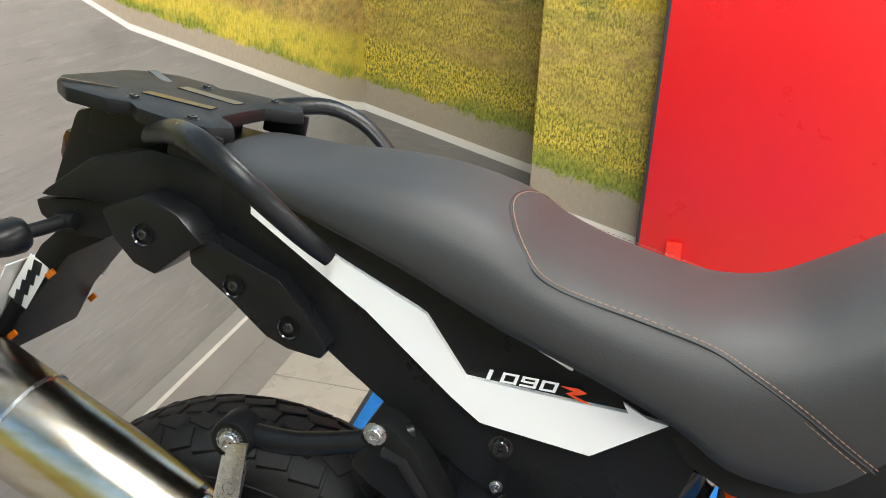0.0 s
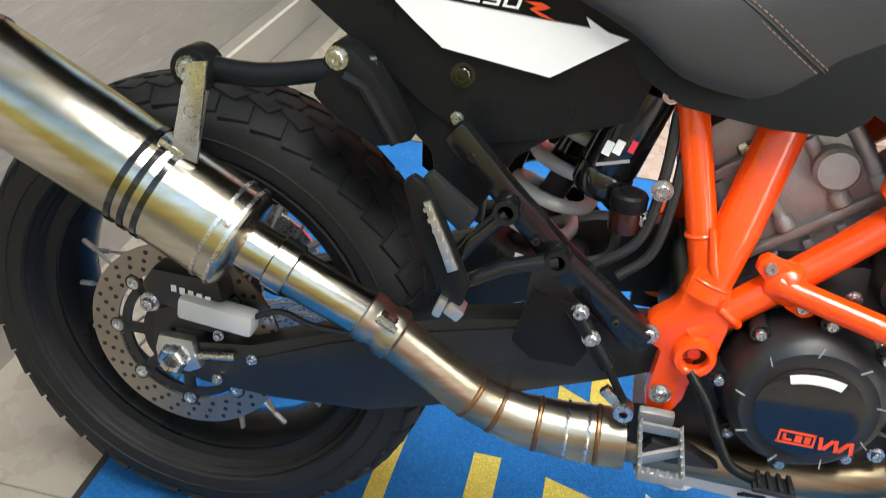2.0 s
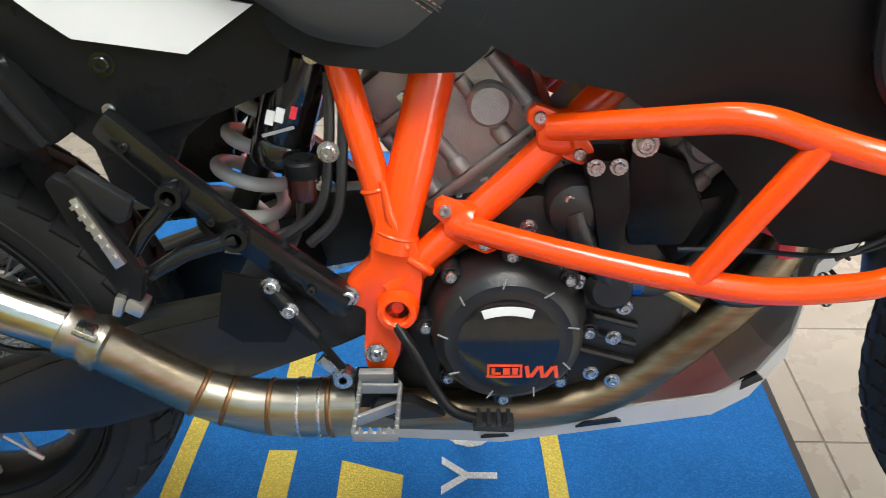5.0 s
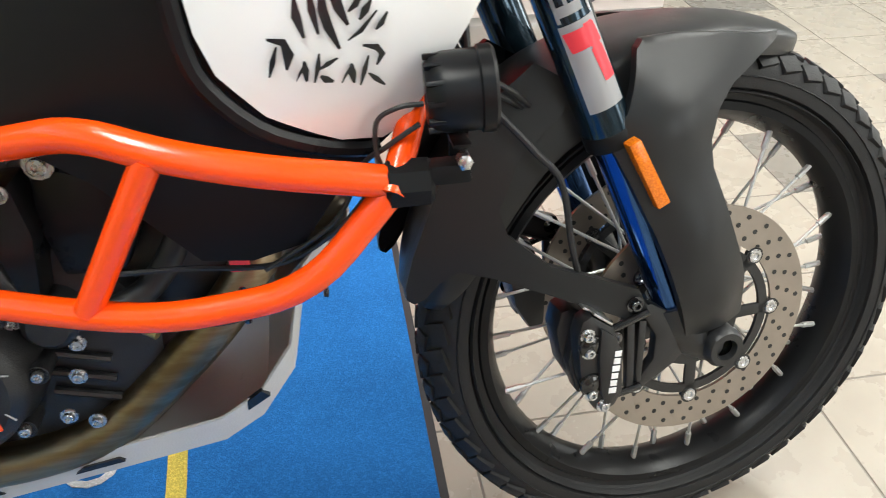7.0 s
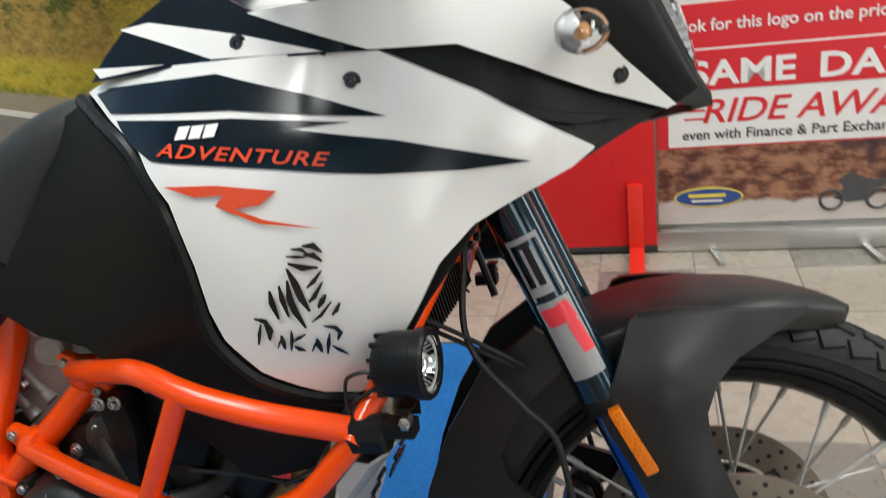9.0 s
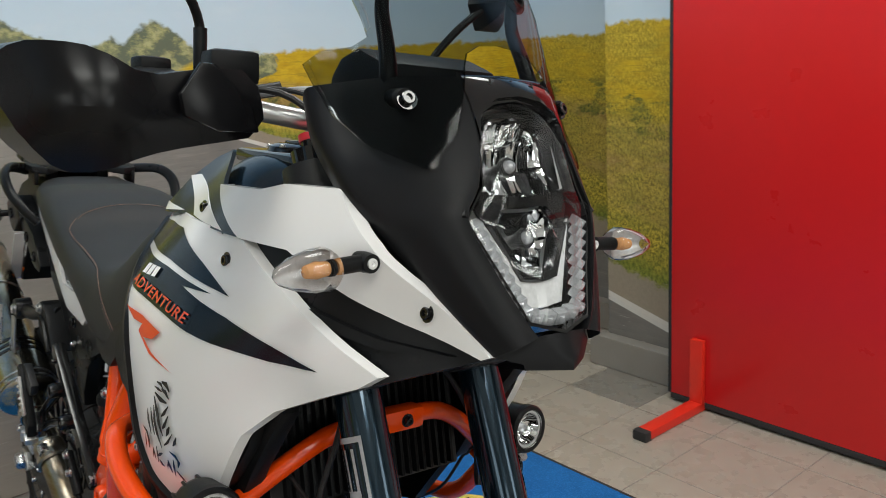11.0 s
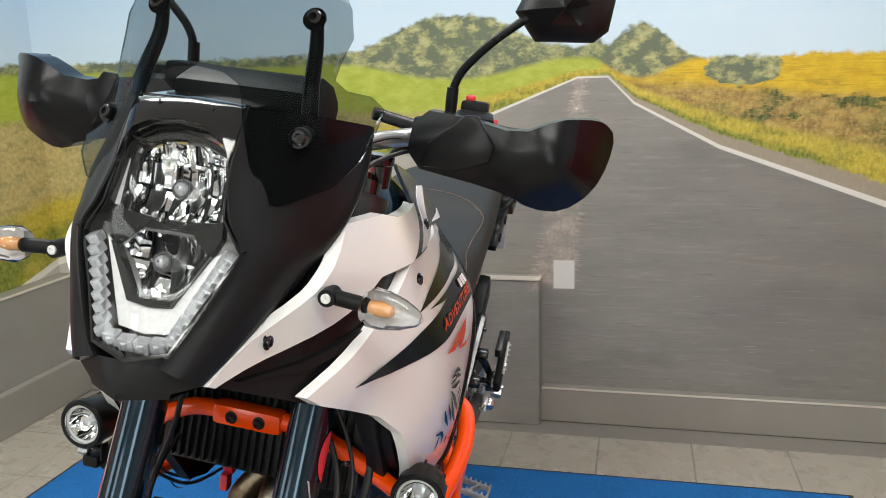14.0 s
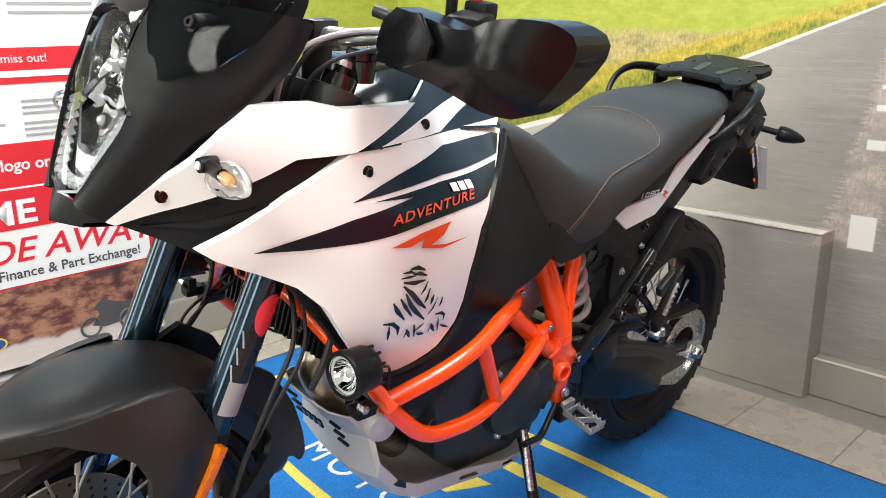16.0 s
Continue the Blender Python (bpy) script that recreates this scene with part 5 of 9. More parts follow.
bp("header_pipe", tube([(0.98, 0.0, 0.64), (1.07, 0.0, 0.628), (1.125, 0.0, 0.612), (1.15, 0.0, 0.58), (1.125, 0.01, 0.53), (1.06, 0.03, 0.45), (0.96, 0.02, 0.36)], 0.033, 20, smooth=5), PIPE, "brown heat-tinted header pipe")
bp("exhaust_shield", plate([(0.6, 0.372), (0.59, 0.355), (0.62, 0.345), (0.68, 0.35), (0.64, 0.37)], -0.19, -0.17, 0.004), BLACK_PAINT)

# ---- skid plate ----
SK = [(0.598, 0.27, -0.13), (0.745, 0.272, -0.142), (0.86, 0.293, -0.145), (1.0, 0.313, -0.14), (1.045, 0.335, -0.132), (1.086, 0.385, -0.12), (1.105, 0.47, -0.105)]


def skid_rows():
    rows = []
    for x, z, y in SK:
        low, up = (0.02, 0.02) if x < 0.8 else (0.02, 0.032)
        rows.append([(x, y, z + up), (x, y + 0.004, z), (x, y + 0.06, z - low), (x, 0, z - low - 0.008), (x, -y - 0.06, z - low), (x, -y - 0.004, z), (x, -y, z + up)])
    rows.append([(1.13, -0.1, 0.53), (1.15, -0.098, 0.525), (1.165, -0.06, 0.522), (1.167, 0, 0.52), (1.165, 0.06, 0.522), (1.15, 0.098, 0.525), (1.13, 0.1, 0.53)])
    return rows


bp("skid_plate", skinned(skid_rows(), 0.004), SKID, "grey aluminium skid plate with cut slots", sharp=22)
# solid black plates stand for the shade inside the skid plate's openings
for slot, y0 in (([(1.03, 0.348), (1.056, 0.364), (1.048, 0.372), (1.03, 0.36)], -0.1345), ([(0.835, 0.301), (0.89, 0.31), (0.884, 0.315), (0.845, 0.309)], -0.1465), ([(0.72, 0.281), (0.755, 0.284), (0.75, 0.288), (0.726, 0.286)], -0.1425)):
    both("skid_slot", lambda: plate(slot, y0, y0 + 0.008, 0.0), DECAL_BLACK, "black plate in place of a slot's shade")
for y in (-0.05, 0.05):
    for k in range(3):
        bp("skid_slot", block((0.004, 0.03, 0.006), (1.13 + 0.011 * k, y * 1.3, 0.452 + 0.022 * k), (0, -65, 0), bevel=0.001), DECAL_BLACK, "black plate in place of a slot's shade")
# black blocks set on the plate give the dark of cut-through marks
for k in range(4):
    bp("cut_mark", block((0.004, 0.011, 0.02), (1.152, -0.024 + 0.016 * k, 0.478), (0, 24, 0), bevel=0.001), DECAL_BLACK, "dark cut mark")

# ---- engine ----
bp("crankcase", joined(plate([(0.62, 0.53), (0.6, 0.43), (0.62, 0.34), (0.72, 0.3), (0.88, 0.31), (0.95, 0.37), (0.96, 0.48), (0.9, 0.56), (0.78, 0.6), (0.68, 0.58)], -0.125, 0.125, 0.015)), BLACK_PAINT, "black engine crankcase")


def cylinder(name, base, lean, label):
    m = pose(*base, 0, lean, 0)
    o = bp(name, moved(block((0.15, 0.17, 0.1), (0, 0, 0.04), bevel=0.012), m), CAST, label)
    bp("cylinder_head", moved(block((0.165, 0.185, 0.1), (0, 0, 0.14), bevel=0.014), m), CAST, "", o)
    bp("head_cover", moved(block((0.15, 0.18, 0.055), (0, 0, 0.212), bevel=0.016), m), CAST, "", o)
    # joint flanges
    for z, w in ((-0.008, 0.168), (0.088, 0.176), (0.188, 0.172)):
        bp("flange", moved(block((w, 0.196, 0.011), (0, 0, z), bevel=0.003), m), CAST, "", o)
    for k in range(4):
        bp("cylinder_rib", moved(block((0.01, 0.014, 0.07), (-0.055 + 0.037 * k, -0.088, 0.04), bevel=0.003), m), CAST, "", o)
    for sx in (-0.072, -0.03, 0.03, 0.072):
        bp("stud_boss", moved(joined(tube([(sx, -0.09, 0.096), (sx, -0.09, 0.18)], 0.0088, 12), turned([(0.012, -0.004), (0.012, 0.01), (0.009, 0.014)], 14, pose(sx, -0.09, 0.1))), m), CAST, "", o)
        bp("nut", moved(turned([(0.004, 0.012), (0.0075, 0.012), (0.0085, 0.01), (0.0085, -0.002)], 6, pose(sx, -0.088, 0.194)), m), STEEL, "", o)
    for sx in (-0.06, 0.0, 0.06):
        bp("stud_boss", moved(tube([(sx, -0.089, -0.03), (sx, -0.089, 0.012)], 0.0092, 12), m), CAST, "", o)
        bp("nut", moved(turned([(0.004, 0.014), (0.0075, 0.014), (0.0085, 0.012), (0.0085, -0.002)], 6, pose(sx, -0.089, 0.014)), m), STEEL, "", o)
    bp("head_boss", moved(turned([(0.001, 0.02), (0.02, 0.02), (0.024, 0.016), (0.024, 0.0)], 24, aim((0.04, -0.092, 0.14), (0, -1, 0)), cap=False), m), CAST, "", o)
    bp("bolt", moved(bolt((-0.045, -0.098, 0.14), (0, -1, 0), 0.008), m), STEEL, "", o)
    bp("bolt", moved(bolt((0.0, -0.094, 0.212), (0, -1, 0), 0.006), m), STEEL, "", o)
    return o


cylinder("front_cylinder", (0.84, 0.005, 0.57), 42, "black front cylinder")
cylinder("rear_cylinder", (0.782, 0.0, 0.558), -38, "bare cast rear cylinder with studs")
clutch = bp("clutch_cover", turned([(0.001, 0.012), (0.052, 0.012), (0.06, 0.008), (0.07, 0.009), (0.076, 0.004), (0.083, -0.004), (0.085, -0.02), (0.09, -0.03), (0.092, -0.06)], 56, aim((0.748, -0.182, 0.453), (0, -1, 0)), cap=False), BLACK_PAINT, "round black clutch cover")
bp("cover_disc", turned([(0.001, 0.0132), (0.05, 0.0132), (0.055, 0.0128)], 48, aim((0.748, -0.182, 0.453), (0, -1, 0)), cap=False), BLACK_GLOSS, "glossy centre disc", clutch)
for k in range(9):
    a = 2 * math.pi * k / 9 + 0.25
    bp("cover_tick", block((0.012, 0.0012, 0.0015), (0.748 + 0.072 * math.cos(a), -0.1915, 0.453 + 0.072 * math.sin(a)), (0, -math.degrees(a) + 20, 0), bevel=0), DECAL_GREY, "", clutch)
# a reflection on the domed cover, painted on as a fixed white arc
rows = [[(0.748 + r * math.cos(a), -0.1958, 0.412 + r * math.sin(a)) for a in np.linspace(1.26, 1.92, 11)] for r in (0.077, 0.088)]
bp("cover_highlight", skinned(rows, 0.0006), DECAL_WHITE, "white arc painted as a highlight", clutch)
for x0, z0, x1, z1 in ((0.726, 0.4245, 0.763, 0.427), (0.724, 0.41, 0.761, 0.4125), (0.725, 0.41, 0.7275, 0.427), (0.761, 0.41, 0.7635, 0.427), (0.73, 0.414, 0.7335, 0.4225), (0.73, 0.414, 0.74, 0.4165), (0.7425, 0.414, 0.75, 0.4225), (0.7525, 0.414, 0.759, 0.4225)):
    bp("cover_mark", block((x1 - x0, 0.0012, z1 - z0), ((x0 + x1) / 2, -0.196, (z0 + z1) / 2), bevel=0), DECAL_RED, "orange mark", clutch)
for k in range(5):
    bp("cover_mark", block((0.0042, 0.0012, 0.0155), (0.7695 + 0.0078 * k, -0.196, 0.4175), (0, 32 if k in (1, 3) else -8, 0), bevel=0), DECAL_RED, "orange mark", clutch)
for k in range(8):
    a = 2 * math.pi * k / 8 + 0.75
    p = (0.748 + 0.091 * math.cos(a), -0.164, 0.453 + 0.093 * math.sin(a))
    bp("cover_lug", turned([(0.011, -0.03), (0.011, 0.002)], 12, aim(p, (0, -1, 0))), BLACK_PAINT, "", clutch)
    bp("bolt", bolt((p[0], p[1] - 0.002, p[2]), r=0.0062), STEEL, "", clutch)
pump = bp("water_pump", joined(turned([(0.001, 0.014), (0.02, 0.014), (0.028, 0.006), (0.03, -0.03)], 24, aim((0.86, -0.15, 0.5), (0, -1, 0)), cap=False), turned([(0.001, 0.02), (0.015, 0.02), (0.03, 0.012), (0.034, 0.0), (0.034, -0.04)], 24, aim((0.82, -0.14, 0.59), (0, -1, 0)), cap=False), tube([(0.86, -0.15, 0.505), (0.83, -0.155, 0.55), (0.815, -0.15, 0.59)], 0.014, 12, smooth=4)), BLACK_PAINT, "black water pump housing")
bp("pump_cover", plate([(0.822, 0.652), (0.866, 0.654), (0.874, 0.6), (0.864, 0.525), (0.847, 0.525), (0.835, 0.59)], -0.165, -0.11, 0.01), BLACK_SATIN, "black moulded cover")
for p in ((0.833, -0.168, 0.645), (0.856, -0.168, 0.646), (0.769, -0.15, 0.571), (0.811, -0.152, 0.605), (0.825, -0.152, 0.506), (0.811, -0.15, 0.522), (0.879, -0.152, 0.473), (0.87, -0.15, 0.432), (0.848, -0.148, 0.382), (0.874, -0.146, 0.37)):
    bp("bolt", bolt(p, r=0.0062), STEEL)
for z in (0.385, 0.41, 0.435):
    bp("case_rib", tube([(0.835, -0.13, z + 0.02), (0.9, -0.128, z)], 0.005, 8), BLACK_PAINT)
bp("engine_cover", plate([(0.875, 0.66), (0.935, 0.64), (0.96, 0.58), (0.94, 0.54), (0.88, 0.54), (0.868, 0.6)], -0.135, -0.1, 0.008), BLACK_SATIN, "black side cover")
bp("bolt", bolt((0.887, -0.14, 0.66), r=0.0095), STEEL)
bp("oil_plug", tube([(0.925, -0.14, 0.49), (0.96, -0.155, 0.475)], 0.007, 10), surface("brass", (0.55, 0.4, 0.18), 0.3, metal=1.0), "brass hose fitting")
bp("coolant_hose", tube([(0.87, -0.15, 0.505), (0.91, -0.145, 0.5), (0.96, -0.13, 0.52), (1.0, -0.12, 0.58), (1.02, -0.1, 0.66)], 0.014, 12, smooth=5), SOFT_RUBBER, "black coolant hose")
bp("hose_clip", turned([(0.015, -0.006), (0.0155, 0.0), (0.015, 0.006)], 16, aim((0.888, -0.148, 0.503), (1, 0.1, 0)), cap=False), CHROME_BLUE, "blue steel hose clip")
bp("oil_tank", plate([(0.88, 0.5), (0.9, 0.45), (0.98, 0.45), (1.06, 0.5), (1.08, 0.56), (1.03, 0.6), (0.95, 0.58)], -0.1, 0.1, 0.02), BLACK_PAINT, "black oil tank and lower engine")
bp("red_connector", joined(block((0.03, 0.02, 0.035), (1.035, -0.14, 0.575), (0, 20, 0), bevel=0.004), block((0.02, 0.014, 0.03), (1.05, -0.14, 0.545), bevel=0.003)), DECAL_PINK, "red plug connector")
bp("chassis_hose", tube([(0.93, -0.15, 0.545), (1.0, -0.16, 0.548), (1.09, -0.18, 0.552), (1.15, -0.2, 0.59), (1.19, -0.22, 0.64)], 0.003, 6, smooth=6), SOFT_RUBBER, "thin black cable")
bp("brake_switch_hose", tube([(0.95, -0.13, 0.5), (1.0, -0.14, 0.475), (1.06, -0.13, 0.48), (1.08, -0.1, 0.53)], 0.007, 8, smooth=6), SOFT_RUBBER, "black hose")
# left side of the engine
bp("alternator_cover", turned([(0.001, 0.012), (0.06, 0.01), (0.075, 0.002), (0.08, -0.04)], 40, aim((0.76, 0.155, 0.45), (0, 1, 0)), cap=False), BLACK_PAINT, "round black engine cover")
bp("front_sprocket_cover", plate([(0.66, 0.52), (0.62, 0.45), (0.66, 0.39), (0.7, 0.42), (0.71, 0.5)], 0.12, 0.16, 0.01), BLACK_PAINT, "black sprocket cover")
for a in range(6):
    bp("bolt", bolt((0.76 + 0.084 * math.cos(a), 0.14, 0.45 + 0.084 * math.sin(a)), (0, 1, 0), 0.006), STEEL)
bp("starter", turned([(0.001, 0.11), (0.026, 0.105), (0.03, 0.09), (0.03, -0.04), (0.02, -0.06)], 24, aim((1.07, 0.02, 0.5), (0.2, 1, -0.05)), cap=False), SKID, "grey metal cylinder behind the skid plate")

# ---- radiator ----
rad = bp("radiator", block((0.035, 0.3, 0.185), (1.208, 0.0, 0.772), (0, -12, 0), bevel=0.004), BLACK_PAINT, "black radiator with fine fins")
for k in range(22):
    bp("radiator_fin", block((0.012, 0.004, 0.165), (1.23, -0.13 + 0.0125 * k, 0.772), (0, -12, 0), bevel=0), BLACK, "", rad)
both("radiator_duct", lambda: plate([(1.12, 0.88), (1.3, 0.88), (1.34, 0.85), (1.27, 0.76), (1.22, 0.68), (1.14, 0.66)], -0.19, -0.165, 0.006), BLACK, "black radiator side duct")
bp("radiator_hose", tube([(1.28, 0.16, 0.66), (1.26, 0.17, 0.72), (1.24, 0.16, 0.8), (1.25, 0.14, 0.86)], 0.006, 8, smooth=6), SOFT_RUBBER, "black hose")

# ---- suspension ----
S_TOP, S_BOT = Vector((0.518, 0.012, 0.75)), Vector((0.393, 0.012, 0.47))
s_dir = (S_BOT - S_TOP).normalized()
shock = bp("shock_absorber", tube([S_TOP, S_TOP + s_dir * 0.16], 0.03, 24), BLACK_GLOSS, "black rear shock absorber with a white coil spring")
bp("shock_shaft", tube([S_TOP + s_dir * 0.14, S_BOT], 0.017, 14), BLACK_PAINT, "", shock)
turns = 5.0
m_s = aim(S_TOP + s_dir * 0.05, s_dir)
bp("coil_spring", tube([m_s @ Vector((0.047 * math.cos(2 * math.pi * turns * k / 130), 0.047 * math.sin(2 * math.pi * turns * k / 130), 0.23 * k / 130)) for k in range(131)], 0.0088, 12), SPRING, "white coil spring", shock)
bp("spring_collar", turned([(0.018, 0.0), (0.05, 0.0), (0.05, 0.008), (0.018, 0.012)], 28, aim(S_TOP + s_dir * 0.272, s_dir), cap=False), BLACK_PAINT, "", shock)
R_TOP, R_BOT = Vector((0.53, -0.082, 0.75)), Vector((0.4905, -0.082, 0.62))
r_dir = (R_BOT - R_TOP).normalized()
pressure = bp("shock_reservoir", turned([(0.001, 0.0), (0.029, 0.0), (0.0325, 0.004), (0.0325, 0.1), (0.031, 0.103), (0.0325, 0.106), (0.0325, 0.128), (0.028, 0.135), (0.001, 0.135)], 32, aim(R_TOP, r_dir), cap=False), BLACK_GLOSS, "gloss black pressure reservoir with a small mark", shock)
for k, (mt, w, h) in enumerate(((DECAL_WHITE, 0.009, 0.016), (DECAL_WHITE, 0.009, 0.016), (DECAL_PINK, 0.014, 0.014))):
    bp("shock_mark", moved(block((w, 0.0014, h), bevel=0), Matrix.Translation((0.4955 + 0.011 * k, -0.1148 + (0.0016 if k != 1 else 0), 0.683 + 0.003 * k)) @ Matrix.Rotation(radians(17), 4, "Y")), mt, "", shock)
bp("shock_mark", moved(block((0.036, 0.0014, 0.0035), bevel=0), Matrix.Translation((0.503, -0.1144, 0.668)) @ Matrix.Rotation(radians(-15), 4, "Y")), DECAL_GREY, "", shock)
bp("shock_adjuster", turned([(0.004, 0.02), (0.009, 0.02), (0.011, 0.0)], 16, aim((0.548, -0.11, 0.752), (0, -1, 0)), cap=False), STEEL, "", shock)
pot = bp("fluid_reservoir", turned([(0.017, -0.022), (0.0185, -0.018), (0.0185, 0.006)], 20, aim((0.527, -0.12, 0.617), (0, 0, 1))), TANK_RED, "small brake fluid reservoir with a black cap")
bp("cap", joined(turned([(0.0195, 0.004), (0.0205, 0.006), (0.0205, 0.02), (0.018, 0.023)], 20, aim((0.527, -0.12, 0.617), (0, 0, 1))), turned([(0.012, 0.022), (0.012, 0.026), (0.009, 0.0265)], 8, aim((0.527, -0.12, 0.617), (0, 0, 1)))), BLACK, "black cap", pot)
bp("bolt", bolt((0.547, -0.125, 0.612), r=0.0065), STEEL, "", pot)
for pts in (((0.522, -0.12, 0.592), (0.515, -0.12, 0.56), (0.47, -0.13, 0.545)), ((0.56, -0.11, 0.73), (0.558, -0.125, 0.66), (0.545, -0.13, 0.59), (0.5, -0.13, 0.55), (0.47, -0.13, 0.54)), ((0.575, -0.11, 0.72), (0.572, -0.128, 0.65), (0.562, -0.132, 0.58), (0.53, -0.135, 0.545))):
    bp("hose", tube(pts, 0.006, 8, smooth=6), SOFT_RUBBER, "black rubber hose")
bp("bolt", bolt((0.558, -0.135, 0.652), r=0.008), STEEL)

# ---- rear frame rails and foot rests ----
both("subframe_rail", lambda: joined(plate([(0.585, 0.497), (0.57, 0.468), (0.548, 0.475), (0.455, 0.553), (0.385, 0.625), (0.325, 0.685), (0.345, 0.71), (0.405, 0.65), (0.475, 0.585)], -0.172, -0.146, 0.0105), tube([(0.34, -0.1, 0.7), (0.2, -0.09, 0.8), (-0.1, -0.08, 0.93)], 0.013, 12)), RAIL_BLACK, "black lower subframe rail")


def foot_hanger():
    ring = [(0.0075, -0.014), (0.0085, 0.008), (0.0135, 0.008), (0.015, 0.004), (0.015, -0.014)]
    return joined(tube([(0.402, -0.178, 0.618), (0.37, -0.19, 0.585), (0.35, -0.2, 0.555)], [0.0105, 0.008], 10), tube([(0.463, -0.18, 0.575), (0.41, -0.19, 0.562), (0.362, -0.2, 0.536)], [0.0105, 0.008], 10), turned(ring, 20, aim((0.403, -0.186, 0.624), (0, -1, 0)), cap=False), turned(ring, 20, aim((0.463, -0.184, 0.576), (0, -1, 0)), cap=False), plate([(0.36, 0.572), (0.338, 0.562), (0.34, 0.53), (0.358, 0.516), (0.376, 0.535)], -0.214, -0.192, 0.004))


both("passenger_hanger", foot_hanger, RAIL_BLACK, "black passenger foot rest hanger")
both("passenger_peg", lambda: joined(plate([(0.3, 0.655), (0.31, 0.664), (0.328, 0.652), (0.352, 0.605), (0.378, 0.55), (0.372, 0.525), (0.358, 0.523), (0.342, 0.55), (0.318, 0.6)], -0.23, -0.212, 0.005)), BLACK, "folded passenger foot rest")
both("peg_rail", lambda: joined(plate([(0.324, 0.64), (0.331, 0.643), (0.366, 0.572), (0.355, 0.566)], -0.2345, -0.229, 0.001), *[block((0.004, 0.004, 0.006), (0.3285 + 0.0055 * k, -0.236, 0.634 - 0.0108 * k), (0, 62, 0), bevel=0) for k in range(6)]), ALU, "serrated bare metal edge")
both("peg_face", lambda: plate([(0.318, 0.66), (0.327, 0.668), (0.378, 0.632), (0.37, 0.612), (0.36, 0.608), (0.333, 0.63)], -0.222, -0.206, 0.004), FENDER, "grey black face of the foot rest")
both("peg_hinge", lambda: joined(block((0.02, 0.026, 0.016), (0.365, -0.222, 0.52), (0, 30, 0), bevel=0.004), block((0.01, 0.03, 0.024), (0.35, -0.222, 0.524), (0, 20, 0), bevel=0.003)), ALU, "bare aluminium hinge")
for p in ((0.437, -0.171, 0.59), (0.535, -0.171, 0.508), (0.36, -0.171, 0.672)):
    for s in (-1, 1):
        bp("bolt", bolt((p[0], s * -p[1], p[2]), (0, s, 0), 0.005), BLACK_GLOSS)
# dark inner plates on the chain's side, one added to darken the gap
bp("inner_panel", plate([(0.22, 0.77), (0.33, 0.745), (0.41, 0.735), (0.4, 0.66), (0.4, 0.6), (0.38, 0.53), (0.29, 0.525), (0.25, 0.55), (0.247, 0.62), (0.23, 0.68)], 0.088, 0.104, 0.005), BLACK_SATIN, "black inner panel")
bp("chain_gap_plate", plate([(0.52, 0.47), (0.4, 0.44), (0.2, 0.38), (0.12, 0.34), (0.13, 0.25), (0.3, 0.285), (0.5, 0.36)], 0.128, 0.146, 0.006), BLACK_SATIN, "black plate added to darken the gap between the chain runs")
for p in ((0.3, 0.7), (0.36, 0.63), (0.31, 0.57)):
    bp("bolt", bolt((p[0], 0.105, p[1]), (0, 1, 0), 0.0065), STEEL)
both("heel_plate", lambda: plate([(0.48, 0.52), (0.44, 0.53), (0.425, 0.46), (0.45, 0.44), (0.5, 0.44), (0.52, 0.48)], -0.172, -0.166, 0.002), BLACK_SATIN, "black heel guard")
bp("brake_cylinder", joined(tube([(0.487, -0.185, 0.525), (0.535, -0.18, 0.455)], 0.0095, 12), tube([(0.535, -0.18, 0.455), (0.562, -0.175, 0.408)], 0.005, 8)), BLACK_SATIN, "rear brake master cylinder")
for p in ((0.495, -0.19, 0.522), (0.512, -0.19, 0.492)):
    bp("bolt", bolt(p, r=0.007), STEEL)
bp("pedal_joint", joined(turned([(0.005, 0.008), (0.011, 0.008), (0.012, 0.0), (0.012, -0.01)], 16, aim((0.563, -0.178, 0.398), (0, -1, 0)), cap=False), block((0.03, 0.01, 0.014), (0.548, -0.172, 0.41), (0, 40, 0), bevel=0.003)), STEEL, "steel pedal joint")
bp("brake_pedal", tube([(0.625, -0.168, 0.46), (0.645, -0.19, 0.44), (0.664, -0.2, 0.402), (0.685, -0.204, 0.368), (0.715, -0.206, 0.36)], 0.0062, 10, bend=0.02), BLACK_SATIN, "black brake pedal")
bp("pedal_pad", joined(block((0.046, 0.028, 0.007), (0.732, -0.21, 0.36), (0, 2, 0), bevel=0.002), *[block((0.005, 0.026, 0.006), (0.716 + 0.011 * k, -0.21, 0.366), (0, 2, 0), bevel=0.001) for k in range(4)]), BLACK_PAINT, "small ridged pedal tip")
bp("gear_lever", tube([(0.63, 0.165, 0.4), (0.7, 0.19, 0.36), (0.77, 0.2, 0.375)], 0.007, 10, bend=0.02), BLACK_SATIN, "black gear lever")


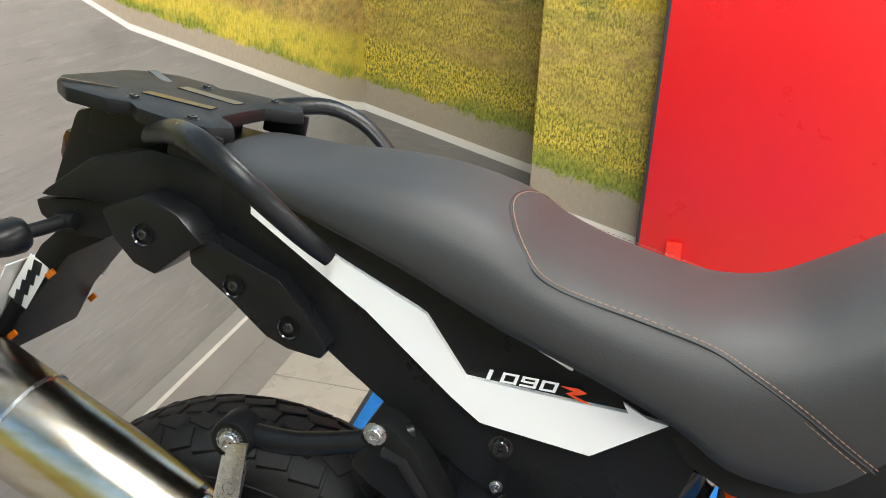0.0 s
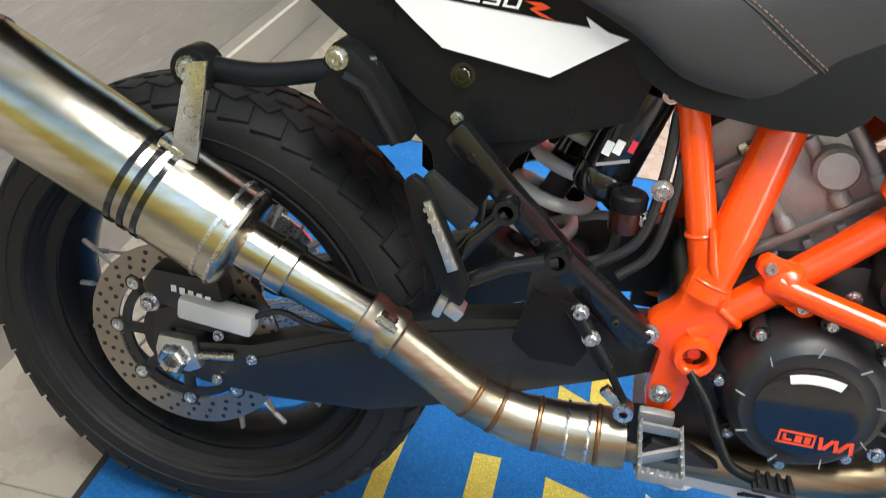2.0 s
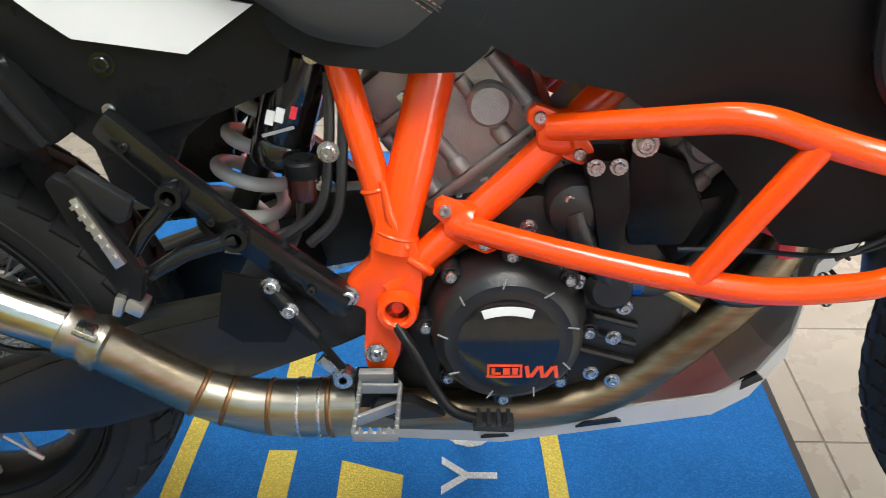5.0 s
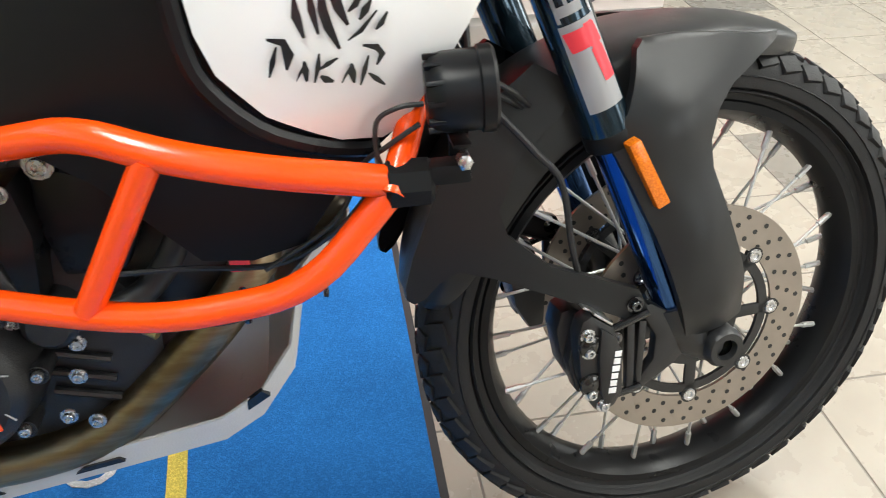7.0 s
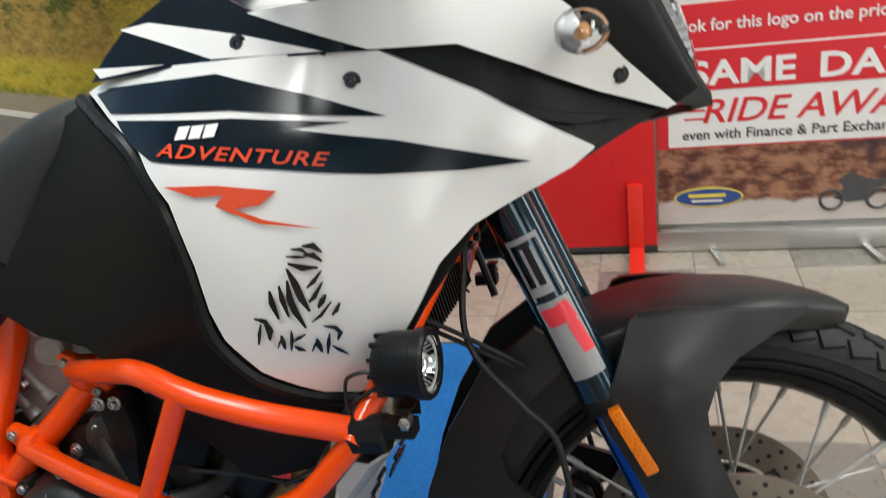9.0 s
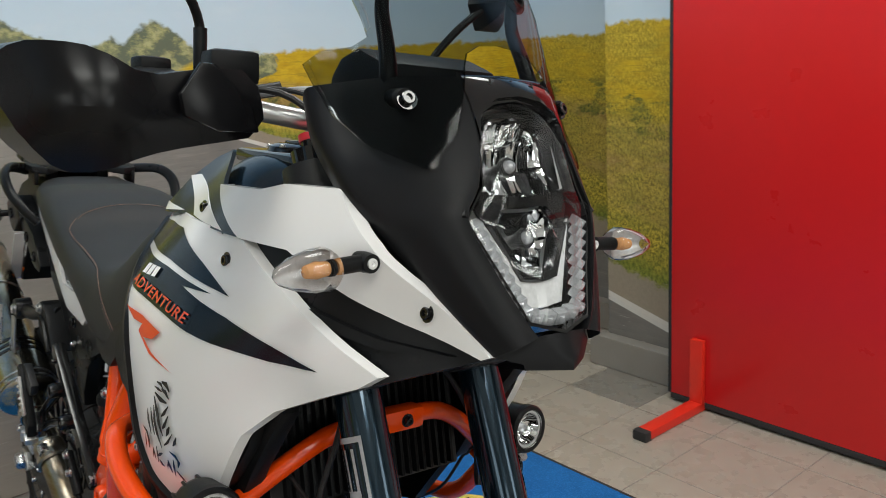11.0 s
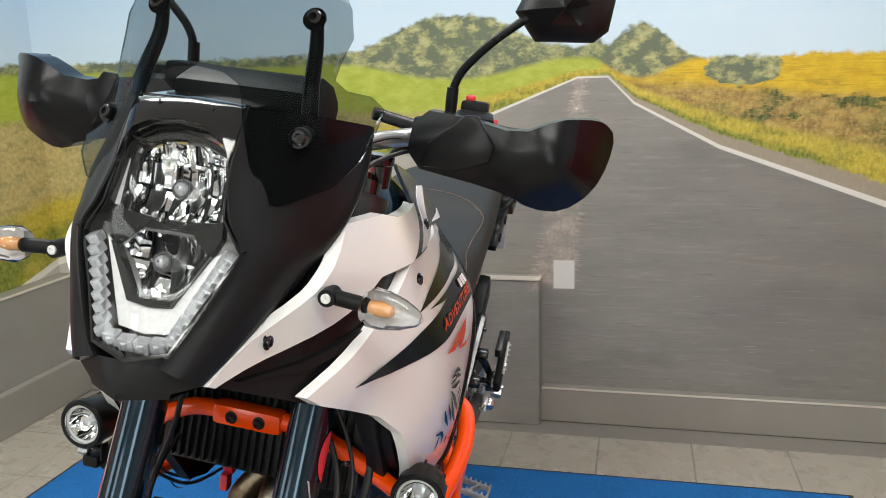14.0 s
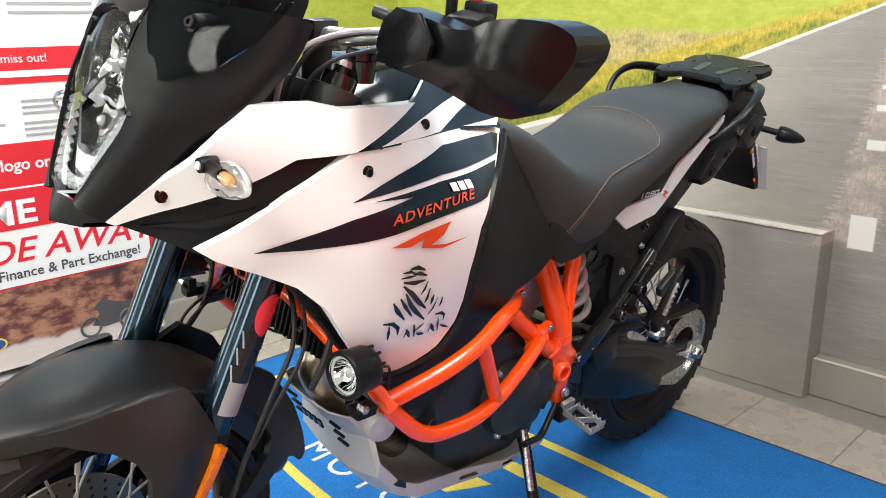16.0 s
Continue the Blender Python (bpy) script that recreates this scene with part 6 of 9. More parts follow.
def foot_peg():
    out = [block((0.04, 0.012, 0.03), (0.6, -0.172, 0.372), bevel=0.003)]
    for x in (0.583, 0.628):
        out.append(block((0.004, 0.075, 0.013), (x, -0.222, 0.375), bevel=0.001))
    out.append(block((0.048, 0.004, 0.013), (0.606, -0.26, 0.375), bevel=0.001))
    out.append(block((0.048, 0.004, 0.013), (0.606, -0.188, 0.375), bevel=0.001))
    out.append(block((0.05, 0.005, 0.014), (0.606, -0.224, 0.373), (0, 0, 28), bevel=0.001))
    for k in range(7):
        for x in (0.583, 0.628):
            out.append(moved(block((0.005, 0.006, 0.008), (0, 0, 0.004), bevel=0, taper=0.2), pose(x, -0.19 - 0.0115 * k, 0.381)))
    for k in range(4):
        out.append(moved(block((0.006, 0.005, 0.008), (0, 0, 0.004), bevel=0, taper=0.2), pose(0.591 + 0.01 * k, -0.26, 0.381)))
    return moved(joined(*out), Matrix.Translation((0.6, -0.192, 0.388)) @ pose(0, 0, 0, 8, 0, 0) @ Matrix.Translation((-0.6, 0.19, -0.372)))


both("foot_peg", foot_peg, CAST, "serrated bare metal foot peg")
both("peg_mount", lambda: block((0.05, 0.03, 0.04), (0.598, -0.165, 0.375), bevel=0.006), BLACK_SATIN, "black peg mount")

# ---- side stand ----
bp("side_stand", joined(tube([(0.69, 0.12, 0.36), (0.7, 0.16, 0.3), (0.72, 0.25, 0.12), (0.735, 0.305, 0.052)], 0.013, 12), block((0.06, 0.05, 0.012), (0.738, 0.31, 0.052), (8, 0, 0), bevel=0.003)), BLACK_SATIN, "black side stand, folded down")
bp("stand_spring", tube([(0.71, 0.15, 0.36), (0.72, 0.2, 0.24)], 0.007, 8), STEEL, "steel stand spring")
bp("stand_mount", plate([(0.66, 0.4), (0.73, 0.4), (0.74, 0.33), (0.67, 0.33)], 0.1, 0.14, 0.008), BLACK_PAINT, "black stand mount")


# ---- bodywork: sheets of (x, z) that give the right side's y ----
LOW = Sheet([(1.0, 1.03, -0.165), (0.884, 1.018, -0.134), (0.959, 0.992, -0.188), (1.04, 0.95, -0.24), (1.057, 0.98, -0.222), (1.07, 0.9, -0.252), (1.105, 0.92, -0.25), (1.214, 0.94, -0.24), (1.224, 0.908, -0.248), (1.19, 0.873, -0.256), (1.252, 1.032, -0.198), (1.234, 1.005, -0.204), (1.453, 0.911, -0.15), (1.395, 0.905, -0.182), (1.37, 0.873, -0.182), (1.3, 0.82, -0.222), (1.213, 0.765, -0.245), (1.18, 0.73, -0.24), (1.185, 0.684, -0.217), (1.123, 0.704, -0.24), (1.057, 0.8, -0.25), (1.13, 0.78, -0.257), (1.021, 0.74, -0.238), (1.03, 0.85, -0.25)])
TOP = Sheet([(0.85, 1.026, -0.105), (0.889, 1.034, -0.138), (1.0, 1.05, -0.152), (1.107, 1.053, -0.173), (1.112, 1.083, -0.152), (1.25, 1.036, -0.196), (1.338, 1.03, -0.18), (1.391, 1.096, -0.15), (1.25, 1.09, -0.168), (1.449, 1.033, -0.152), (1.484, 0.981, -0.106), (1.538, 0.943, -0.071), (0.97, 1.1, -0.11), (1.04, 1.12, -0.105)])
SIDE = Sheet([(0.713, 0.784, -0.165), (0.777, 0.74, -0.175), (0.85, 0.727, -0.185), (0.949, 0.656, -0.195), (1.023, 0.567, -0.185), (1.12, 0.576, -0.19), (1.17, 0.647, -0.2), (0.84, 0.93, -0.14), (0.78, 0.82, -0.16), (1.1, 0.8, -0.225), (1.0, 0.85, -0.22), (1.2, 0.75, -0.22), (0.858, 1.009, -0.115), (0.95, 0.95, -0.18), (1.1, 0.95, -0.22)])
INNER = Sheet([(1.25, 1.03, -0.186), (1.34, 1.03, -0.174), (1.4, 1.0, -0.15), (1.46, 0.967, -0.107), (1.53, 0.94, -0.062), (1.49, 0.925, -0.092), (1.444, 0.905, -0.138), (1.39, 0.945, -0.162), (1.34, 0.98, -0.182)])

WHITE_LOW = [(0.892, 1.02), (0.933, 1.034), (1.013, 1.039), (1.146, 1.038), (1.262, 1.031), (1.352, 0.984), (1.457, 0.914), (1.436, 0.899), (1.392, 0.88), (1.339, 0.855), (1.304, 0.822), (1.276, 0.775), (1.24, 0.722), (1.215, 0.69), (1.2, 0.682), (1.165, 0.687), (1.146, 0.697), (1.106, 0.72), (1.073, 0.757), (1.062, 0.79), (1.057, 0.84), (1.04, 0.905), (0.996, 0.963), (0.94, 0.993)]
STRIPE_A = [(0.911, 1.017), (0.935, 1.023), (1.086, 1.026), (1.188, 0.998), (1.269, 0.97), (1.214, 0.976), (1.108, 0.99), (0.946, 0.996)]
STRIPE_B = [(0.959, 0.989), (1.113, 0.982), (1.235, 0.968), (1.171, 0.968), (1.274, 0.948), (1.399, 0.911), (1.337, 0.911), (1.261, 0.918), (1.158, 0.932), (1.021, 0.948), (0.984, 0.967)]
R_MARK = [(1.038, 0.923), (1.097, 0.921), (1.162, 0.912), (1.143, 0.9), (1.115, 0.897), (1.147, 0.885), (1.204, 0.873), (1.14, 0.882), (1.094, 0.901), (1.104, 0.911), (1.072, 0.911)]
TANK_SIDE = [(0.91, 1.03), (0.923, 1.054), (0.944, 1.084), (0.99, 1.113), (1.033, 1.125), (1.108, 1.088), (1.254, 1.033), (1.143, 1.035), (1.023, 1.037)]
WHITE_TOP = [(1.112, 1.083), (1.255, 1.087), (1.298, 1.096), (1.391, 1.097), (1.448, 1.047), (1.489, 0.997), (1.539, 0.943), (1.53, 0.939), (1.463, 0.967), (1.396, 1.002), (1.337, 1.029), (1.254, 1.033)]
RECESS = [(1.2, 1.035), (1.337, 1.033), (1.396, 1.006), (1.463, 0.971), (1.535, 0.941), (1.49, 0.922), (1.44, 0.9), (1.391, 0.93), (1.32, 0.97)]
DARK_SIDE = [(0.884, 1.016), (0.835, 0.995), (0.8, 0.968), (0.795, 0.907), (0.745, 0.838), (0.713, 0.784), (0.727, 0.768), (0.777, 0.74), (0.85, 0.727), (0.949, 0.656), (1.023, 0.567), (1.07, 0.562), (1.12, 0.576), (1.17, 0.647), (1.215, 0.69), (1.2, 0.75), (1.15, 0.85), (1.05, 0.98), (0.95, 1.01)]


def on_sides(name, outline, sheet, material, label="", lift=0.0, thick=0.004, step=0.03, parents=(None, None)):
    out = []
    for k, par in enumerate(parents):
        b = panel(outline, sheet, thick, lift, step)
        out.append(bp(name, b if k == 0 else mirrored(b), material, label, par, sharp=50))
    return out


# the black trim under the seat, over the heads of the frame tubes
on_sides("seat_trim", [(0.5, 0.79), (0.517, 0.767), (0.56, 0.747), (0.64, 0.741), (0.7, 0.744), (0.722, 0.762), (0.745, 0.8), (0.73, 0.83), (0.6, 0.83), (0.52, 0.82)], SIDE, BLACK, "black trim under the seat", 0.0, 0.02, 0.03)


# the tank under the panels: sections along x
def tank_rows():
    rows = []
    for x, top, w, low in ((0.83, 1.0, 0.07, 0.9), (0.86, 1.022, 0.085, 0.86), (0.9, 1.052, 0.1, 0.82), (0.94, 1.085, 0.112, 0.8), (0.98, 1.107, 0.12, 0.79), (1.03, 1.122, 0.13, 0.79), (1.09, 1.12, 0.138, 0.79), (1.15, 1.105, 0.145, 0.8), (1.21, 1.08, 0.145, 0.82), (1.26, 1.06, 0.13, 0.85)):
        side = [(w * 1.0, low), (w * 1.12, low + 0.1), (w * 1.05, top - 0.075), (w * 0.9, top - 0.035), (w * 0.6, top - 0.008), (0.03, top)]
        rows.append([(x, -a, z) for a, z in side] + [(x, a, z) for a, z in reversed(side)])
    return rows


tank = bp("fuel_tank", skinned(smooth_rows(tank_rows(), 2), 0.0), NAVY, "dark blue fuel tank with white stripes", sharp=60)
on_sides("tank_panel", TANK_SIDE, TOP, NAVY, "dark blue side of the tank", 0.002, 0.006, 0.02, (tank, tank))
on_sides("tank_stripe", [(0.938, 1.084), (0.976, 1.088), (1.112, 1.061), (1.207, 1.036), (1.074, 1.041)], TOP, WHITE, "white stripe", 0.0032, 0.001, 0.02, (tank, tank))
on_sides("tank_stripe", [(0.91, 1.045), (1.011, 1.041), (0.924, 1.034)], TOP, WHITE, "white stripe", 0.0032, 0.001, 0.02, (tank, tank))
cap = bp("filler_cap", joined(block((0.17, 0.13, 0.02), (1.045, 0, 1.114), (0, 2, 0), bevel=0.008), turned([(0.001, 0.02), (0.03, 0.02), (0.041, 0.016), (0.046, 0.004), (0.046, 0.0)], 32, pose(1.03, 0, 1.115, 0, 3, 0), cap=False), block((0.05, 0.014, 0.008), (1.03, 0, 1.136), bevel=0.003)), BLACK_GLOSS, "gloss black tank filler", tank)
for k in range(6):
    a = k * math.pi / 3
    bp("bolt", bolt((1.03 + 0.039 * math.cos(a), 0.039 * math.sin(a), 1.131), (0, 0, 1), 0.0035, 0.003), STEEL, "", cap)
bp("tank_cover", block((0.12, 0.12, 0.012), (1.16, 0, 1.103), (0, 14, 0), bevel=0.005), BLACK, "black cover before the filler", tank)

# black side panels, then the white ones above them
dark = on_sides("side_panel", DARK_SIDE, SIDE, BLACK, "black moulded side panel", 0.0, 0.02, 0.03)
RIM = [(0.884, 1.018), (0.94, 0.99), (0.994, 0.96), (1.037, 0.903), (1.054, 0.84), (1.059, 0.79), (1.07, 0.755), (1.104, 0.717), (1.146, 0.693), (1.185, 0.68), (1.205, 0.68)]
for k in range(2):
    b = tube([(x - 0.008, LOW(x, z) + 0.004, z - 0.006) for x, z in RIM], 0.0085, 8, smooth=3)
    bp("panel_rim", b if k == 0 else mirrored(b), BLACK_SATIN, "dark rim along the white panel", dark[k])
white = on_sides("lower_fairing", WHITE_LOW, LOW, WHITE, "white side fairing with dark blue stripes", 0.0, 0.014, 0.02)
on_sides("fairing_stripe", STRIPE_A, LOW, NAVY, "dark blue stripe", 0.0016, 0.0, 0.02, white)
on_sides("fairing_stripe", STRIPE_B, LOW, NAVY, "dark blue stripe", 0.0016, 0.0, 0.02, white)
for k, mark in ((0, R_MARK), (1, [(1.224 - (x - 1.038) * 0.93, z - 0.015 + (x - 1.038) * 0.253) for x, z in R_MARK])):
    b = panel(mark, LOW, 0.0, 0.0035, 0.015)
    bp("fairing_letter", b if k == 0 else mirrored(b), DECAL_RED, "orange red angular mark", white[k])
for sh in [[(x, 0.9665), (x + 0.013, 0.967), (x + 0.017, 0.979), (x + 0.003, 0.9785)] for x in (1.05, 1.066, 1.082)]:
    on_sides("fairing_mark", sh, LOW, DECAL_WHITE, "white maker's mark as a plain shape", 0.004, 0.0, 0.02, white)
# letters run with the panel on each side
word = letters("ADVENTURE", 0.0178, pose(1.03, 0, 0.953, 90, 0, 0), 0.0, 0.3, 1.12, squeeze=1.64, bold=0.0003)
for v in word.verts:
    v.co.z -= 0.12 * (v.co.x - 1.03)
    v.co.y = LOW(v.co.x, v.co.z) - 0.0035
bp("lettering", word, DECAL_RED, "orange capital letters", white[0])
word = letters("ADVENTURE", 0.0178, pose(1.216, 0, 0.937, 90, 0, 180), 0.0, 0.3, 1.12, squeeze=1.46, bold=0.0003)
for v in word.verts:
    v.co.z += 0.1 * (1.216 - v.co.x)
    v.co.y = -LOW(v.co.x, v.co.z) + 0.0035
bp("lettering", word, DECAL_RED, "orange capital letters", white[1])


# the rally mark: dark brush strokes
def stroke(points, width):
    p = [Vector((x, z)) for x, z in points]
    left, right = [], []
    for i, q in enumerate(p):
        d = (p[min(i + 1, len(p) - 1)] - p[max(i - 1, 0)]).normalized()
        s = Vector((-d.y, d.x)) * width * (0.55 if 0 < i < len(p) - 1 else 0.18)
        left.append(tuple(q + s))
        right.append(tuple(q - s))
    return left + right[::-1]


FIGURE = [([(1.181, 0.8575), (1.192, 0.857), (1.2, 0.85)], 0.0065), ([(1.169, 0.855), (1.18, 0.854), (1.185, 0.85)], 0.0042), ([(1.181, 0.849), (1.191, 0.8475), (1.199, 0.841)], 0.0058), ([(1.163, 0.848), (1.174, 0.847), (1.184, 0.846)], 0.0036), ([(1.164, 0.841), (1.178, 0.836), (1.194, 0.835)], 0.0065),
          ([(1.162, 0.836), (1.168, 0.821), (1.172, 0.804), (1.178, 0.79)], 0.0072), ([(1.1605, 0.824), (1.16, 0.803), (1.163, 0.79), (1.17, 0.772)], 0.0068), ([(1.151, 0.819), (1.152, 0.804), (1.155, 0.785)], 0.0058), ([(1.14, 0.814), (1.14, 0.8), (1.144, 0.783)], 0.0068)]
FIGURE += [([(1.179, 0.815), (1.187, 0.821), (1.197, 0.832)], 0.0045), ([(1.179, 0.8), (1.185, 0.805), (1.196, 0.82)], 0.0048), ([(1.187, 0.793), (1.192, 0.8), (1.197, 0.807)], 0.0058), ([(1.177, 0.778), (1.188, 0.785), (1.201, 0.799)], 0.0035), ([(1.199, 0.784), (1.204, 0.789), (1.209, 0.797)], 0.0045)]
# a row of brush marks below the figure
ROW = [([(1.1225, 0.778), (1.118, 0.766), (1.114, 0.754)], 0.0042), ([(1.116, 0.784), (1.128, 0.781), (1.132, 0.771), (1.128, 0.759)], 0.0058), ([(1.142, 0.765), (1.142, 0.757), (1.142, 0.748)], 0.0056), ([(1.134, 0.749), (1.138, 0.756), (1.142, 0.763)], 0.0022), ([(1.154, 0.77), (1.152, 0.759), (1.148, 0.746)], 0.004), ([(1.152, 0.7565), (1.16, 0.761), (1.168, 0.765)], 0.0038), ([(1.153, 0.7515), (1.157, 0.748), (1.163, 0.7455)], 0.0058)]
ROW += [([(1.178, 0.759), (1.178, 0.751), (1.179, 0.742)], 0.0062), ([(1.169, 0.743), (1.173, 0.75), (1.177, 0.757)], 0.0022), ([(1.192, 0.764), (1.188, 0.752), (1.184, 0.739)], 0.004), ([(1.188, 0.773), (1.199, 0.77), (1.203, 0.764), (1.198, 0.755)], 0.005), ([(1.191, 0.749), (1.197, 0.743), (1.204, 0.736)], 0.0045)]
STROKES = FIGURE + ROW
for pts, w in STROKES:
    flip = []
    for x, z in pts:
        rise = z - 0.765
        flip.append((1.163 - 1.2 * (x - 1.16 - 0.245 * rise) + 0.27 * rise, z + 0.012 + 0.11 * (x - 1.16)))
    for k, q in ((0, pts), (1, flip)):
        b = panel(stroke(q, w), LOW, 0.0, 0.003, 0.05)
        bp("brush_stroke", b if k == 0 else mirrored(b), DECAL_BLACK, "", white[k])

upper = on_sides("upper_fairing", WHITE_TOP, TOP, WHITE, "white upper fairing", 0.004, 0.016, 0.02)
on_sides("fairing_recess", RECESS, INNER, BLACK_SATIN, "black recessed air duct", 0.0, 0.03, 0.02)
on_sides("duct_fin", [(1.3, 0.99), (1.36, 0.975), (1.44, 0.948), (1.5, 0.937), (1.44, 0.938), (1.36, 0.962)], INNER, BLACK, "", 0.008, 0.01, 0.02)
for s in (-1, 1):
    for (x, z), sheet, lift in (((1.107, 1.053), TOP, 0.003), ((1.234, 1.005), LOW, 0.001), ((1.484, 0.981), TOP, 0.005)):
        bp("fairing_screw", bolt((x, s * -(sheet(x, z) - lift), z), (0, s, 0.1), 0.0065, 0.004), BLACK_GLOSS, "black screw")
# inner shells of the fairing, dark behind the white
both("inner_fairing", lambda: plate([(1.2, 1.03), (1.36, 1.08), (1.42, 1.0), (1.43, 0.92), (1.37, 0.885), (1.3, 0.86), (1.26, 0.9)], -0.128, -0.112, 0.004), BLACK, "black inner fairing")
both("radiator_shroud", lambda: plate([(1.16, 0.9), (1.32, 0.87), (1.29, 0.8), (1.24, 0.74), (1.19, 0.7), (1.12, 0.72), (1.12, 0.85)], -0.205, -0.17, 0.006), BLACK, "black shroud beside the radiator")

# ---- nose and headlight ----
NOSE = [((1.315, 0.15, 1.2), (1.462, 0.0618, 1.2135)), ((1.345, 0.157, 1.155), (1.483, 0.0615, 1.18)), ((1.39, 0.158, 1.112), (1.499, 0.0625, 1.145)), ((1.418, 0.147, 1.075), (1.512, 0.074, 1.106)), ((1.436, 0.135, 1.055), (1.5155, 0.0885, 1.076)), ((1.47, 0.115, 1.018), (1.537, 0.07, 1.026)), ((1.51, 0.09, 0.974), (1.557, 0.047, 0.981)), ((1.538, 0.07, 0.943), (1.563, 0.034, 0.963))]


def lamp_at(u, v, w):
    """A point of the headlight: across, up its slope, out of it."""
    return Vector((1.562 - 0.331 * v + 0.944 * w, u, 0.966 + 0.944 * v + 0.331 * w))


def nose_side():
    rows = []
    for o, i in NOSE:
        o, i = Vector(o), Vector(i)
        span = [o.lerp(i, f) + Vector((0.013, 0.007, 0.004)) * math.sin(math.pi * f) for f in (0.0, 0.2, 0.45, 0.7, 0.9, 1.0)]
        rows.append([(p.x, -p.y, p.z) for p in [o + Vector((-0.03, -0.012, -0.01))] + span + [i + Vector((-0.025, 0, -0.01))]])
    return skinned(smooth_rows(rows, 3))


chin = skinned([[(1.538, -0.07, 0.943), (1.562, -0.034, 0.964), (1.567, 0, 0.966), (1.562, 0.034, 0.964), (1.538, 0.07, 0.943)], [(1.556, -0.045, 0.936), (1.572, -0.018, 0.944), (1.58, 0, 0.943), (1.572, 0.018, 0.944), (1.556, 0.045, 0.936)], [(1.556, -0.043, 0.93), (1.572, -0.016, 0.93), (1.581, 0, 0.93), (1.572, 0.016, 0.93), (1.556, 0.043, 0.93)], [(1.5, -0.05, 0.925), (1.5, -0.02, 0.918), (1.5, 0, 0.918), (1.5, 0.02, 0.918), (1.5, 0.05, 0.925)]])
def brow_panel():
    """The gloss panel between the lamp's arch and the straight upper edge."""
    low = [(0.061, 0.196, -0.002), (0.058, 0.215, -0.002), (0.05, 0.23, -0.001), (0.03, 0.24, 0.0), (0.0, 0.2435, 0.001)]
    low = [(-u, v, w) for u, v, w in low] + [(u, v, w) for u, v, w in reversed(low[:-1])]
    first = [lamp_at(u, v, w + 0.004) for u, v, w in low]
    last = [Vector((1.4655 - abs(u) * 0.06, u * (1.03 if abs(u) > 0.04 else 1.0), 1.2175 - abs(u) * 0.05)) for u, v, w in low]
    rows = [[tuple(p + Vector((-0.012, 0, -0.004))) for p in first], [tuple(p) for p in first]]
    rows += [[tuple(p.lerp(q, f) + Vector((0.0025, 0, 0.001)) * math.sin(math.pi * f)) for p, q in zip(first, last)] for f in (0.3, 0.65, 0.94)]
    rows += [[tuple(q + d) for q in last] for d in (Vector((-0.003, 0, 0.001)), Vector((-0.022, 0, 0.001)), Vector((-0.07, 0, 0.004)))]
    return skinned(rows)


nose = bp("headlight_fairing", joined(nose_side(), mirrored(nose_side()), chin), NOSE_BLACK, "black moulded headlight fairing with a pointed beak", sharp=45)
bp("brow_panel", brow_panel(), BLACK_GLOSS, "gloss black panel above the lamp", nose, 40)
for k in range(3):
    bp("brow_groove", tube([(1.4815, -0.03 + 0.03 * k, 1.1975 if k == 1 else 1.192), (1.4722, -0.03 + 0.03 * k, 1.2135)], 0.0011, 6), DECAL_BLACK, "", nose)
both("nose_rib", lambda: tube([(1.459, -0.062, 1.217), (1.484, -0.062, 1.168), (1.496, -0.068, 1.108), (1.514, -0.093, 1.078)], 0.0028, 8), BLACK_SATIN, parent=nose)


OUTLINE = [(0.0, 0.0, 0.002), (0.041, 0.013, -0.003), (0.063, 0.066, -0.01), (0.087, 0.119, -0.015), (0.066, 0.15, -0.006), (0.06, 0.2, -0.006), (0.056, 0.222, -0.008), (0.03, 0.236, -0.006), (0.0, 0.24, -0.004)]
FULL = OUTLINE + [(-u, v, w) for u, v, w in reversed(OUTLINE[1:-1])]


def lamp_sheet(scale, out, dome=0.0):
    c = [lamp_at(u * scale, 0.12 + (v - 0.12) * scale, w + out) for u, v, w in FULL]
    return c


lamp = bp("headlight", skinned([lamp_sheet(1.03, 0.004), lamp_sheet(1.0, 0.004), lamp_sheet(0.985, -0.004), lamp_sheet(0.98, -0.04)], close=True), BLACK_GLOSS, "tall clear headlight with two stacked reflectors and light strips")


def lamp_plate(points, w, material, name, label="", depth=0.003):
    bm = bmesh.new()
    a = [bm.verts.new(lamp_at(u, v, w)) for u, v in points]
    b = [bm.verts.new(lamp_at(u, v, w - depth)) for u, v in points]
    bm.faces.new(a)
    for i in range(len(a)):
        bm.faces.new((a[i], a[(i + 1) % len(a)], b[(i + 1) % len(a)], b[i]))
    return bp(name, bm, material, label, lamp, sharp=20)


lamp_plate([(u * 0.99, 0.12 + (v - 0.12) * 0.99) for u, v, w in FULL], -0.072, PALE, "lamp_back", "silver lamp shell")


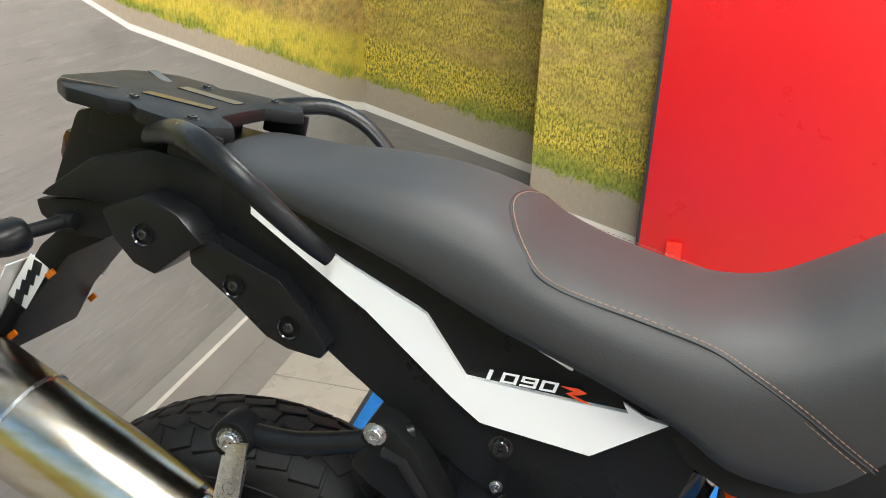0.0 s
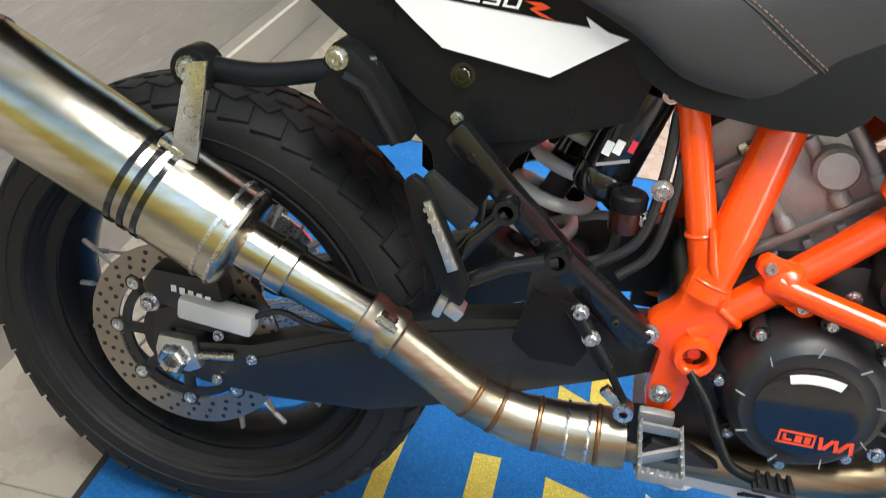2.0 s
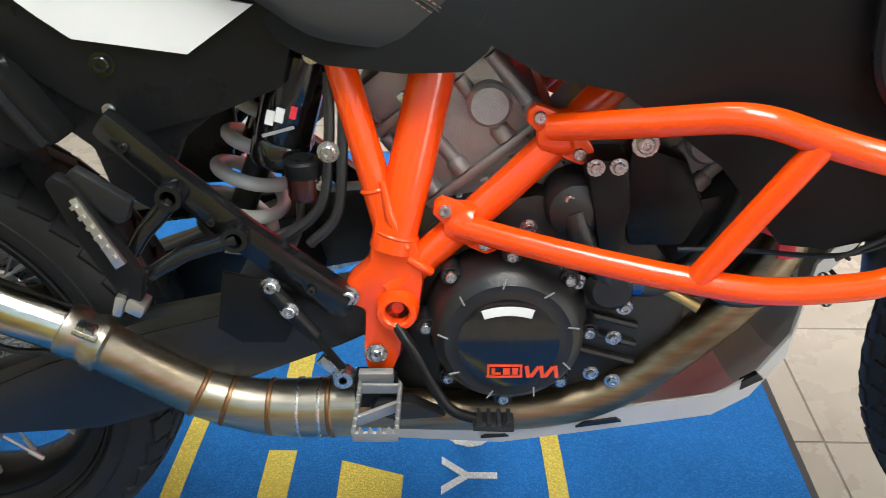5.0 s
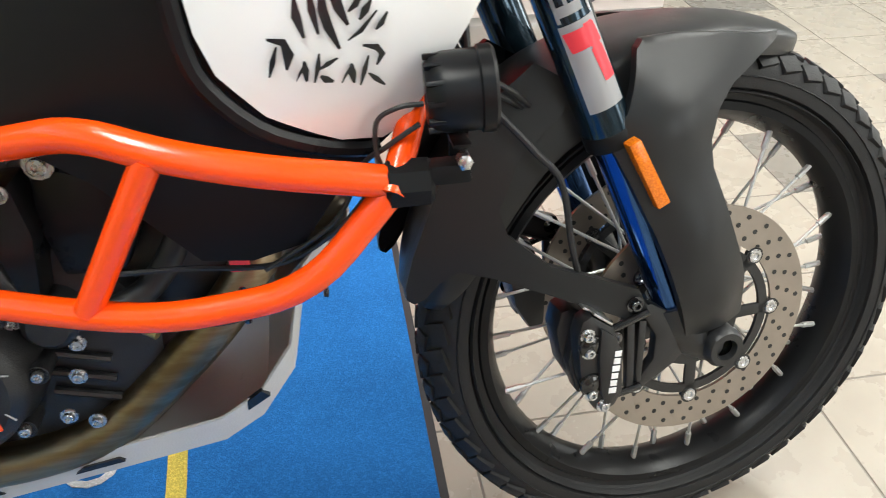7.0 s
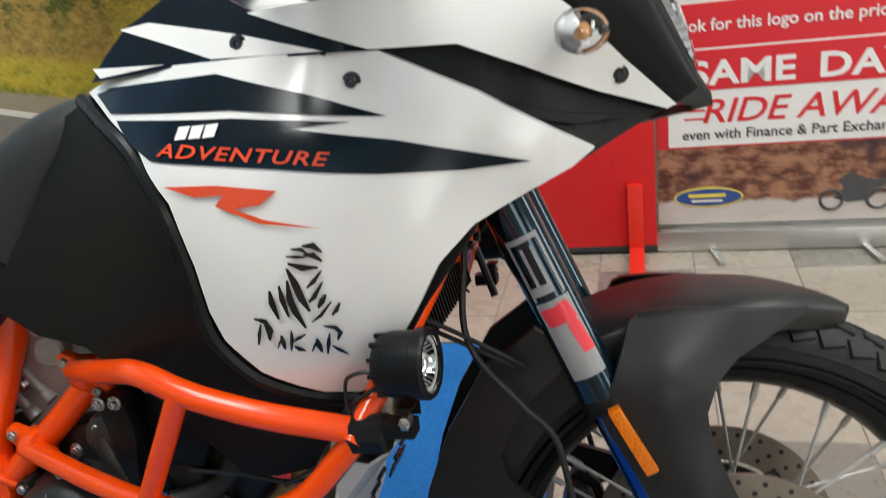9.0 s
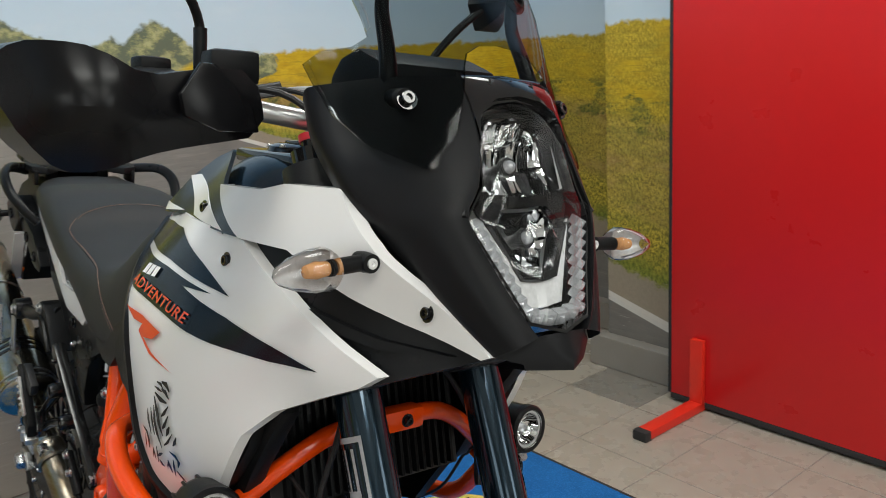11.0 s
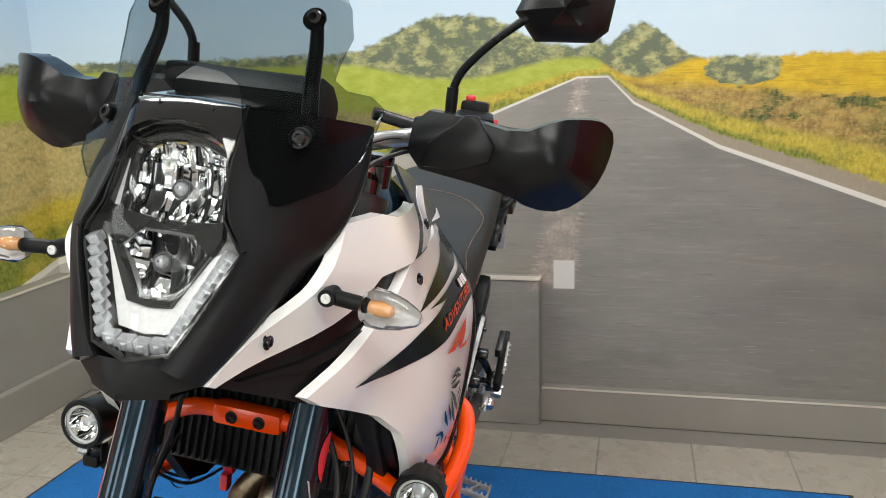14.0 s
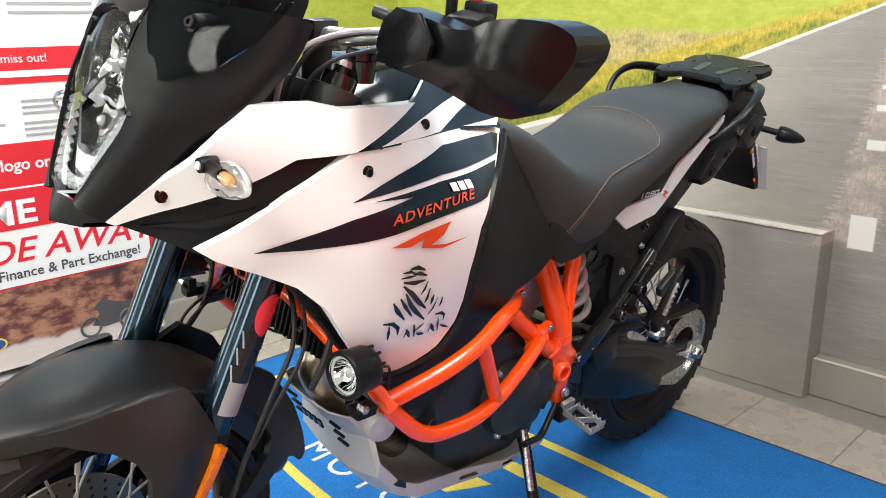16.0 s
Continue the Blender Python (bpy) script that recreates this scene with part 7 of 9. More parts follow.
def bowl(name, outline, v0, deep, label, flute):
    """A deep reflector with upright flutes whose rim is an outline of (u, v)."""
    wide, high = max(u for u, v in outline), max(abs(v - v0) for u, v in outline)

    def depth(u, v):
        r = min(1.0, math.hypot(u / wide, (v - v0) / high))
        k = math.floor(u * flute + 0.5)
        arc = 0.006 * (1 - (2 * (u * flute - k)) ** 2) * (1 if k else 0.4)
        shelf = 0.003 * math.floor((v - v0) / 0.03) * (1 if k % 2 else -0.6)
        return -0.031 - deep * (1 - r ** 2) + arc + shelf * (0.4 + r)

    bm = panel(outline, depth, 0.0, 0.0, 0.0032)
    for p in bm.verts:
        p.co = lamp_at(p.co.x, p.co.z, p.co.y)
    o = bp(name, bm, REFLECTOR, label, lamp, sharp=25)
    c, d = lamp_at(0, v0, -0.036 - deep), lamp_at(0, v0, -0.002 - deep)
    ax = aim(d, d - c)
    bulb = bp("bulb", joined(tube([c, d], 0.0075, 14), turned([(0.0105, -0.004), (0.0115, 0.0), (0.0105, 0.003), (0.008, 0.003), (0.0075, -0.002)], 20, ax, cap=False)), BLACK_PAINT, "bulb in a dark grey collar", o)
    bp("bulb_glass", turned([(0.0075, 0.0), (0.0065, 0.006), (0.004, 0.009), (0.001, 0.01)], 14, ax, cap=False), LED, "clear bulb tip", bulb)
    return o


def fine_outline(points, n=5):
    out = []
    for a, b in zip(points, points[1:] + points[:1]):
        out += [(a[0] + (b[0] - a[0]) * k / n, a[1] + (b[1] - a[1]) * k / n) for k in range(n)]
    return out


bowl("upper_reflector", fine_outline([(0.0515, 0.148), (0.052, 0.18), (0.0485, 0.212), (0.025, 0.223), (0, 0.226), (-0.025, 0.223), (-0.0485, 0.212), (-0.052, 0.18), (-0.0515, 0.148), (0, 0.143)], 6), 0.178, 0.03, "fluted chrome upper reflector", 48)
bowl("lower_reflector", fine_outline([(0.03, 0.13), (0.0495, 0.112), (0.018, 0.064), (-0.018, 0.064), (-0.0495, 0.112), (-0.03, 0.13)], 8), 0.1, 0.024, "six-sided chrome lower reflector", 32)
lamp_plate([(-0.0535, 0.147), (-0.06, 0.15), (-0.062, 0.132), (-0.054, 0.114), (-0.0505, 0.113), (-0.031, 0.132), (0.031, 0.132), (0.0505, 0.113), (0.054, 0.114), (0.062, 0.132), (0.06, 0.15), (0.0535, 0.147), (0, 0.142)], -0.017, BLACK_GLOSS, "lamp_divider", "black bar between the reflectors", 0.012)
for s in (-1, 1):
    edge = [(0.0505, 0.113), (0.056, 0.113), (0.024, 0.056), (0.0, 0.053), (0.0, 0.063), (0.0185, 0.063)]
    lamp_plate([(s * u, v) for u, v in edge], -0.014, BLACK_GLOSS, "lamp_divider", "", 0.014)
    frame_strip = [(0.054, 0.15), (0.0565, 0.15), (0.0555, 0.2), (0.0515, 0.2175), (0.028, 0.2305), (0.0, 0.234), (0.0, 0.228), (0.026, 0.2245), (0.0495, 0.213), (0.053, 0.18)]
    lamp_plate([(s * u, v) for u, v in frame_strip], -0.016, BLACK_GLOSS, "lamp_divider", "black surround of the upper reflector", 0.012)
    lamp_plate([(s * u, v) for u, v in [(0.0645, 0.118), (0.056, 0.112), (0.024, 0.055), (0.0, 0.052), (0.0, 0.026), (0.03, 0.03)]], -0.02, PALE, "lower_mirror", "polished lower surround")
    lamp_plate([(s * u, v) for u, v in [(0.0568, 0.15), (0.0645, 0.151), (0.0592, 0.2), (0.0558, 0.2)]], -0.019, PALE, "side_strip", "pale strip beside the upper reflector")
    for k in range(9):
        f = k / 8
        u0, v0 = (0.0755 - 0.036 * f, 0.113 - 0.09 * f)
        m = Matrix.Translation(lamp_at(s * u0, v0, -0.017 + 0.009 * f)) @ Matrix.Rotation(radians(19.3), 4, "Y") @ Matrix.Rotation(radians(s * -21), 4, "X")
        bp("light_cell", moved(joined(block((0.012, 0.0165, 0.0105), bevel=0.0015), block((0.006, 0.007, 0.006), (0.005, 0, 0), (0, 0, 45), bevel=0.001)), m), LED, "clear light cell", lamp)
for k in range(4):
    m = Matrix.Translation(lamp_at((k - 1.5) * 0.0175, 0.014 + 0.0025 * abs(k - 1.5), -0.009)) @ Matrix.Rotation(radians(19.3), 4, "Y")
    bp("light_cell", moved(joined(block((0.012, 0.0165, 0.014), bevel=0.0015), block((0.006, 0.008, 0.007), (0.005, 0, 0), (0, 0, 45), bevel=0.001)), m), LED, "clear light cell", lamp)
lens = skinned([lamp_sheet(1.0, 0.003), lamp_sheet(0.9, 0.007), lamp_sheet(0.55, 0.011), lamp_sheet(0.15, 0.012)], close=True)
facing(bp("lens", lens, LENS, "clear lens", lamp, sharp=60), (0.8, 0, 0.6)).visible_shadow = False

# ---- windscreen ----
SCREEN = Sheet([(s * y, z, -x) for s in (-1, 1) for x, y, z in ((1.35, 0.09, 1.37), (1.353, 0.107, 1.355), (1.37, 0.133, 1.306), (1.401, 0.125, 1.248), (1.345, 0.167, 1.222), (1.424, 0.155, 1.148), (1.484, 0.094, 1.128), (1.474, 0.06, 1.2), (1.458, 0.055, 1.23), (1.385, 0.05, 1.32), (1.362, 0.045, 1.38))] + [(0, 1.251, -1.45), (0, 1.4, -1.355)])
HALF = [(0.0, 1.398), (0.05, 1.393), (0.075, 1.382), (0.107, 1.357), (0.128, 1.326), (0.136, 1.296), (0.13, 1.268), (0.128, 1.25), (0.138, 1.24), (0.157, 1.236), (0.17, 1.222), (0.165, 1.17), (0.15, 1.142), (0.112, 1.122), (0.095, 1.123), (0.077, 1.16), (0.063, 1.2), (0.054, 1.225), (0.046, 1.238), (0.028, 1.247), (0.0, 1.25)]
scr = panel(HALF + [(-y, z) for y, z in reversed(HALF[1:-1])], SCREEN, 0.003, 0.0, 0.02)
screen = facing(bp("windscreen", moved(scr, pose(0, 0, 0, 0, 0, 90)), SMOKE, "smoked clear windscreen", sharp=60), (1, 0, 0.5))
for s in (-1, 1):
    bp("screen_arm", tube([(1.37, s * 0.093, 1.315), (1.372, s * 0.095, 1.28), (1.39, s * 0.1, 1.24), (1.4, s * 0.105, 1.2), (1.38, s * 0.1, 1.15)], [0.007, 0.011], 10, smooth=4), BLACK_SATIN, "black screen arm")
    bp("screen_bolt", bolt((1.379, s * 0.093, 1.312), (0.9, 0, 0.4), 0.009, 0.006), BLACK_GLOSS, "black bolt", screen)
    bp("screen_bolt", bolt((1.442, s * 0.111, 1.189), (0.9, s * 0.25, 0.35), 0.0075, 0.006), BLACK_GLOSS, "bolt with rubber collar", screen)
    bp("screen_mount", tube([(1.375, s * 0.1, 1.19), (1.44, s * 0.111, 1.189)], 0.011, 10), BLACK, "")
dash = bp("instrument_pod", plate([(1.27, 1.17), (1.25, 1.215), (1.275, 1.24), (1.31, 1.25), (1.36, 1.232), (1.365, 1.2), (1.33, 1.16)], -0.085, 0.085, 0.01), BLACK, "black instrument pod")
bp("display", block((0.004, 0.12, 0.05), (1.262, 0, 1.222), (0, -35, 0), bevel=0.002), BLACK_GLOSS, "dark display glass", dash)
bp("nose_support", plate([(1.2, 1.0), (1.4, 1.12), (1.42, 1.05), (1.45, 0.97), (1.36, 0.95), (1.24, 0.95)], -0.08, 0.08, 0.01), BLACK, "black inner support of the nose")

# ---- indicators ----
def indicator(s, base, tip, clear):
    d = Vector(tip) - Vector(base)
    stalk = bp("indicator", joined(tube([base, Vector(base) + d * 0.44], 0.0085, 10), turned([(0.0095, -0.012), (0.0105, 0.0), (0.0095, 0.012)], 14, aim(Vector(base) + d * 0.05, (1, 0, 0)))), BLACK, "clear indicator on a black stalk" if clear else "black indicator on a stalk")
    if clear:
        bp("screw", bolt(Vector(base) + d * 0.05 + Vector((0.0115, 0, 0)), (1, 0, 0), 0.0055, 0.003, False), PALE, "pale screw head", stalk)
    m = aim(Vector(base) + d * 0.42, d)
    length = d.length * 0.58
    prof = [(0.001, 0), (0.016, 0.001), (0.02, length * 0.12), (0.0195, length * 0.35), (0.015, length * 0.65), (0.008, length * 0.9), (0.001, length)]
    body = turned(prof, 20, m @ Matrix.Diagonal((1.25, 1.05, 1, 1)), cap=False)
    if clear:
        bp("lens", body, LENS, "clear lens", stalk)
        bp("bulb", turned([(0.001, 0.004), (0.007, 0.005), (0.0085, 0.018), (0.006, 0.03), (0.001, 0.033)], 14, m, cap=False), AMBER, "amber bulb", stalk)
        shell = turned([(r * 0.92, z) for r, z in prof], 20, m @ Matrix.Diagonal((1.25, 1.05, 1, 1)), cap=False)
        bmesh.ops.delete(shell, geom=[f for f in shell.faces if f.calc_center_median().x > base[0] + d.x * 0.5 - 0.001], context="FACES")
        bp("reflector", shell, PALE, "pale ribbed reflector", stalk)
    else:
        bp("shell", body, BLACK_SATIN, "", stalk)


for s in (-1, 1):
    indicator(s, (1.45, s * 0.157, 1.031), (1.463, s * 0.268, 1.026), True)
    indicator(s, (-0.19, s * 0.1, 0.925), (-0.246, s * 0.213, 0.908), False)

# ---- fork, mudguard and front brake ----
def fork_at(z, y):
    return (1.52 - (z - 0.4) * 0.4, y, z)


for s in (-1, 1):
    y = s * 0.106
    outer = bp("fork_tube", tube([fork_at(0.615, y), fork_at(0.64, y), fork_at(1.1, y)], 0.0275, 28), FORK_BLUE, "blue black upper fork tube", steer=True)
    bp("fork_leg", tube([fork_at(0.36, y), fork_at(0.63, y)], 0.022, 24), CHROME_BLUE, "blue tinted lower fork leg", steer=True)
    bp("fork_seal", turned([(0.024, -0.012), (0.029, -0.01), (0.029, 0.006), (0.0275, 0.008)], 28, aim(fork_at(0.617, y), (-0.4, 0, 1)), cap=False), BLACK, "", outer, steer=True)
    bp("fork_foot", joined(tube([fork_at(0.4, y), (1.545, y, 0.345), (1.58, y * 1.02, 0.33)], 0.027, 16), turned([(0.012, 0.008), (0.014, 0.016), (0.022, 0.016), (0.026, 0.01), (0.026, -0.03)], 24, aim((1.58, s * 0.128, 0.335), (0, s, 0)), cap=False)), BLACK_PAINT, "black cast fork foot", steer=True)
    bp("axle_end", turned([(0.001, -0.004), (0.014, -0.004), (0.0145, 0.01), (0.017, 0.01)], 20, aim((1.58, s * 0.13, 0.335), (0, s, 0)), cap=False), BLACK_GLOSS, "", steer=True)
    # the sticker, wrapped round the outer face
    ax = Vector((-0.371, 0, 0.928))
    frame_m = Matrix((Vector((0.928, 0, 0.371)), Vector((0, 1, 0)), ax)).transposed().to_4x4()

    def wrap(z0, z1, a0, a1, r=0.0282, skew=0.0):
        rows = []
        for i in range(5):
            f = i / 4
            z = z0 + (z1 - z0) * f
            c = Matrix.Translation(fork_at(z, y)) @ frame_m
            rows.append([c @ Vector((r * math.sin(a + skew * f), s * r * math.cos(a + skew * f), 0)) for a in np.linspace(a0, a1, 8)])
        return skinned(rows)

    def oval_wrap(z0, z1, half):
        rows = []
        for i in range(13):
            z, w = z0 + (z1 - z0) * i / 12, half * math.sqrt(max(0.02, 1 - (i / 6 - 1) ** 2))
            c = Matrix.Translation(fork_at(z, y)) @ frame_m
            rows.append([c @ Vector((0.0287 * math.sin(a), s * 0.0287 * math.cos(a), 0)) for a in np.linspace(-w, w, 8)])
        return skinned(rows)

    st = bp("fork_sticker", wrap(0.652, 0.7 if s > 0 else 0.742, -0.75, 0.75), DECAL_GREY, "grey fork sticker with dark and red marks", outer, steer=True)
    if s < 0:
        for z0, z1, a0, a1 in ((0.735, 0.715, -0.68, 0.55), (0.737, 0.69, 0.1, 0.5), (0.712, 0.678, 0.1, 0.62)):
            bp("sticker_mark", wrap(z0, z1, a0, a1, 0.0286, 0.12), DECAL_PINK, "signal red mark", st, steer=True)
        for z0, z1, a0, a1 in ((0.812, 0.745, -0.7, -0.56), (0.812, 0.745, 0.56, 0.7), (0.814, 0.808, -0.7, 0.7), (0.802, 0.755, -0.28, -0.14), (0.802, 0.755, 0.14, 0.28), (0.76, 0.75, -0.6, 0.3)):
            bp("sticker_mark", wrap(z0, z1, a0, a1, 0.0285), DECAL_GREY, "grey outline mark", st, steer=True)
    else:
        for z in (0.7, 0.724, 0.748):
            bp("sticker_mark", wrap(z, z + 0.022, -0.66, 0.62, 0.0285, 0.3), DECAL_BLACK, "black loop mark", st, steer=True)
            bp("sticker_mark", wrap(z, z + 0.022, 0.62, 0.71, 0.0287, 0.3), DECAL_GREY, "grey outline mark", st, steer=True)
        bp("sticker_mark", oval_wrap(0.768, 0.828, 0.66), DECAL_PINK, "signal red mark", st, steer=True)
    bp("fork_cap", joined(tube([fork_at(1.1, y), fork_at(1.125, y)], 0.0265, 24), tube([fork_at(1.125, y), fork_at(1.138, y)], 0.012, 12)), BLACK_GLOSS, "fork cap with a red adjuster", outer, steer=True)
for s in (-1, 1):
    bp("fork_adjuster", tube([fork_at(1.136, s * 0.106), fork_at(1.144, s * 0.106)], 0.014, 14), DECAL_PINK if s < 0 else ALU, "adjuster cap", steer=True)
for z, r in ((0.88, 0.042), (1.085, 0.04)):
    bp("triple_clamp", joined(block((0.07, 0.24, 0.04), fork_at(z, 0), (0, -22, 0), bevel=0.012), *[turned([(0.0285, -0.024), (r, -0.022), (r, 0.022), (0.0285, 0.024)], 28, aim(fork_at(z, s * 0.106), (-0.4, 0, 1)), cap=False) for s in (-1, 1)]), BLACK_PAINT, "black fork clamp", steer=True)
bp("steering_head", tube([fork_at(0.87, 0), (1.27, 0, 1.08)], 0.036, 20), BLACK_PAINT, "black steering head")


def mudguard():
    rows = []
    turns_at = [65, 69, 75, 82, 92, 102, 112, 122, 131, 141, 152, 160, 166]
    crown = [0.373, 0.376, 0.378, 0.379, 0.38, 0.385, 0.388, 0.391, 0.388, 0.381, 0.374, 0.372, 0.37]
    wide = [0.012, 0.03, 0.05, 0.07, 0.084, 0.089, 0.09, 0.09, 0.09, 0.088, 0.085, 0.078, 0.06]
    skirt = [0.004, 0.014, 0.02, 0.022, 0.024, 0.026, 0.04, 0.05, 0.05, 0.048, 0.04, 0.03, 0.015]
    for deg, r, half, low in zip(turns_at, crown, wide, skirt):
        a = radians(deg)
        sec = [(half, r - 0.014 - low), (half * 1.0, r - 0.02), (half * 0.9, r - 0.01), (half * 0.62, r - 0.003), (half * 0.3, r), (0, r + 0.001)]
        sec = [(-q, w) for q, w in sec] + [(q, w) for q, w in reversed(sec[:-1])]
        rows.append([(1.578 + w * math.cos(a), q, 0.335 + w * math.sin(a)) for q, w in sec])
    rows = smooth_rows(rows, 3)
    # the inner face, 5 mm nearer the wheel
    back = [[Vector(p) + (Vector((1.578, 0, 0.335)) - Vector(p)).normalized() * 0.005 for p in reversed(row)] for row in rows]
    return skinned([list(a) + b for a, b in zip(rows, back)], close=True, cap=True)


guard = bp("mudguard", mudguard(), FENDER, "matt black front mudguard", steer=True, sharp=70)
FRONT_WING = [(1.42, 0.616), (1.442, 0.641), (1.456, 0.675), (1.466, 0.7), (1.478, 0.708), (1.521, 0.709), (1.583, 0.703), (1.652, 0.692), (1.69, 0.688), (1.668, 0.682), (1.634, 0.674), (1.583, 0.652), (1.556, 0.63), (1.543, 0.6), (1.545, 0.57), (1.568, 0.51), (1.598, 0.432), (1.607, 0.373), (1.577, 0.362), (1.53, 0.357), (1.476, 0.504)]
WING = Sheet([(1.42, 0.616, -0.128), (1.466, 0.7, -0.1), (1.478, 0.708, -0.091), (1.535, 0.709, -0.087), (1.583, 0.703, -0.085), (1.652, 0.692, -0.062), (1.69, 0.688, -0.034), (1.634, 0.674, -0.078), (1.567, 0.65, -0.11), (1.5, 0.64, -0.142), (1.54, 0.6, -0.132), (1.476, 0.504, -0.14), (1.53, 0.5, -0.155), (1.57, 0.5, -0.142), (1.6, 0.4, -0.132), (1.53, 0.36, -0.132), (1.565, 0.4, -0.148), (1.478, 0.66, -0.13)])
both("fork_guard", lambda: panel(FRONT_WING, WING, 0.012, 0.0, 0.018), FENDER, "matt black fork guard running into the mudguard", steer=True, sharp=60)
# a black oval laid on the guard stands for its hole's shade
both("guard_hole", lambda: turned([(0.001, -0.001), (0.007, -0.001), (0.0075, 0.001)], 12, aim((1.562, -0.1475, 0.44), (0, -1, 0)) @ Matrix.Diagonal((0.7, 1.5, 1, 1)), cap=False), DECAL_BLACK, "", steer=True)
both("side_reflector", lambda: plate([(1.434, 0.614), (1.447, 0.62), (1.486, 0.545), (1.472, 0.538)], -0.151, -0.135, 0.002), REFLECT_AMBER, "amber side reflector", steer=True)
REAR_WING = [(1.36, 0.694), (1.297, 0.65), (1.247, 0.572), (1.217, 0.5), (1.206, 0.462), (1.206, 0.447), (1.214, 0.441), (1.226, 0.447), (1.242, 0.466), (1.262, 0.479), (1.3, 0.468), (1.357, 0.442), (1.455, 0.394), (1.476, 0.392), (1.479, 0.408), (1.468, 0.431), (1.364, 0.475), (1.317, 0.518), (1.309, 0.546), (1.335, 0.6), (1.385, 0.642), (1.4, 0.67)]
BACK_WING = Sheet([(1.36, 0.694, -0.08), (1.243, 0.57, -0.082), (1.208, 0.434, -0.078), (1.3, 0.5, -0.105), (1.34, 0.6, -0.1), (1.4, 0.46, -0.118), (1.47, 0.41, -0.126), (1.4, 0.67, -0.09)])
both("guard_stay", lambda: panel(REAR_WING, BACK_WING, 0.012, 0.0, 0.03), FENDER, "matt black mudguard stay", steer=True, sharp=50)
both("bolt", lambda: bolt((1.463, -0.127, 0.413), r=0.007), BLACK_GLOSS, "", steer=True)


def caliper():
    """Two halves round the disc, a bridge over its rim, and two slide pins to the fork foot."""
    outer = plate([(1.404, 0.417), (1.432, 0.395), (1.444, 0.36), (1.446, 0.305), (1.436, 0.286), (1.414, 0.281), (1.399, 0.305), (1.39, 0.341), (1.386, 0.39), (1.392, 0.41)], -0.138, -0.112, 0.006)
    ridge = plate([(1.412, 0.402), (1.43, 0.388), (1.438, 0.355), (1.438, 0.31), (1.424, 0.294), (1.414, 0.31), (1.41, 0.36)], -0.145, -0.137, 0.004)
    inner = plate([(1.398, 0.41), (1.42, 0.398), (1.432, 0.35), (1.428, 0.292), (1.408, 0.287), (1.385, 0.33), (1.376, 0.38), (1.382, 0.405)], -0.1, -0.06, 0.008)
    bridge = plate([(1.395, 0.4), (1.402, 0.402), (1.394, 0.345), (1.405, 0.3), (1.397, 0.3), (1.385, 0.345)], -0.115, -0.09, 0.003)
    return joined(outer, ridge, inner, bridge)


for cal in both("brake_caliper", caliper, BLACK_PAINT, "black front brake caliper with a white mark", steer=True):
    s = -1 if cal.data.vertices[0].co.y < 0 else 1
    for k in range(6):
        wide = 0.0085 if k not in (0, 3) else 0.0095
        bp("caliper_mark", block((wide, 0.001, 0.0075), (1.4275 + 0.0012 * k, s * 0.1456, 0.316 + 0.0098 * k), (0, 6, 0), bevel=0.0012), DECAL_WHITE, "", cal, steer=True)
    for p in ((1.398, 0.392), (1.4, 0.37), (1.404, 0.312), (1.42, 0.292)):
        bp("bolt", bolt((p[0], s * 0.139, p[1]), (0, s, 0), 0.006), STEEL, "", cal, steer=True)
    for p in ((1.402, 0.378), (1.404, 0.326)):
        bp("piston_cover", turned([(0.001, 0.004), (0.009, 0.004), (0.011, 0.0025), (0.0135, 0.0025), (0.0145, 0.0), (0.0145, -0.004)], 20, aim((p[0], s * 0.1385, p[1]), (0, s, 0)), cap=False), BLACK_GLOSS, "", cal, steer=True)
    bp("pad_spring", joined(block((0.03, 0.03, 0.003), (1.416, s * 0.126, 0.411), (0, 38, 0), bevel=0.001), block((0.018, 0.022, 0.003), (1.404, s * 0.118, 0.419), (0, 30, 0), bevel=0.001)), ALU, "bare metal pad spring", cal, steer=True)
    for a, b in (((1.43, 0.388), (1.478, 0.402)), ((1.436, 0.297), (1.472, 0.302))):
        bp("slide_pin", tube([(a[0], s * 0.13, a[1]), (b[0], s * 0.13, b[1])], 0.0048, 10), BLACK_GLOSS, "", cal, steer=True)
    bp("caliper_carrier", joined(*[(mirrored if s > 0 else moved_none)(q) for q in (plate([(1.468, 0.408), (1.486, 0.408), (1.535, 0.378), (1.548, 0.345), (1.52, 0.318), (1.478, 0.292), (1.464, 0.296), (1.492, 0.33), (1.494, 0.362)], -0.124, -0.108, 0.004), plate([(1.452, 0.395), (1.462, 0.395), (1.464, 0.3), (1.454, 0.3)], -0.13, -0.12, 0.002), plate([(1.47, 0.39), (1.48, 0.388), (1.476, 0.305), (1.468, 0.305)], -0.126, -0.114, 0.002))]), BLACK_PAINT, "black cast caliper carrier", cal, steer=True)

# ---- handlebar ----
BAR = [(1.085, -0.41, 1.185), (1.1, -0.3, 1.188), (1.125, -0.21, 1.19), (1.2, -0.1, 1.168), (1.212, -0.06, 1.163), (1.212, 0.06, 1.163), (1.2, 0.1, 1.168), (1.125, 0.21, 1.19), (1.1, 0.3, 1.188), (1.085, 0.41, 1.185)]
bar = bp("handlebar", tube(BAR, 0.0125, 16, bend=0.05), BAR_GREY, "tapered grey handlebar", steer="bar")
bp("bar_centre", tube([(1.205, -0.088, 1.165), (1.212, -0.05, 1.163), (1.212, 0.05, 1.163), (1.205, 0.088, 1.165)], 0.0155, 16), BAR_GREY, "", bar, steer="bar")
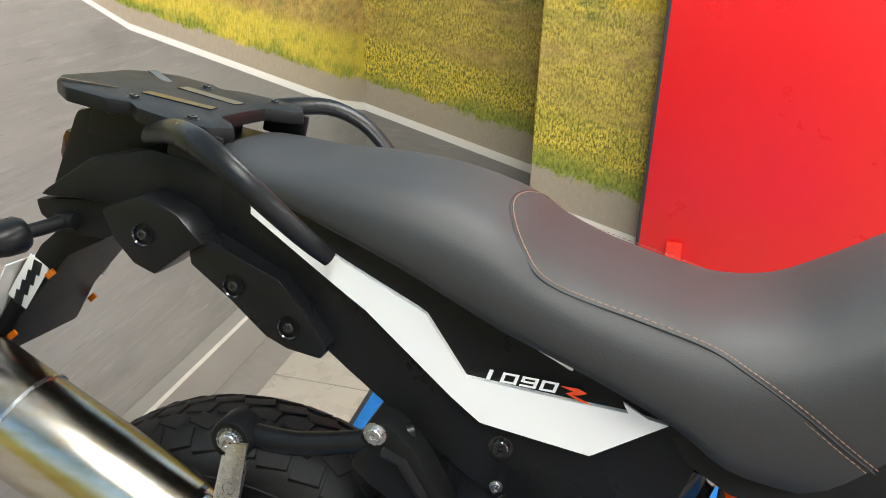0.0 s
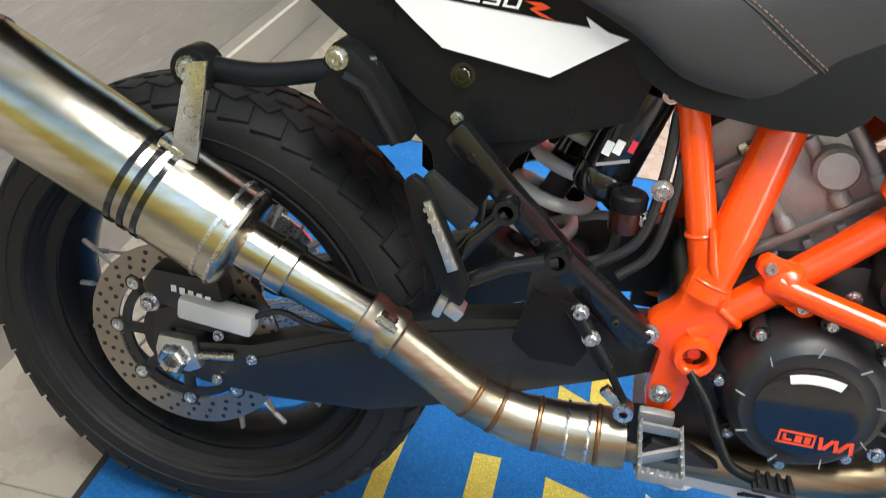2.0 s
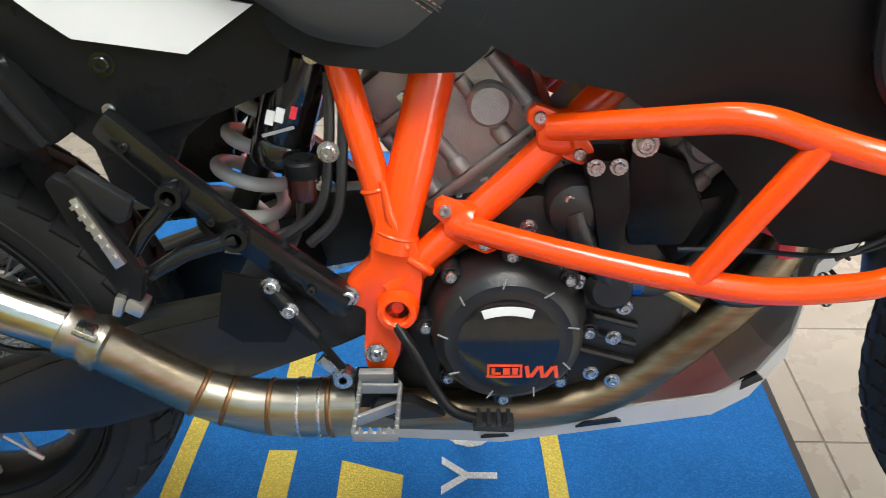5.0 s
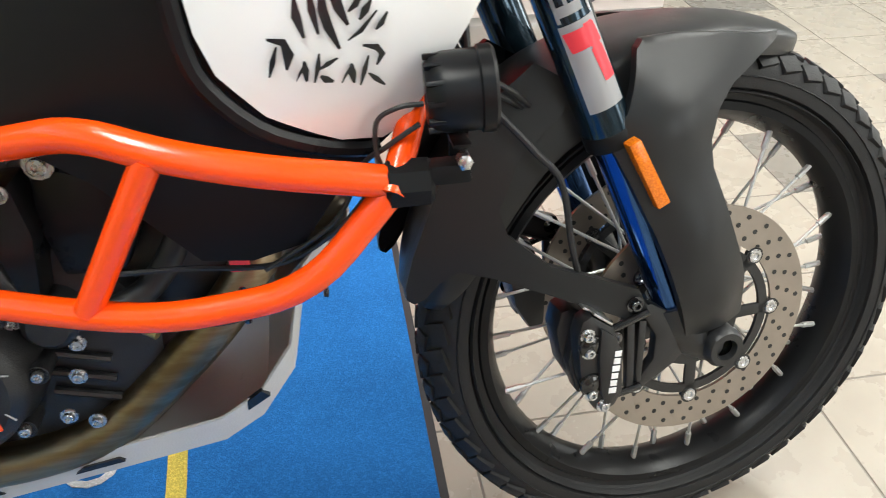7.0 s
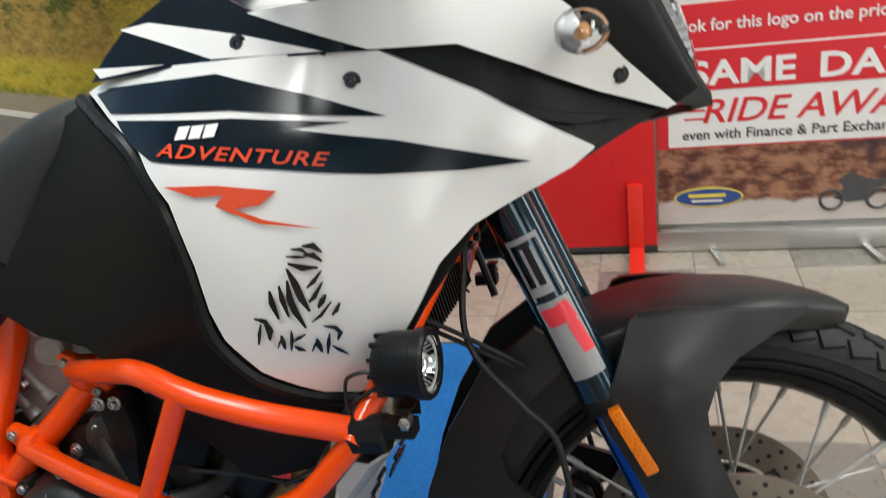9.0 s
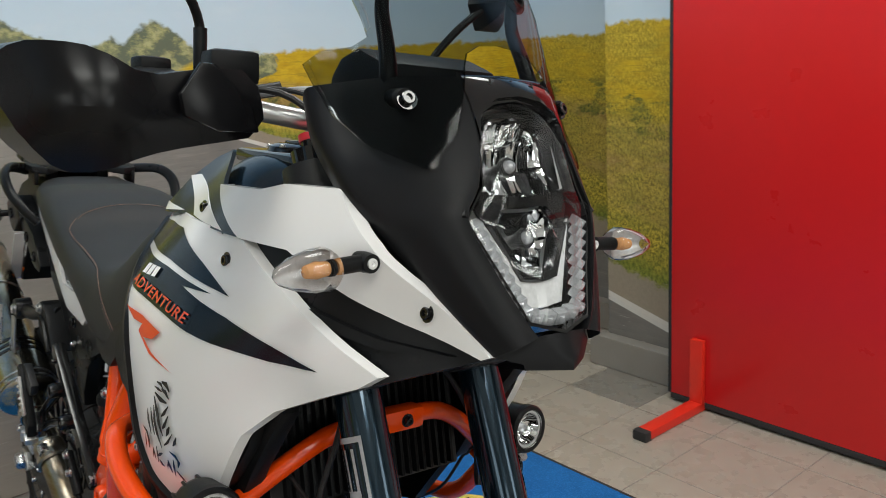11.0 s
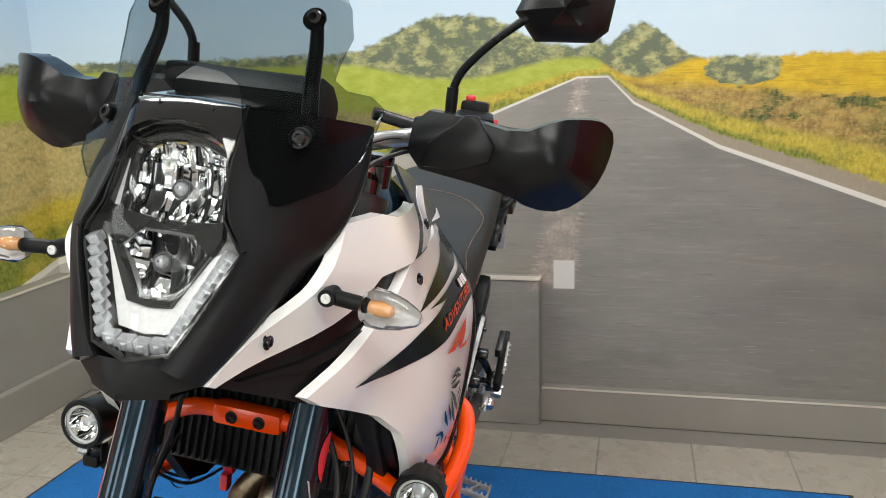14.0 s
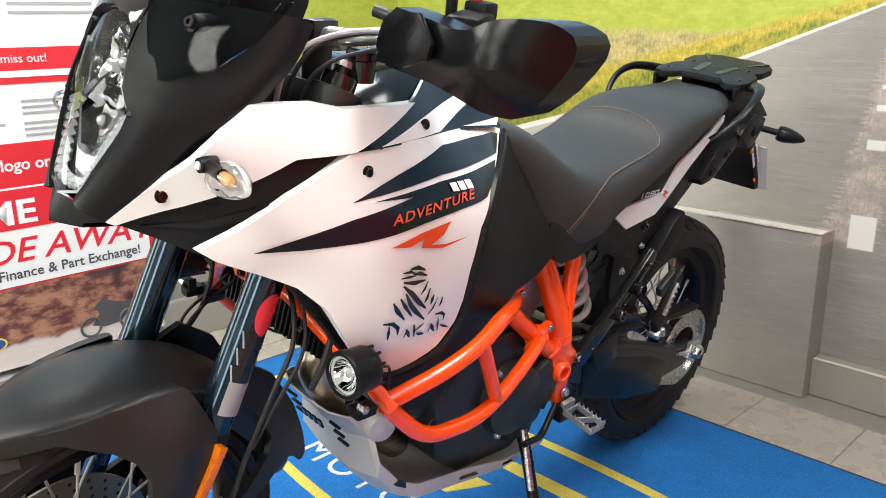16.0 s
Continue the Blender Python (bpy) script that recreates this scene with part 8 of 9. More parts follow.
for s in (-1, 1):
    bp("bar_clamp", joined(block((0.05, 0.03, 0.045), (1.212, s * 0.045, 1.165), bevel=0.008), block((0.035, 0.03, 0.06), (1.215, s * 0.045, 1.125), bevel=0.006)), BLACK_PAINT, "black bar clamp", bar, steer="bar")
    bp("grip", turned([(0.0155, 0.0), (0.017, 0.004), (0.0165, 0.06), (0.0172, 0.12), (0.0185, 0.13)], 20, aim((1.087, s * 0.4, 1.185), (0.12, -s, 0.02))), SOFT_RUBBER, "black rubber grip", bar, steer="bar")
    bp("switch_block", joined(block((0.05, 0.055, 0.055), (1.108, s * 0.235, 1.192), (0, 10, s * 8), bevel=0.01), block((0.03, 0.04, 0.025), (1.085, s * 0.232, 1.222), (0, 0, 0), bevel=0.006)), BLACK, "black switch block", bar, steer="bar")
    bp("lever", tube([(1.135, s * 0.2, 1.185), (1.175, s * 0.235, 1.183), (1.165, s * 0.32, 1.178), (1.15, s * 0.4, 1.172)], 0.0065, 8, smooth=4), BLACK_GLOSS, "black hand lever", bar, steer="bar")
    bp("lever_mount", joined(block((0.04, 0.05, 0.03), (1.132, s * 0.175, 1.188), (0, 0, s * 25), bevel=0.006), tube([(1.125, s * 0.19, 1.185), (1.16, s * 0.1, 1.205)], 0.009, 10)), BLACK_PAINT, "", bar, steer="bar")
bp("stop_button", block((0.016, 0.014, 0.008), (1.088, 0.225, 1.238), bevel=0.003), DECAL_PINK, "red switch", bar, steer="bar")
bp("mode_button", block((0.014, 0.01, 0.012), (1.075, 0.262, 1.205), bevel=0.002), DECAL_PINK, "red switch", bar, steer="bar")
bp("brake_reservoir", joined(block((0.05, 0.06, 0.04), (1.15, -0.165, 1.225), (0, 0, -15), bevel=0.008)), BLACK, "black brake fluid reservoir", bar, steer="bar")
bp("clutch_reservoir", joined(turned([(0.019, -0.03), (0.021, 0.0), (0.023, 0.002), (0.023, 0.012), (0.02, 0.015), (0.001, 0.015)], 24, pose(1.2, 0.12, 1.14))), BLACK_GLOSS, "black fluid pot", bar, steer="bar")

# hand guards
GUARD = Sheet([(0.16, 1.18, -1.215), (0.16, 1.22, -1.2), (0.23, 1.17, -1.222), (0.3, 1.16, -1.225), (0.3, 1.2, -1.215), (0.36, 1.17, -1.215), (0.4, 1.17, -1.19), (0.425, 1.19, -1.15), (0.385, 1.228, -1.2), (0.36, 1.105, -1.172), (0.25, 1.13, -1.2)])
GUARD_EDGE = [(0.43, 1.212), (0.412, 1.23), (0.385, 1.232), (0.352, 1.228), (0.303, 1.203), (0.235, 1.217), (0.165, 1.221), (0.16, 1.147), (0.236, 1.134), (0.3, 1.122), (0.333, 1.104), (0.372, 1.103), (0.408, 1.135), (0.426, 1.175)]


def rounded(points, times=2):
    """An outline with its corners cut back."""
    for _ in range(times):
        out = []
        for p, q in zip(points, points[1:] + points[:1]):
            out += [(p[0] * 0.75 + q[0] * 0.25, p[1] * 0.75 + q[1] * 0.25), (p[0] * 0.25 + q[0] * 0.75, p[1] * 0.25 + q[1] * 0.75)]
        points = out
    return points


def hand_guard():
    b = panel(rounded(GUARD_EDGE, 1), GUARD, 0.05, 0.0, 0.018)
    for v in b.verts:
        k = max(0.0, (v.co.x - 0.36) / 0.06)
        near = max(abs(v.co.x - 0.36) / 0.062, abs(v.co.z - 1.168) / 0.064)
        v.co.y -= 0.016 * max(0.0, 1 - near)
        if v.co.y > -1.14:
            v.co.y += 0.03 * k
    return mirrored(moved(b, pose(0, 0, 0, 0, 0, 90)))


both("hand_guard", hand_guard, GUARD_BLACK, "black plastic hand guard", 26, "bar")
both("guard_flap", lambda: mirrored(moved(plate([(0.18, 1.15), (0.19, 1.18), (0.21, 1.2), (0.234, 1.221), (0.25, 1.222), (0.275, 1.187), (0.27, 1.165), (0.23, 1.15)], -1.238, -1.229, 0.003), pose(0, 0, 0, 0, 0, 90))), GUARD_BLACK, "black wind flap of the hand guard", 38, "bar")
both("guard_arm", lambda: joined(tube([(1.2, -0.17, 1.185), (1.195, -0.27, 1.175), (1.195, -0.36, 1.17), (1.15, -0.415, 1.182), (1.09, -0.42, 1.185)], 0.008, 8, smooth=4), block((0.03, 0.1, 0.05), (1.178, -0.21, 1.185), (0, 0, 0), bevel=0.008)), BLACK, "", 38, "bar")


# mirrors: right then left
def mirror_head():
    out = [(0.274, 1.36), (0.292, 1.405), (0.32, 1.419), (0.362, 1.412), (0.408, 1.394), (0.404, 1.35), (0.385, 1.332), (0.305, 1.324)]
    c = (0.34, 1.37)
    rows = []
    for s, x in ((0.02, 0.03), (0.5, 0.026), (0.8, 0.014), (0.97, 0.0), (1.0, -0.008), (0.96, -0.012)):
        rows.append([(1.112 - (y - 0.33) * 0.35 + x, -(c[0] + (y - c[0]) * s), c[1] + (z - c[1]) * s) for y, z in out])
    return skinned(rows, close=True, cap=True)


def mirror_glass():
    out = [(0.274, 1.36), (0.292, 1.405), (0.32, 1.419), (0.362, 1.412), (0.408, 1.394), (0.404, 1.35), (0.385, 1.332), (0.305, 1.324)]
    c = (0.34, 1.37)
    return skinned([[(1.112 - (y - 0.33) * 0.35 + x, -(c[0] + (y - c[0]) * s), c[1] + (z - c[1]) * s) for y, z in out] for s, x in ((0.93, -0.0128), (0.93, -0.0135))], close=True, cap=True)


for s in (-1, 1):
    make = (lambda b: moved(b, Matrix.Translation((0, 0.018, 0.022)))) if s < 0 else mirrored
    stem = bp("rear_mirror", make(joined(tube([(1.11, -0.2, 1.2), (1.112, -0.199, 1.262), (1.125, -0.245, 1.315), (1.135, -0.29, 1.352), (1.13, -0.315, 1.362)], 0.006, 10, bend=0.03), tube([(1.11, -0.2, 1.19), (1.111, -0.2, 1.25)], 0.0085, 10))), BLACK_SATIN, "black rear-view mirror on a bent stem", steer="bar")
    bp("shell", make(mirror_head()), BLACK, "", stem, 40, "bar")
    bp("glass", make(mirror_glass()), MIRROR, "mirror glass", stem, 20, "bar")

# ---- seat ----
SEAT_ROWS = [(-0.026, 1.012, 0.06, 0.998), (-0.015, 1.024, 0.085, 0.995), (0.02, 1.02, 0.11, 0.99), (0.07, 1.012, 0.128, 0.983), (0.135, 1.013, 0.14, 0.962), (0.219, 1.007, 0.15, 0.932), (0.29, 0.99, 0.155, 0.9), (0.33, 0.973, 0.157, 0.882), (0.367, 0.95, 0.158, 0.868), (0.42, 0.929, 0.16, 0.848), (0.5, 0.909, 0.162, 0.812), (0.551, 0.904, 0.162, 0.778), (0.605, 0.913, 0.16, 0.766), (0.652, 0.938, 0.157, 0.762), (0.69, 0.962, 0.155, 0.762), (0.74, 0.992, 0.15, 0.81), (0.79, 1.01, 0.138, 0.9), (0.83, 1.017, 0.122, 0.955), (0.866, 1.022, 0.095, 0.995)]


def seat_section(top, w, low):
    h = top - low
    return [(w * 0.97, low), (w, low + 0.12 * h), (w * 0.985, low + 0.4 * h), (w * 0.93, low + 0.66 * h), (w * 0.8, low + 0.86 * h), (w * 0.55, low + 0.965 * h), (w * 0.25, low + 0.995 * h), (0, top)]


def seat_mesh():
    rows = []
    for x, top, w, low in SEAT_ROWS:
        s = seat_section(top, w, low)
        rows.append([(x, -y, z) for y, z in s] + [(x, y, z) for y, z in reversed(s[:-1])])
    return skinned(smooth_rows(rows, 3))


def seat_point(x, z, out=0.0012, over=None):
    """A point of the seat's right side at (x, z), or at a share of the way across the top."""
    xs = [r[0] for r in SEAT_ROWS]
    top, w, low = (float(np.interp(x, xs, [r[k] for r in SEAT_ROWS])) for k in (1, 2, 3))
    s = seat_section(top, w, low)
    if over is not None:
        zz = float(np.interp(over, [q / w for q, _ in reversed(s)], [q for _, q in reversed(s)]))
        return Vector((x, -over * w, zz + out))
    y = float(np.interp(z, [q for _, q in s], [q for q, _ in s]))
    return Vector((x, -y - out, z + out * 0.5))


seat = bp("seat", seat_mesh(), SEAT, "black one-piece seat with pale double stitching", sharp=70)
SEAM = [(0.694, 0.785), (0.65, 0.815), (0.606, 0.845), (0.56, 0.87), (0.524, 0.886), (0.465, 0.902), (0.407, 0.917), (0.374, 0.928), (0.352, 0.942)]
seam = [seat_point(x, z) for x, z in SEAM] + [seat_point(x, 0, 0.0012, f) for x, f in ((0.329, 0.66), (0.315, 0.4), (0.309, 0.2), (0.307, 0.0))]
seam_all = seam + [Vector((p.x, -p.y, p.z)) for p in reversed(seam[:-1])]
bp("seam", tube(curve_points(seam_all, 6), 0.0013, 6), SEAT, "raised seam", seat)
THREAD = surface("orange brown thread", (0.3, 0.17, 0.12), 0.7)
dashes = []
for side in (-1, 1):
    line = curve_points(seam_all, 16)
    for i in range(0, len(line) - 2, 2):
        a, b = line[i], line[i] * 0.35 + line[i + 2] * 0.65
        d = (line[i + 2] - line[i]).normalized()
        n = d.cross(Vector((0, 0, 1)) if abs(a.y) < 0.12 else Vector((0, math.copysign(1, a.y), 0))).normalized() * 0.0042 * side
        dashes.append(tube([a + n, b + n], 0.0006, 4))
tagged(bp("stitching", joined(*dashes), THREAD, "pale orange double stitching", seat), kind="stuff")

# ---- tail ----
TAIL = Sheet([(-0.24, 0.95, -0.09), (0.05, 0.97, -0.118), (0.15, 0.9, -0.127), (0.3, 0.8, -0.131), (0.49, 0.8, -0.134), (0.45, 0.7, -0.13), (0.2, 0.75, -0.125), (0.2, 0.93, -0.13), (0.4, 0.86, -0.134)])
bp("tail_body", plate([(-0.235, 0.95), (-0.16, 1.0), (-0.08, 1.02), (0.03, 1.003), (0.135, 0.968), (0.219, 0.937), (0.319, 0.89), (0.5, 0.824), (0.53, 0.78), (0.5, 0.74), (0.36, 0.74), (0.25, 0.77), (0.163, 0.82), (0.08, 0.87), (-0.06, 0.94), (-0.15, 0.95)], -0.11, 0.11, 0.012), BLACK, "black tail section")
on_sides("tail_side", [(-0.05, 0.99), (0.03, 0.992), (0.135, 0.964), (0.219, 0.933), (0.319, 0.885), (0.5, 0.822), (0.53, 0.77), (0.515, 0.72), (0.44, 0.69), (0.36, 0.67), (0.3, 0.7), (0.216, 0.762), (0.163, 0.8), (0.11, 0.84), (0.04, 0.9), (-0.02, 0.95)], TAIL, BLACK_SATIN, "black side of the tail", -0.004, 0.02, 0.03)
tails = on_sides("tail_panel", [(0.049, 0.977), (0.146, 0.93), (0.239, 0.887), (0.249, 0.881), (0.293, 0.82), (0.4, 0.812), (0.462, 0.809), (0.497, 0.803), (0.425, 0.755), (0.311, 0.771), (0.279, 0.795), (0.184, 0.875), (0.048, 0.962)], TAIL, WHITE, "white tail side panel", 0.003, 0.012, 0.02)
on_sides("tail_line", [(0.318, 0.888), (0.36, 0.87), (0.402, 0.849), (0.4, 0.845), (0.36, 0.864)], TAIL, WHITE, "thin white edge", 0.004, 0.004, 0.05)
on_sides("tail_line", [(0.452, 0.82), (0.478, 0.806), (0.46, 0.806)], TAIL, WHITE, "", 0.004, 0.004, 0.05)
for k, par in enumerate(tails):
    s = -1 if k == 0 else 1
    # wide slanted outline digits of plain bars
    bars = []
    for d, shape in enumerate((((0.35, 0, 0.6, 1),), ((0, 0, 1, 0.2), (0, 0.8, 1, 1), (0, 0.2, 0.2, 0.8), (0.8, 0.2, 1, 0.8)), ((0, 0, 1, 0.2), (0, 0.8, 1, 1), (0, 0.4, 1, 0.6), (0, 0.6, 0.2, 0.8), (0.8, 0.2, 1, 0.8)), ((0, 0, 1, 0.2), (0, 0.8, 1, 1), (0, 0.2, 0.2, 0.8), (0.8, 0.2, 1, 0.8)))):
        for x0, z0, x1, z1 in shape:
            quad = []
            for fx, fz in ((x0, z0), (x1, z0), (x1, z1), (x0, z1)):
                ahead = (d * 1.2 + fx) * 0.0166 + (fz if k == 0 else fz) * 0.0035
                quad.append((0.309 + ahead, 0.8225 + fz * 0.0115 - ahead * 0.045) if k == 0 else (0.398 - ahead, 0.8215 + fz * 0.0115))
            b = panel(quad, TAIL, 0.0, 0.0045, 0.05)
            bars.append(b if k == 0 else mirrored(b))
    bp("model_number", joined(*bars), DECAL_WHITE, "white model number", par)
    mark = panel([(0.39, 0.828), (0.408, 0.828), (0.417, 0.824), (0.409, 0.821), (0.403, 0.82), (0.412, 0.817), (0.424, 0.812), (0.408, 0.815), (0.396, 0.821), (0.403, 0.824)] if k == 0 else [(0.302, 0.829), (0.286, 0.825), (0.276, 0.819), (0.284, 0.816), (0.291, 0.815), (0.283, 0.81), (0.273, 0.806), (0.287, 0.809), (0.299, 0.816), (0.291, 0.821)], TAIL, 0.0, 0.005, 0.05)
    bp("model_mark", mark if k == 0 else mirrored(mark), DECAL_RED, "orange red mark", par)
both("subframe_cover", lambda: joined(plate([(-0.112, 0.957), (-0.06, 0.978), (-0.02, 0.96), (0.01, 0.93), (-0.011, 0.92), (-0.05, 0.89), (-0.075, 0.9), (-0.098, 0.925)], -0.153, -0.1, 0.005), plate([(-0.015, 0.935), (0.0, 0.938), (0.09, 0.9), (0.118, 0.87), (0.146, 0.833), (0.138, 0.818), (0.1, 0.824), (0.075, 0.835), (0.035, 0.87), (-0.012, 0.905)], -0.144, -0.1, 0.004)), BLACK_SATIN, "black subframe cover")
for p in ((-0.06, 0.154, 0.935), (0.04, 0.145, 0.888), (0.103, 0.145, 0.85)):
    for s in (-1, 1):
        bp("cover_bolt", joined(turned([(0.011, 0.001), (0.0125, 0.0025), (0.0125, -0.002)], 18, aim((p[0], s * p[1], p[2]), (0, s, 0)), cap=False)), BLACK_GLOSS)
        bp("bolt", bolt((p[0], s * (p[1] + 0.001), p[2]), (0, s, 0), 0.0055, 0.003, False), BLACK_PAINT)
both("tail_grip", lambda: plate([(-0.24, 0.945), (-0.19, 0.95), (-0.11, 0.955), (-0.1, 0.925), (-0.15, 0.905), (-0.2, 0.905), (-0.235, 0.925)], -0.1, -0.06, 0.006), BLACK, "black indicator bracket")

# luggage rack with grab handles
RACK = [(-0.22, 0.0), (-0.222, 0.06), (-0.205, 0.09), (-0.176, 0.113), (-0.125, 0.113), (-0.105, 0.1), (-0.085, 0.118), (-0.03, 0.128), (0.0, 0.12), (0.015, 0.09), (0.0, 0.07), (-0.02, 0.055), (-0.022, 0.0)]


def rack_z(x):
    return 1.083 - 0.17 * (x + 0.2)


def rack_plate():
    bm = bmesh.new()
    pts = [(x, -y) for x, y in RACK] + [(x, y) for x, y in reversed(RACK[1:-1])]
    f = bm.faces.new([bm.verts.new((x, y, rack_z(x))) for x, y in pts])
    got = bmesh.ops.extrude_face_region(bm, geom=[f])
    for v in [g for g in got["geom"] if isinstance(g, bmesh.types.BMVert)]:
        v.co.z -= 0.017
    bmesh.ops.recalc_face_normals(bm, faces=bm.faces)
    return soften(bm, 0.004)


rack = bp("luggage_rack", rack_plate(), BLACK, "black plastic luggage rack with slots")
for s in (-1, 1):
    for cx, cy, sx, sy, ang in ((-0.178, 0.07, 0.06, 0.012, -38), (-0.085, 0.035, 0.085, 0.02, -6)):
        # a black slab on the rack stands for the open slot's shade
        bp("rack_slot", moved(block((sx, sy, 0.004), bevel=0.0), pose(cx, s * cy, rack_z(cx) - 0.0008, 0, 9.6, s * ang)), DECAL_BLACK, "black plate in place of a slot's shade", rack)
    for cx, cy in ((-0.115, 0.078), (-0.03, 0.1)):
        bp("rack_bolt", bolt((cx, s * cy, rack_z(cx) + 0.0005), (0.17, 0, 1), 0.0055, 0.003), BLACK_PAINT, "", rack)
    bp("rack_side", moved(joined(block((0.06, 0.01, 0.035), (-0.02, s * 0.112, 1.027), (0, 12, 0), bevel=0.004), block((0.12, 0.03, 0.05), (-0.12, s * 0.06, 1.035), (0, 10, 0), bevel=0.006)), Matrix.Identity(4)), BLACK, "", rack)
    bp("grab_handle", tube([(-0.07, s * 0.112, 1.038), (-0.03, s * 0.14, 1.045), (0.015, s * 0.175, 1.045), (0.06, s * 0.19, 1.025), (0.1, s * 0.185, 0.99), (0.13, s * 0.165, 0.955), (0.148, s * 0.145, 0.932)], [0.0165, 0.0095], 14, smooth=4, flat=0.62), BLACK_SATIN, "black grab handle")
bp("tail_lamp", block((0.03, 0.11, 0.04), (-0.222, 0, 1.0), (0, 15, 0), bevel=0.01), surface("red tail lamp", (0.05, 0.004, 0.004), 0.12), "dark red tail lamp")
bp("tail_underside", plate([(-0.243, 0.95), (-0.2, 1.05), (-0.1, 1.04), (-0.05, 1.0), (-0.1, 0.96)], -0.07, 0.07, 0.01), BLACK, "black rear of the tail")

# number plate holder
holder = bp("plate_holder", plate([(-0.2, 0.93), (-0.26, 0.88), (-0.345, 0.755), (-0.358, 0.723), (-0.335, 0.72), (-0.3, 0.78), (-0.22, 0.87), (-0.16, 0.9)], -0.075, 0.075, 0.006), BLACK, "black number plate holder")
pl = Matrix.Translation((-0.325, 0, 0.79)) @ Matrix.Rotation(radians(28), 4, "Y")
bp("number_plate", moved(block((0.002, 0.2, 0.15), bevel=0.0), pl), DECAL_WHITE, "white plate with dark bars", holder)
for k in range(4):
    bp("plate_bar", moved(block((0.001, 0.03, 0.05), (-0.002, -0.06 + 0.04 * k, 0), bevel=0), pl), DECAL_BLACK, "", holder)
for s in (-1, 1):
    bp("paper_label", block((0.07, 0.001, 0.03), (-0.28, s * 0.0765, 0.83), (0, -56, 0), bevel=0), DECAL_WHITE, "white paper label with dark strokes", holder)
    for k in range(4):
        bp("label_stroke", block((0.012, 0.001, 0.018), (-0.265 - 0.01 * k, s * 0.0775, 0.85 - 0.014 * k), (0, 20, 0), bevel=0), DECAL_BLACK, "", holder)
    for x, z in ((-0.245, 0.845), (-0.31, 0.755)):
        bp("plate_reflector", block((0.014, 0.004, 0.008), (x, s * 0.078, z), (0, -40, 0), bevel=0.001), REFLECT_AMBER, "small amber reflector", holder)

# exhaust hanger and inner panels
hanger = bp("exhaust_hanger", joined(tube([(0.049, -0.155, 0.723), (0.118, -0.155, 0.722), (0.2, -0.148, 0.738), (0.24, -0.13, 0.746)], [0.0145, 0.011], 14, smooth=3), turned([(0.012, 0.012), (0.022, 0.012), (0.024, 0.008), (0.024, -0.022)], 24, aim((0.049, -0.165, 0.723), (0, -1, 0)), cap=False)), BLACK_SATIN, "black exhaust hanger arm")
bp("bolt", bolt((0.049, -0.177, 0.723), r=0.011, h=0.007), STEEL, "bright bolt", hanger)
bp("hanger_tab", plate([(0.042, 0.708), (0.072, 0.705), (0.054, 0.62), (0.024, 0.628)], -0.183, -0.179, 0.0008), ALU, "bare steel tab", hanger)
bp("bracket_cover", plate([(0.2, 0.768), (0.222, 0.765), (0.248, 0.742), (0.291, 0.672), (0.25, 0.66), (0.2, 0.69), (0.178, 0.71), (0.19, 0.75)], -0.16, -0.1, 0.008), BLACK, "black bracket cover")
bp("bracket_ridge", tube([(0.215, -0.162, 0.735), (0.237, -0.162, 0.727), (0.274, -0.162, 0.67)], 0.006, 8), BLACK_SATIN)
bp("bolt", bolt((0.207, -0.162, 0.753), r=0.0085), STEEL)
bp("inner_panel", plate([(0.22, 0.77), (0.33, 0.74), (0.44, 0.74), (0.44, 0.69), (0.4, 0.66), (0.37, 0.6), (0.37, 0.57), (0.314, 0.605), (0.304, 0.652), (0.245, 0.703)], -0.12, -0.09, 0.005), BLACK_SATIN, "black inner panel")
bp("left_bracket_cover", plate([(0.2, 0.768), (0.24, 0.745), (0.3, 0.66), (0.25, 0.64), (0.18, 0.71)], 0.1, 0.15, 0.008), BLACK, "black bracket cover")


# ---- cables and hoses ----
def cable(name, pts, r=0.0032, label="black cable", steer=False, material=None):
    return bp(name, tube(pts, r, 8, smooth=6), material or SOFT_RUBBER, label, steer=steer)


# from the switches round to the head stock
cable("control_cable", [(1.115, 0.17, 1.172), (1.19, 0.135, 1.182), (1.262, 0.11, 1.165), (1.3, 0.1, 1.13), (1.31, 0.085, 1.06)], 0.0042, "grey control cable", material=DECAL_GREY)
cable("control_cable", [(1.13, 0.16, 1.178), (1.2, 0.13, 1.178), (1.255, 0.1, 1.155), (1.28, 0.085, 1.11), (1.285, 0.07, 1.04)])
cable("control_cable", [(1.12, 0.19, 1.168), (1.18, 0.15, 1.16), (1.24, 0.12, 1.14), (1.27, 0.1, 1.1), (1.28, 0.09, 1.03)])
cable("control_cable", [(1.16, -0.17, 1.2), (1.22, -0.11, 1.2), (1.275, -0.06, 1.17), (1.3, -0.04, 1.13), (1.3, -0.03, 1.05)])
cable("control_cable", [(1.15, -0.16, 1.19), (1.2, -0.08, 1.205), (1.24, 0.0, 1.2), (1.29, 0.04, 1.15), (1.3, 0.03, 1.06)], 0.004, "grey control cable", material=DECAL_GREY)
cable("brake_hose", [(1.16, -0.19, 1.2), (1.25, -0.13, 1.19), (1.31, -0.08, 1.1), (1.32, -0.07, 0.95), (1.3, -0.09, 0.8), (1.3, -0.12, 0.7), (1.355, -0.125, 0.625), (1.39, -0.12, 0.58), (1.405, -0.118, 0.5), (1.425, -0.112, 0.42)], 0.004, "black front brake hose")
cable("brake_hose", [(1.31, 0.02, 0.9), (1.29, 0.1, 0.82), (1.3, 0.14, 0.74), (1.34, 0.145, 0.66), (1.38, 0.14, 0.56), (1.41, 0.125, 0.43)], 0.004, "black front brake hose")
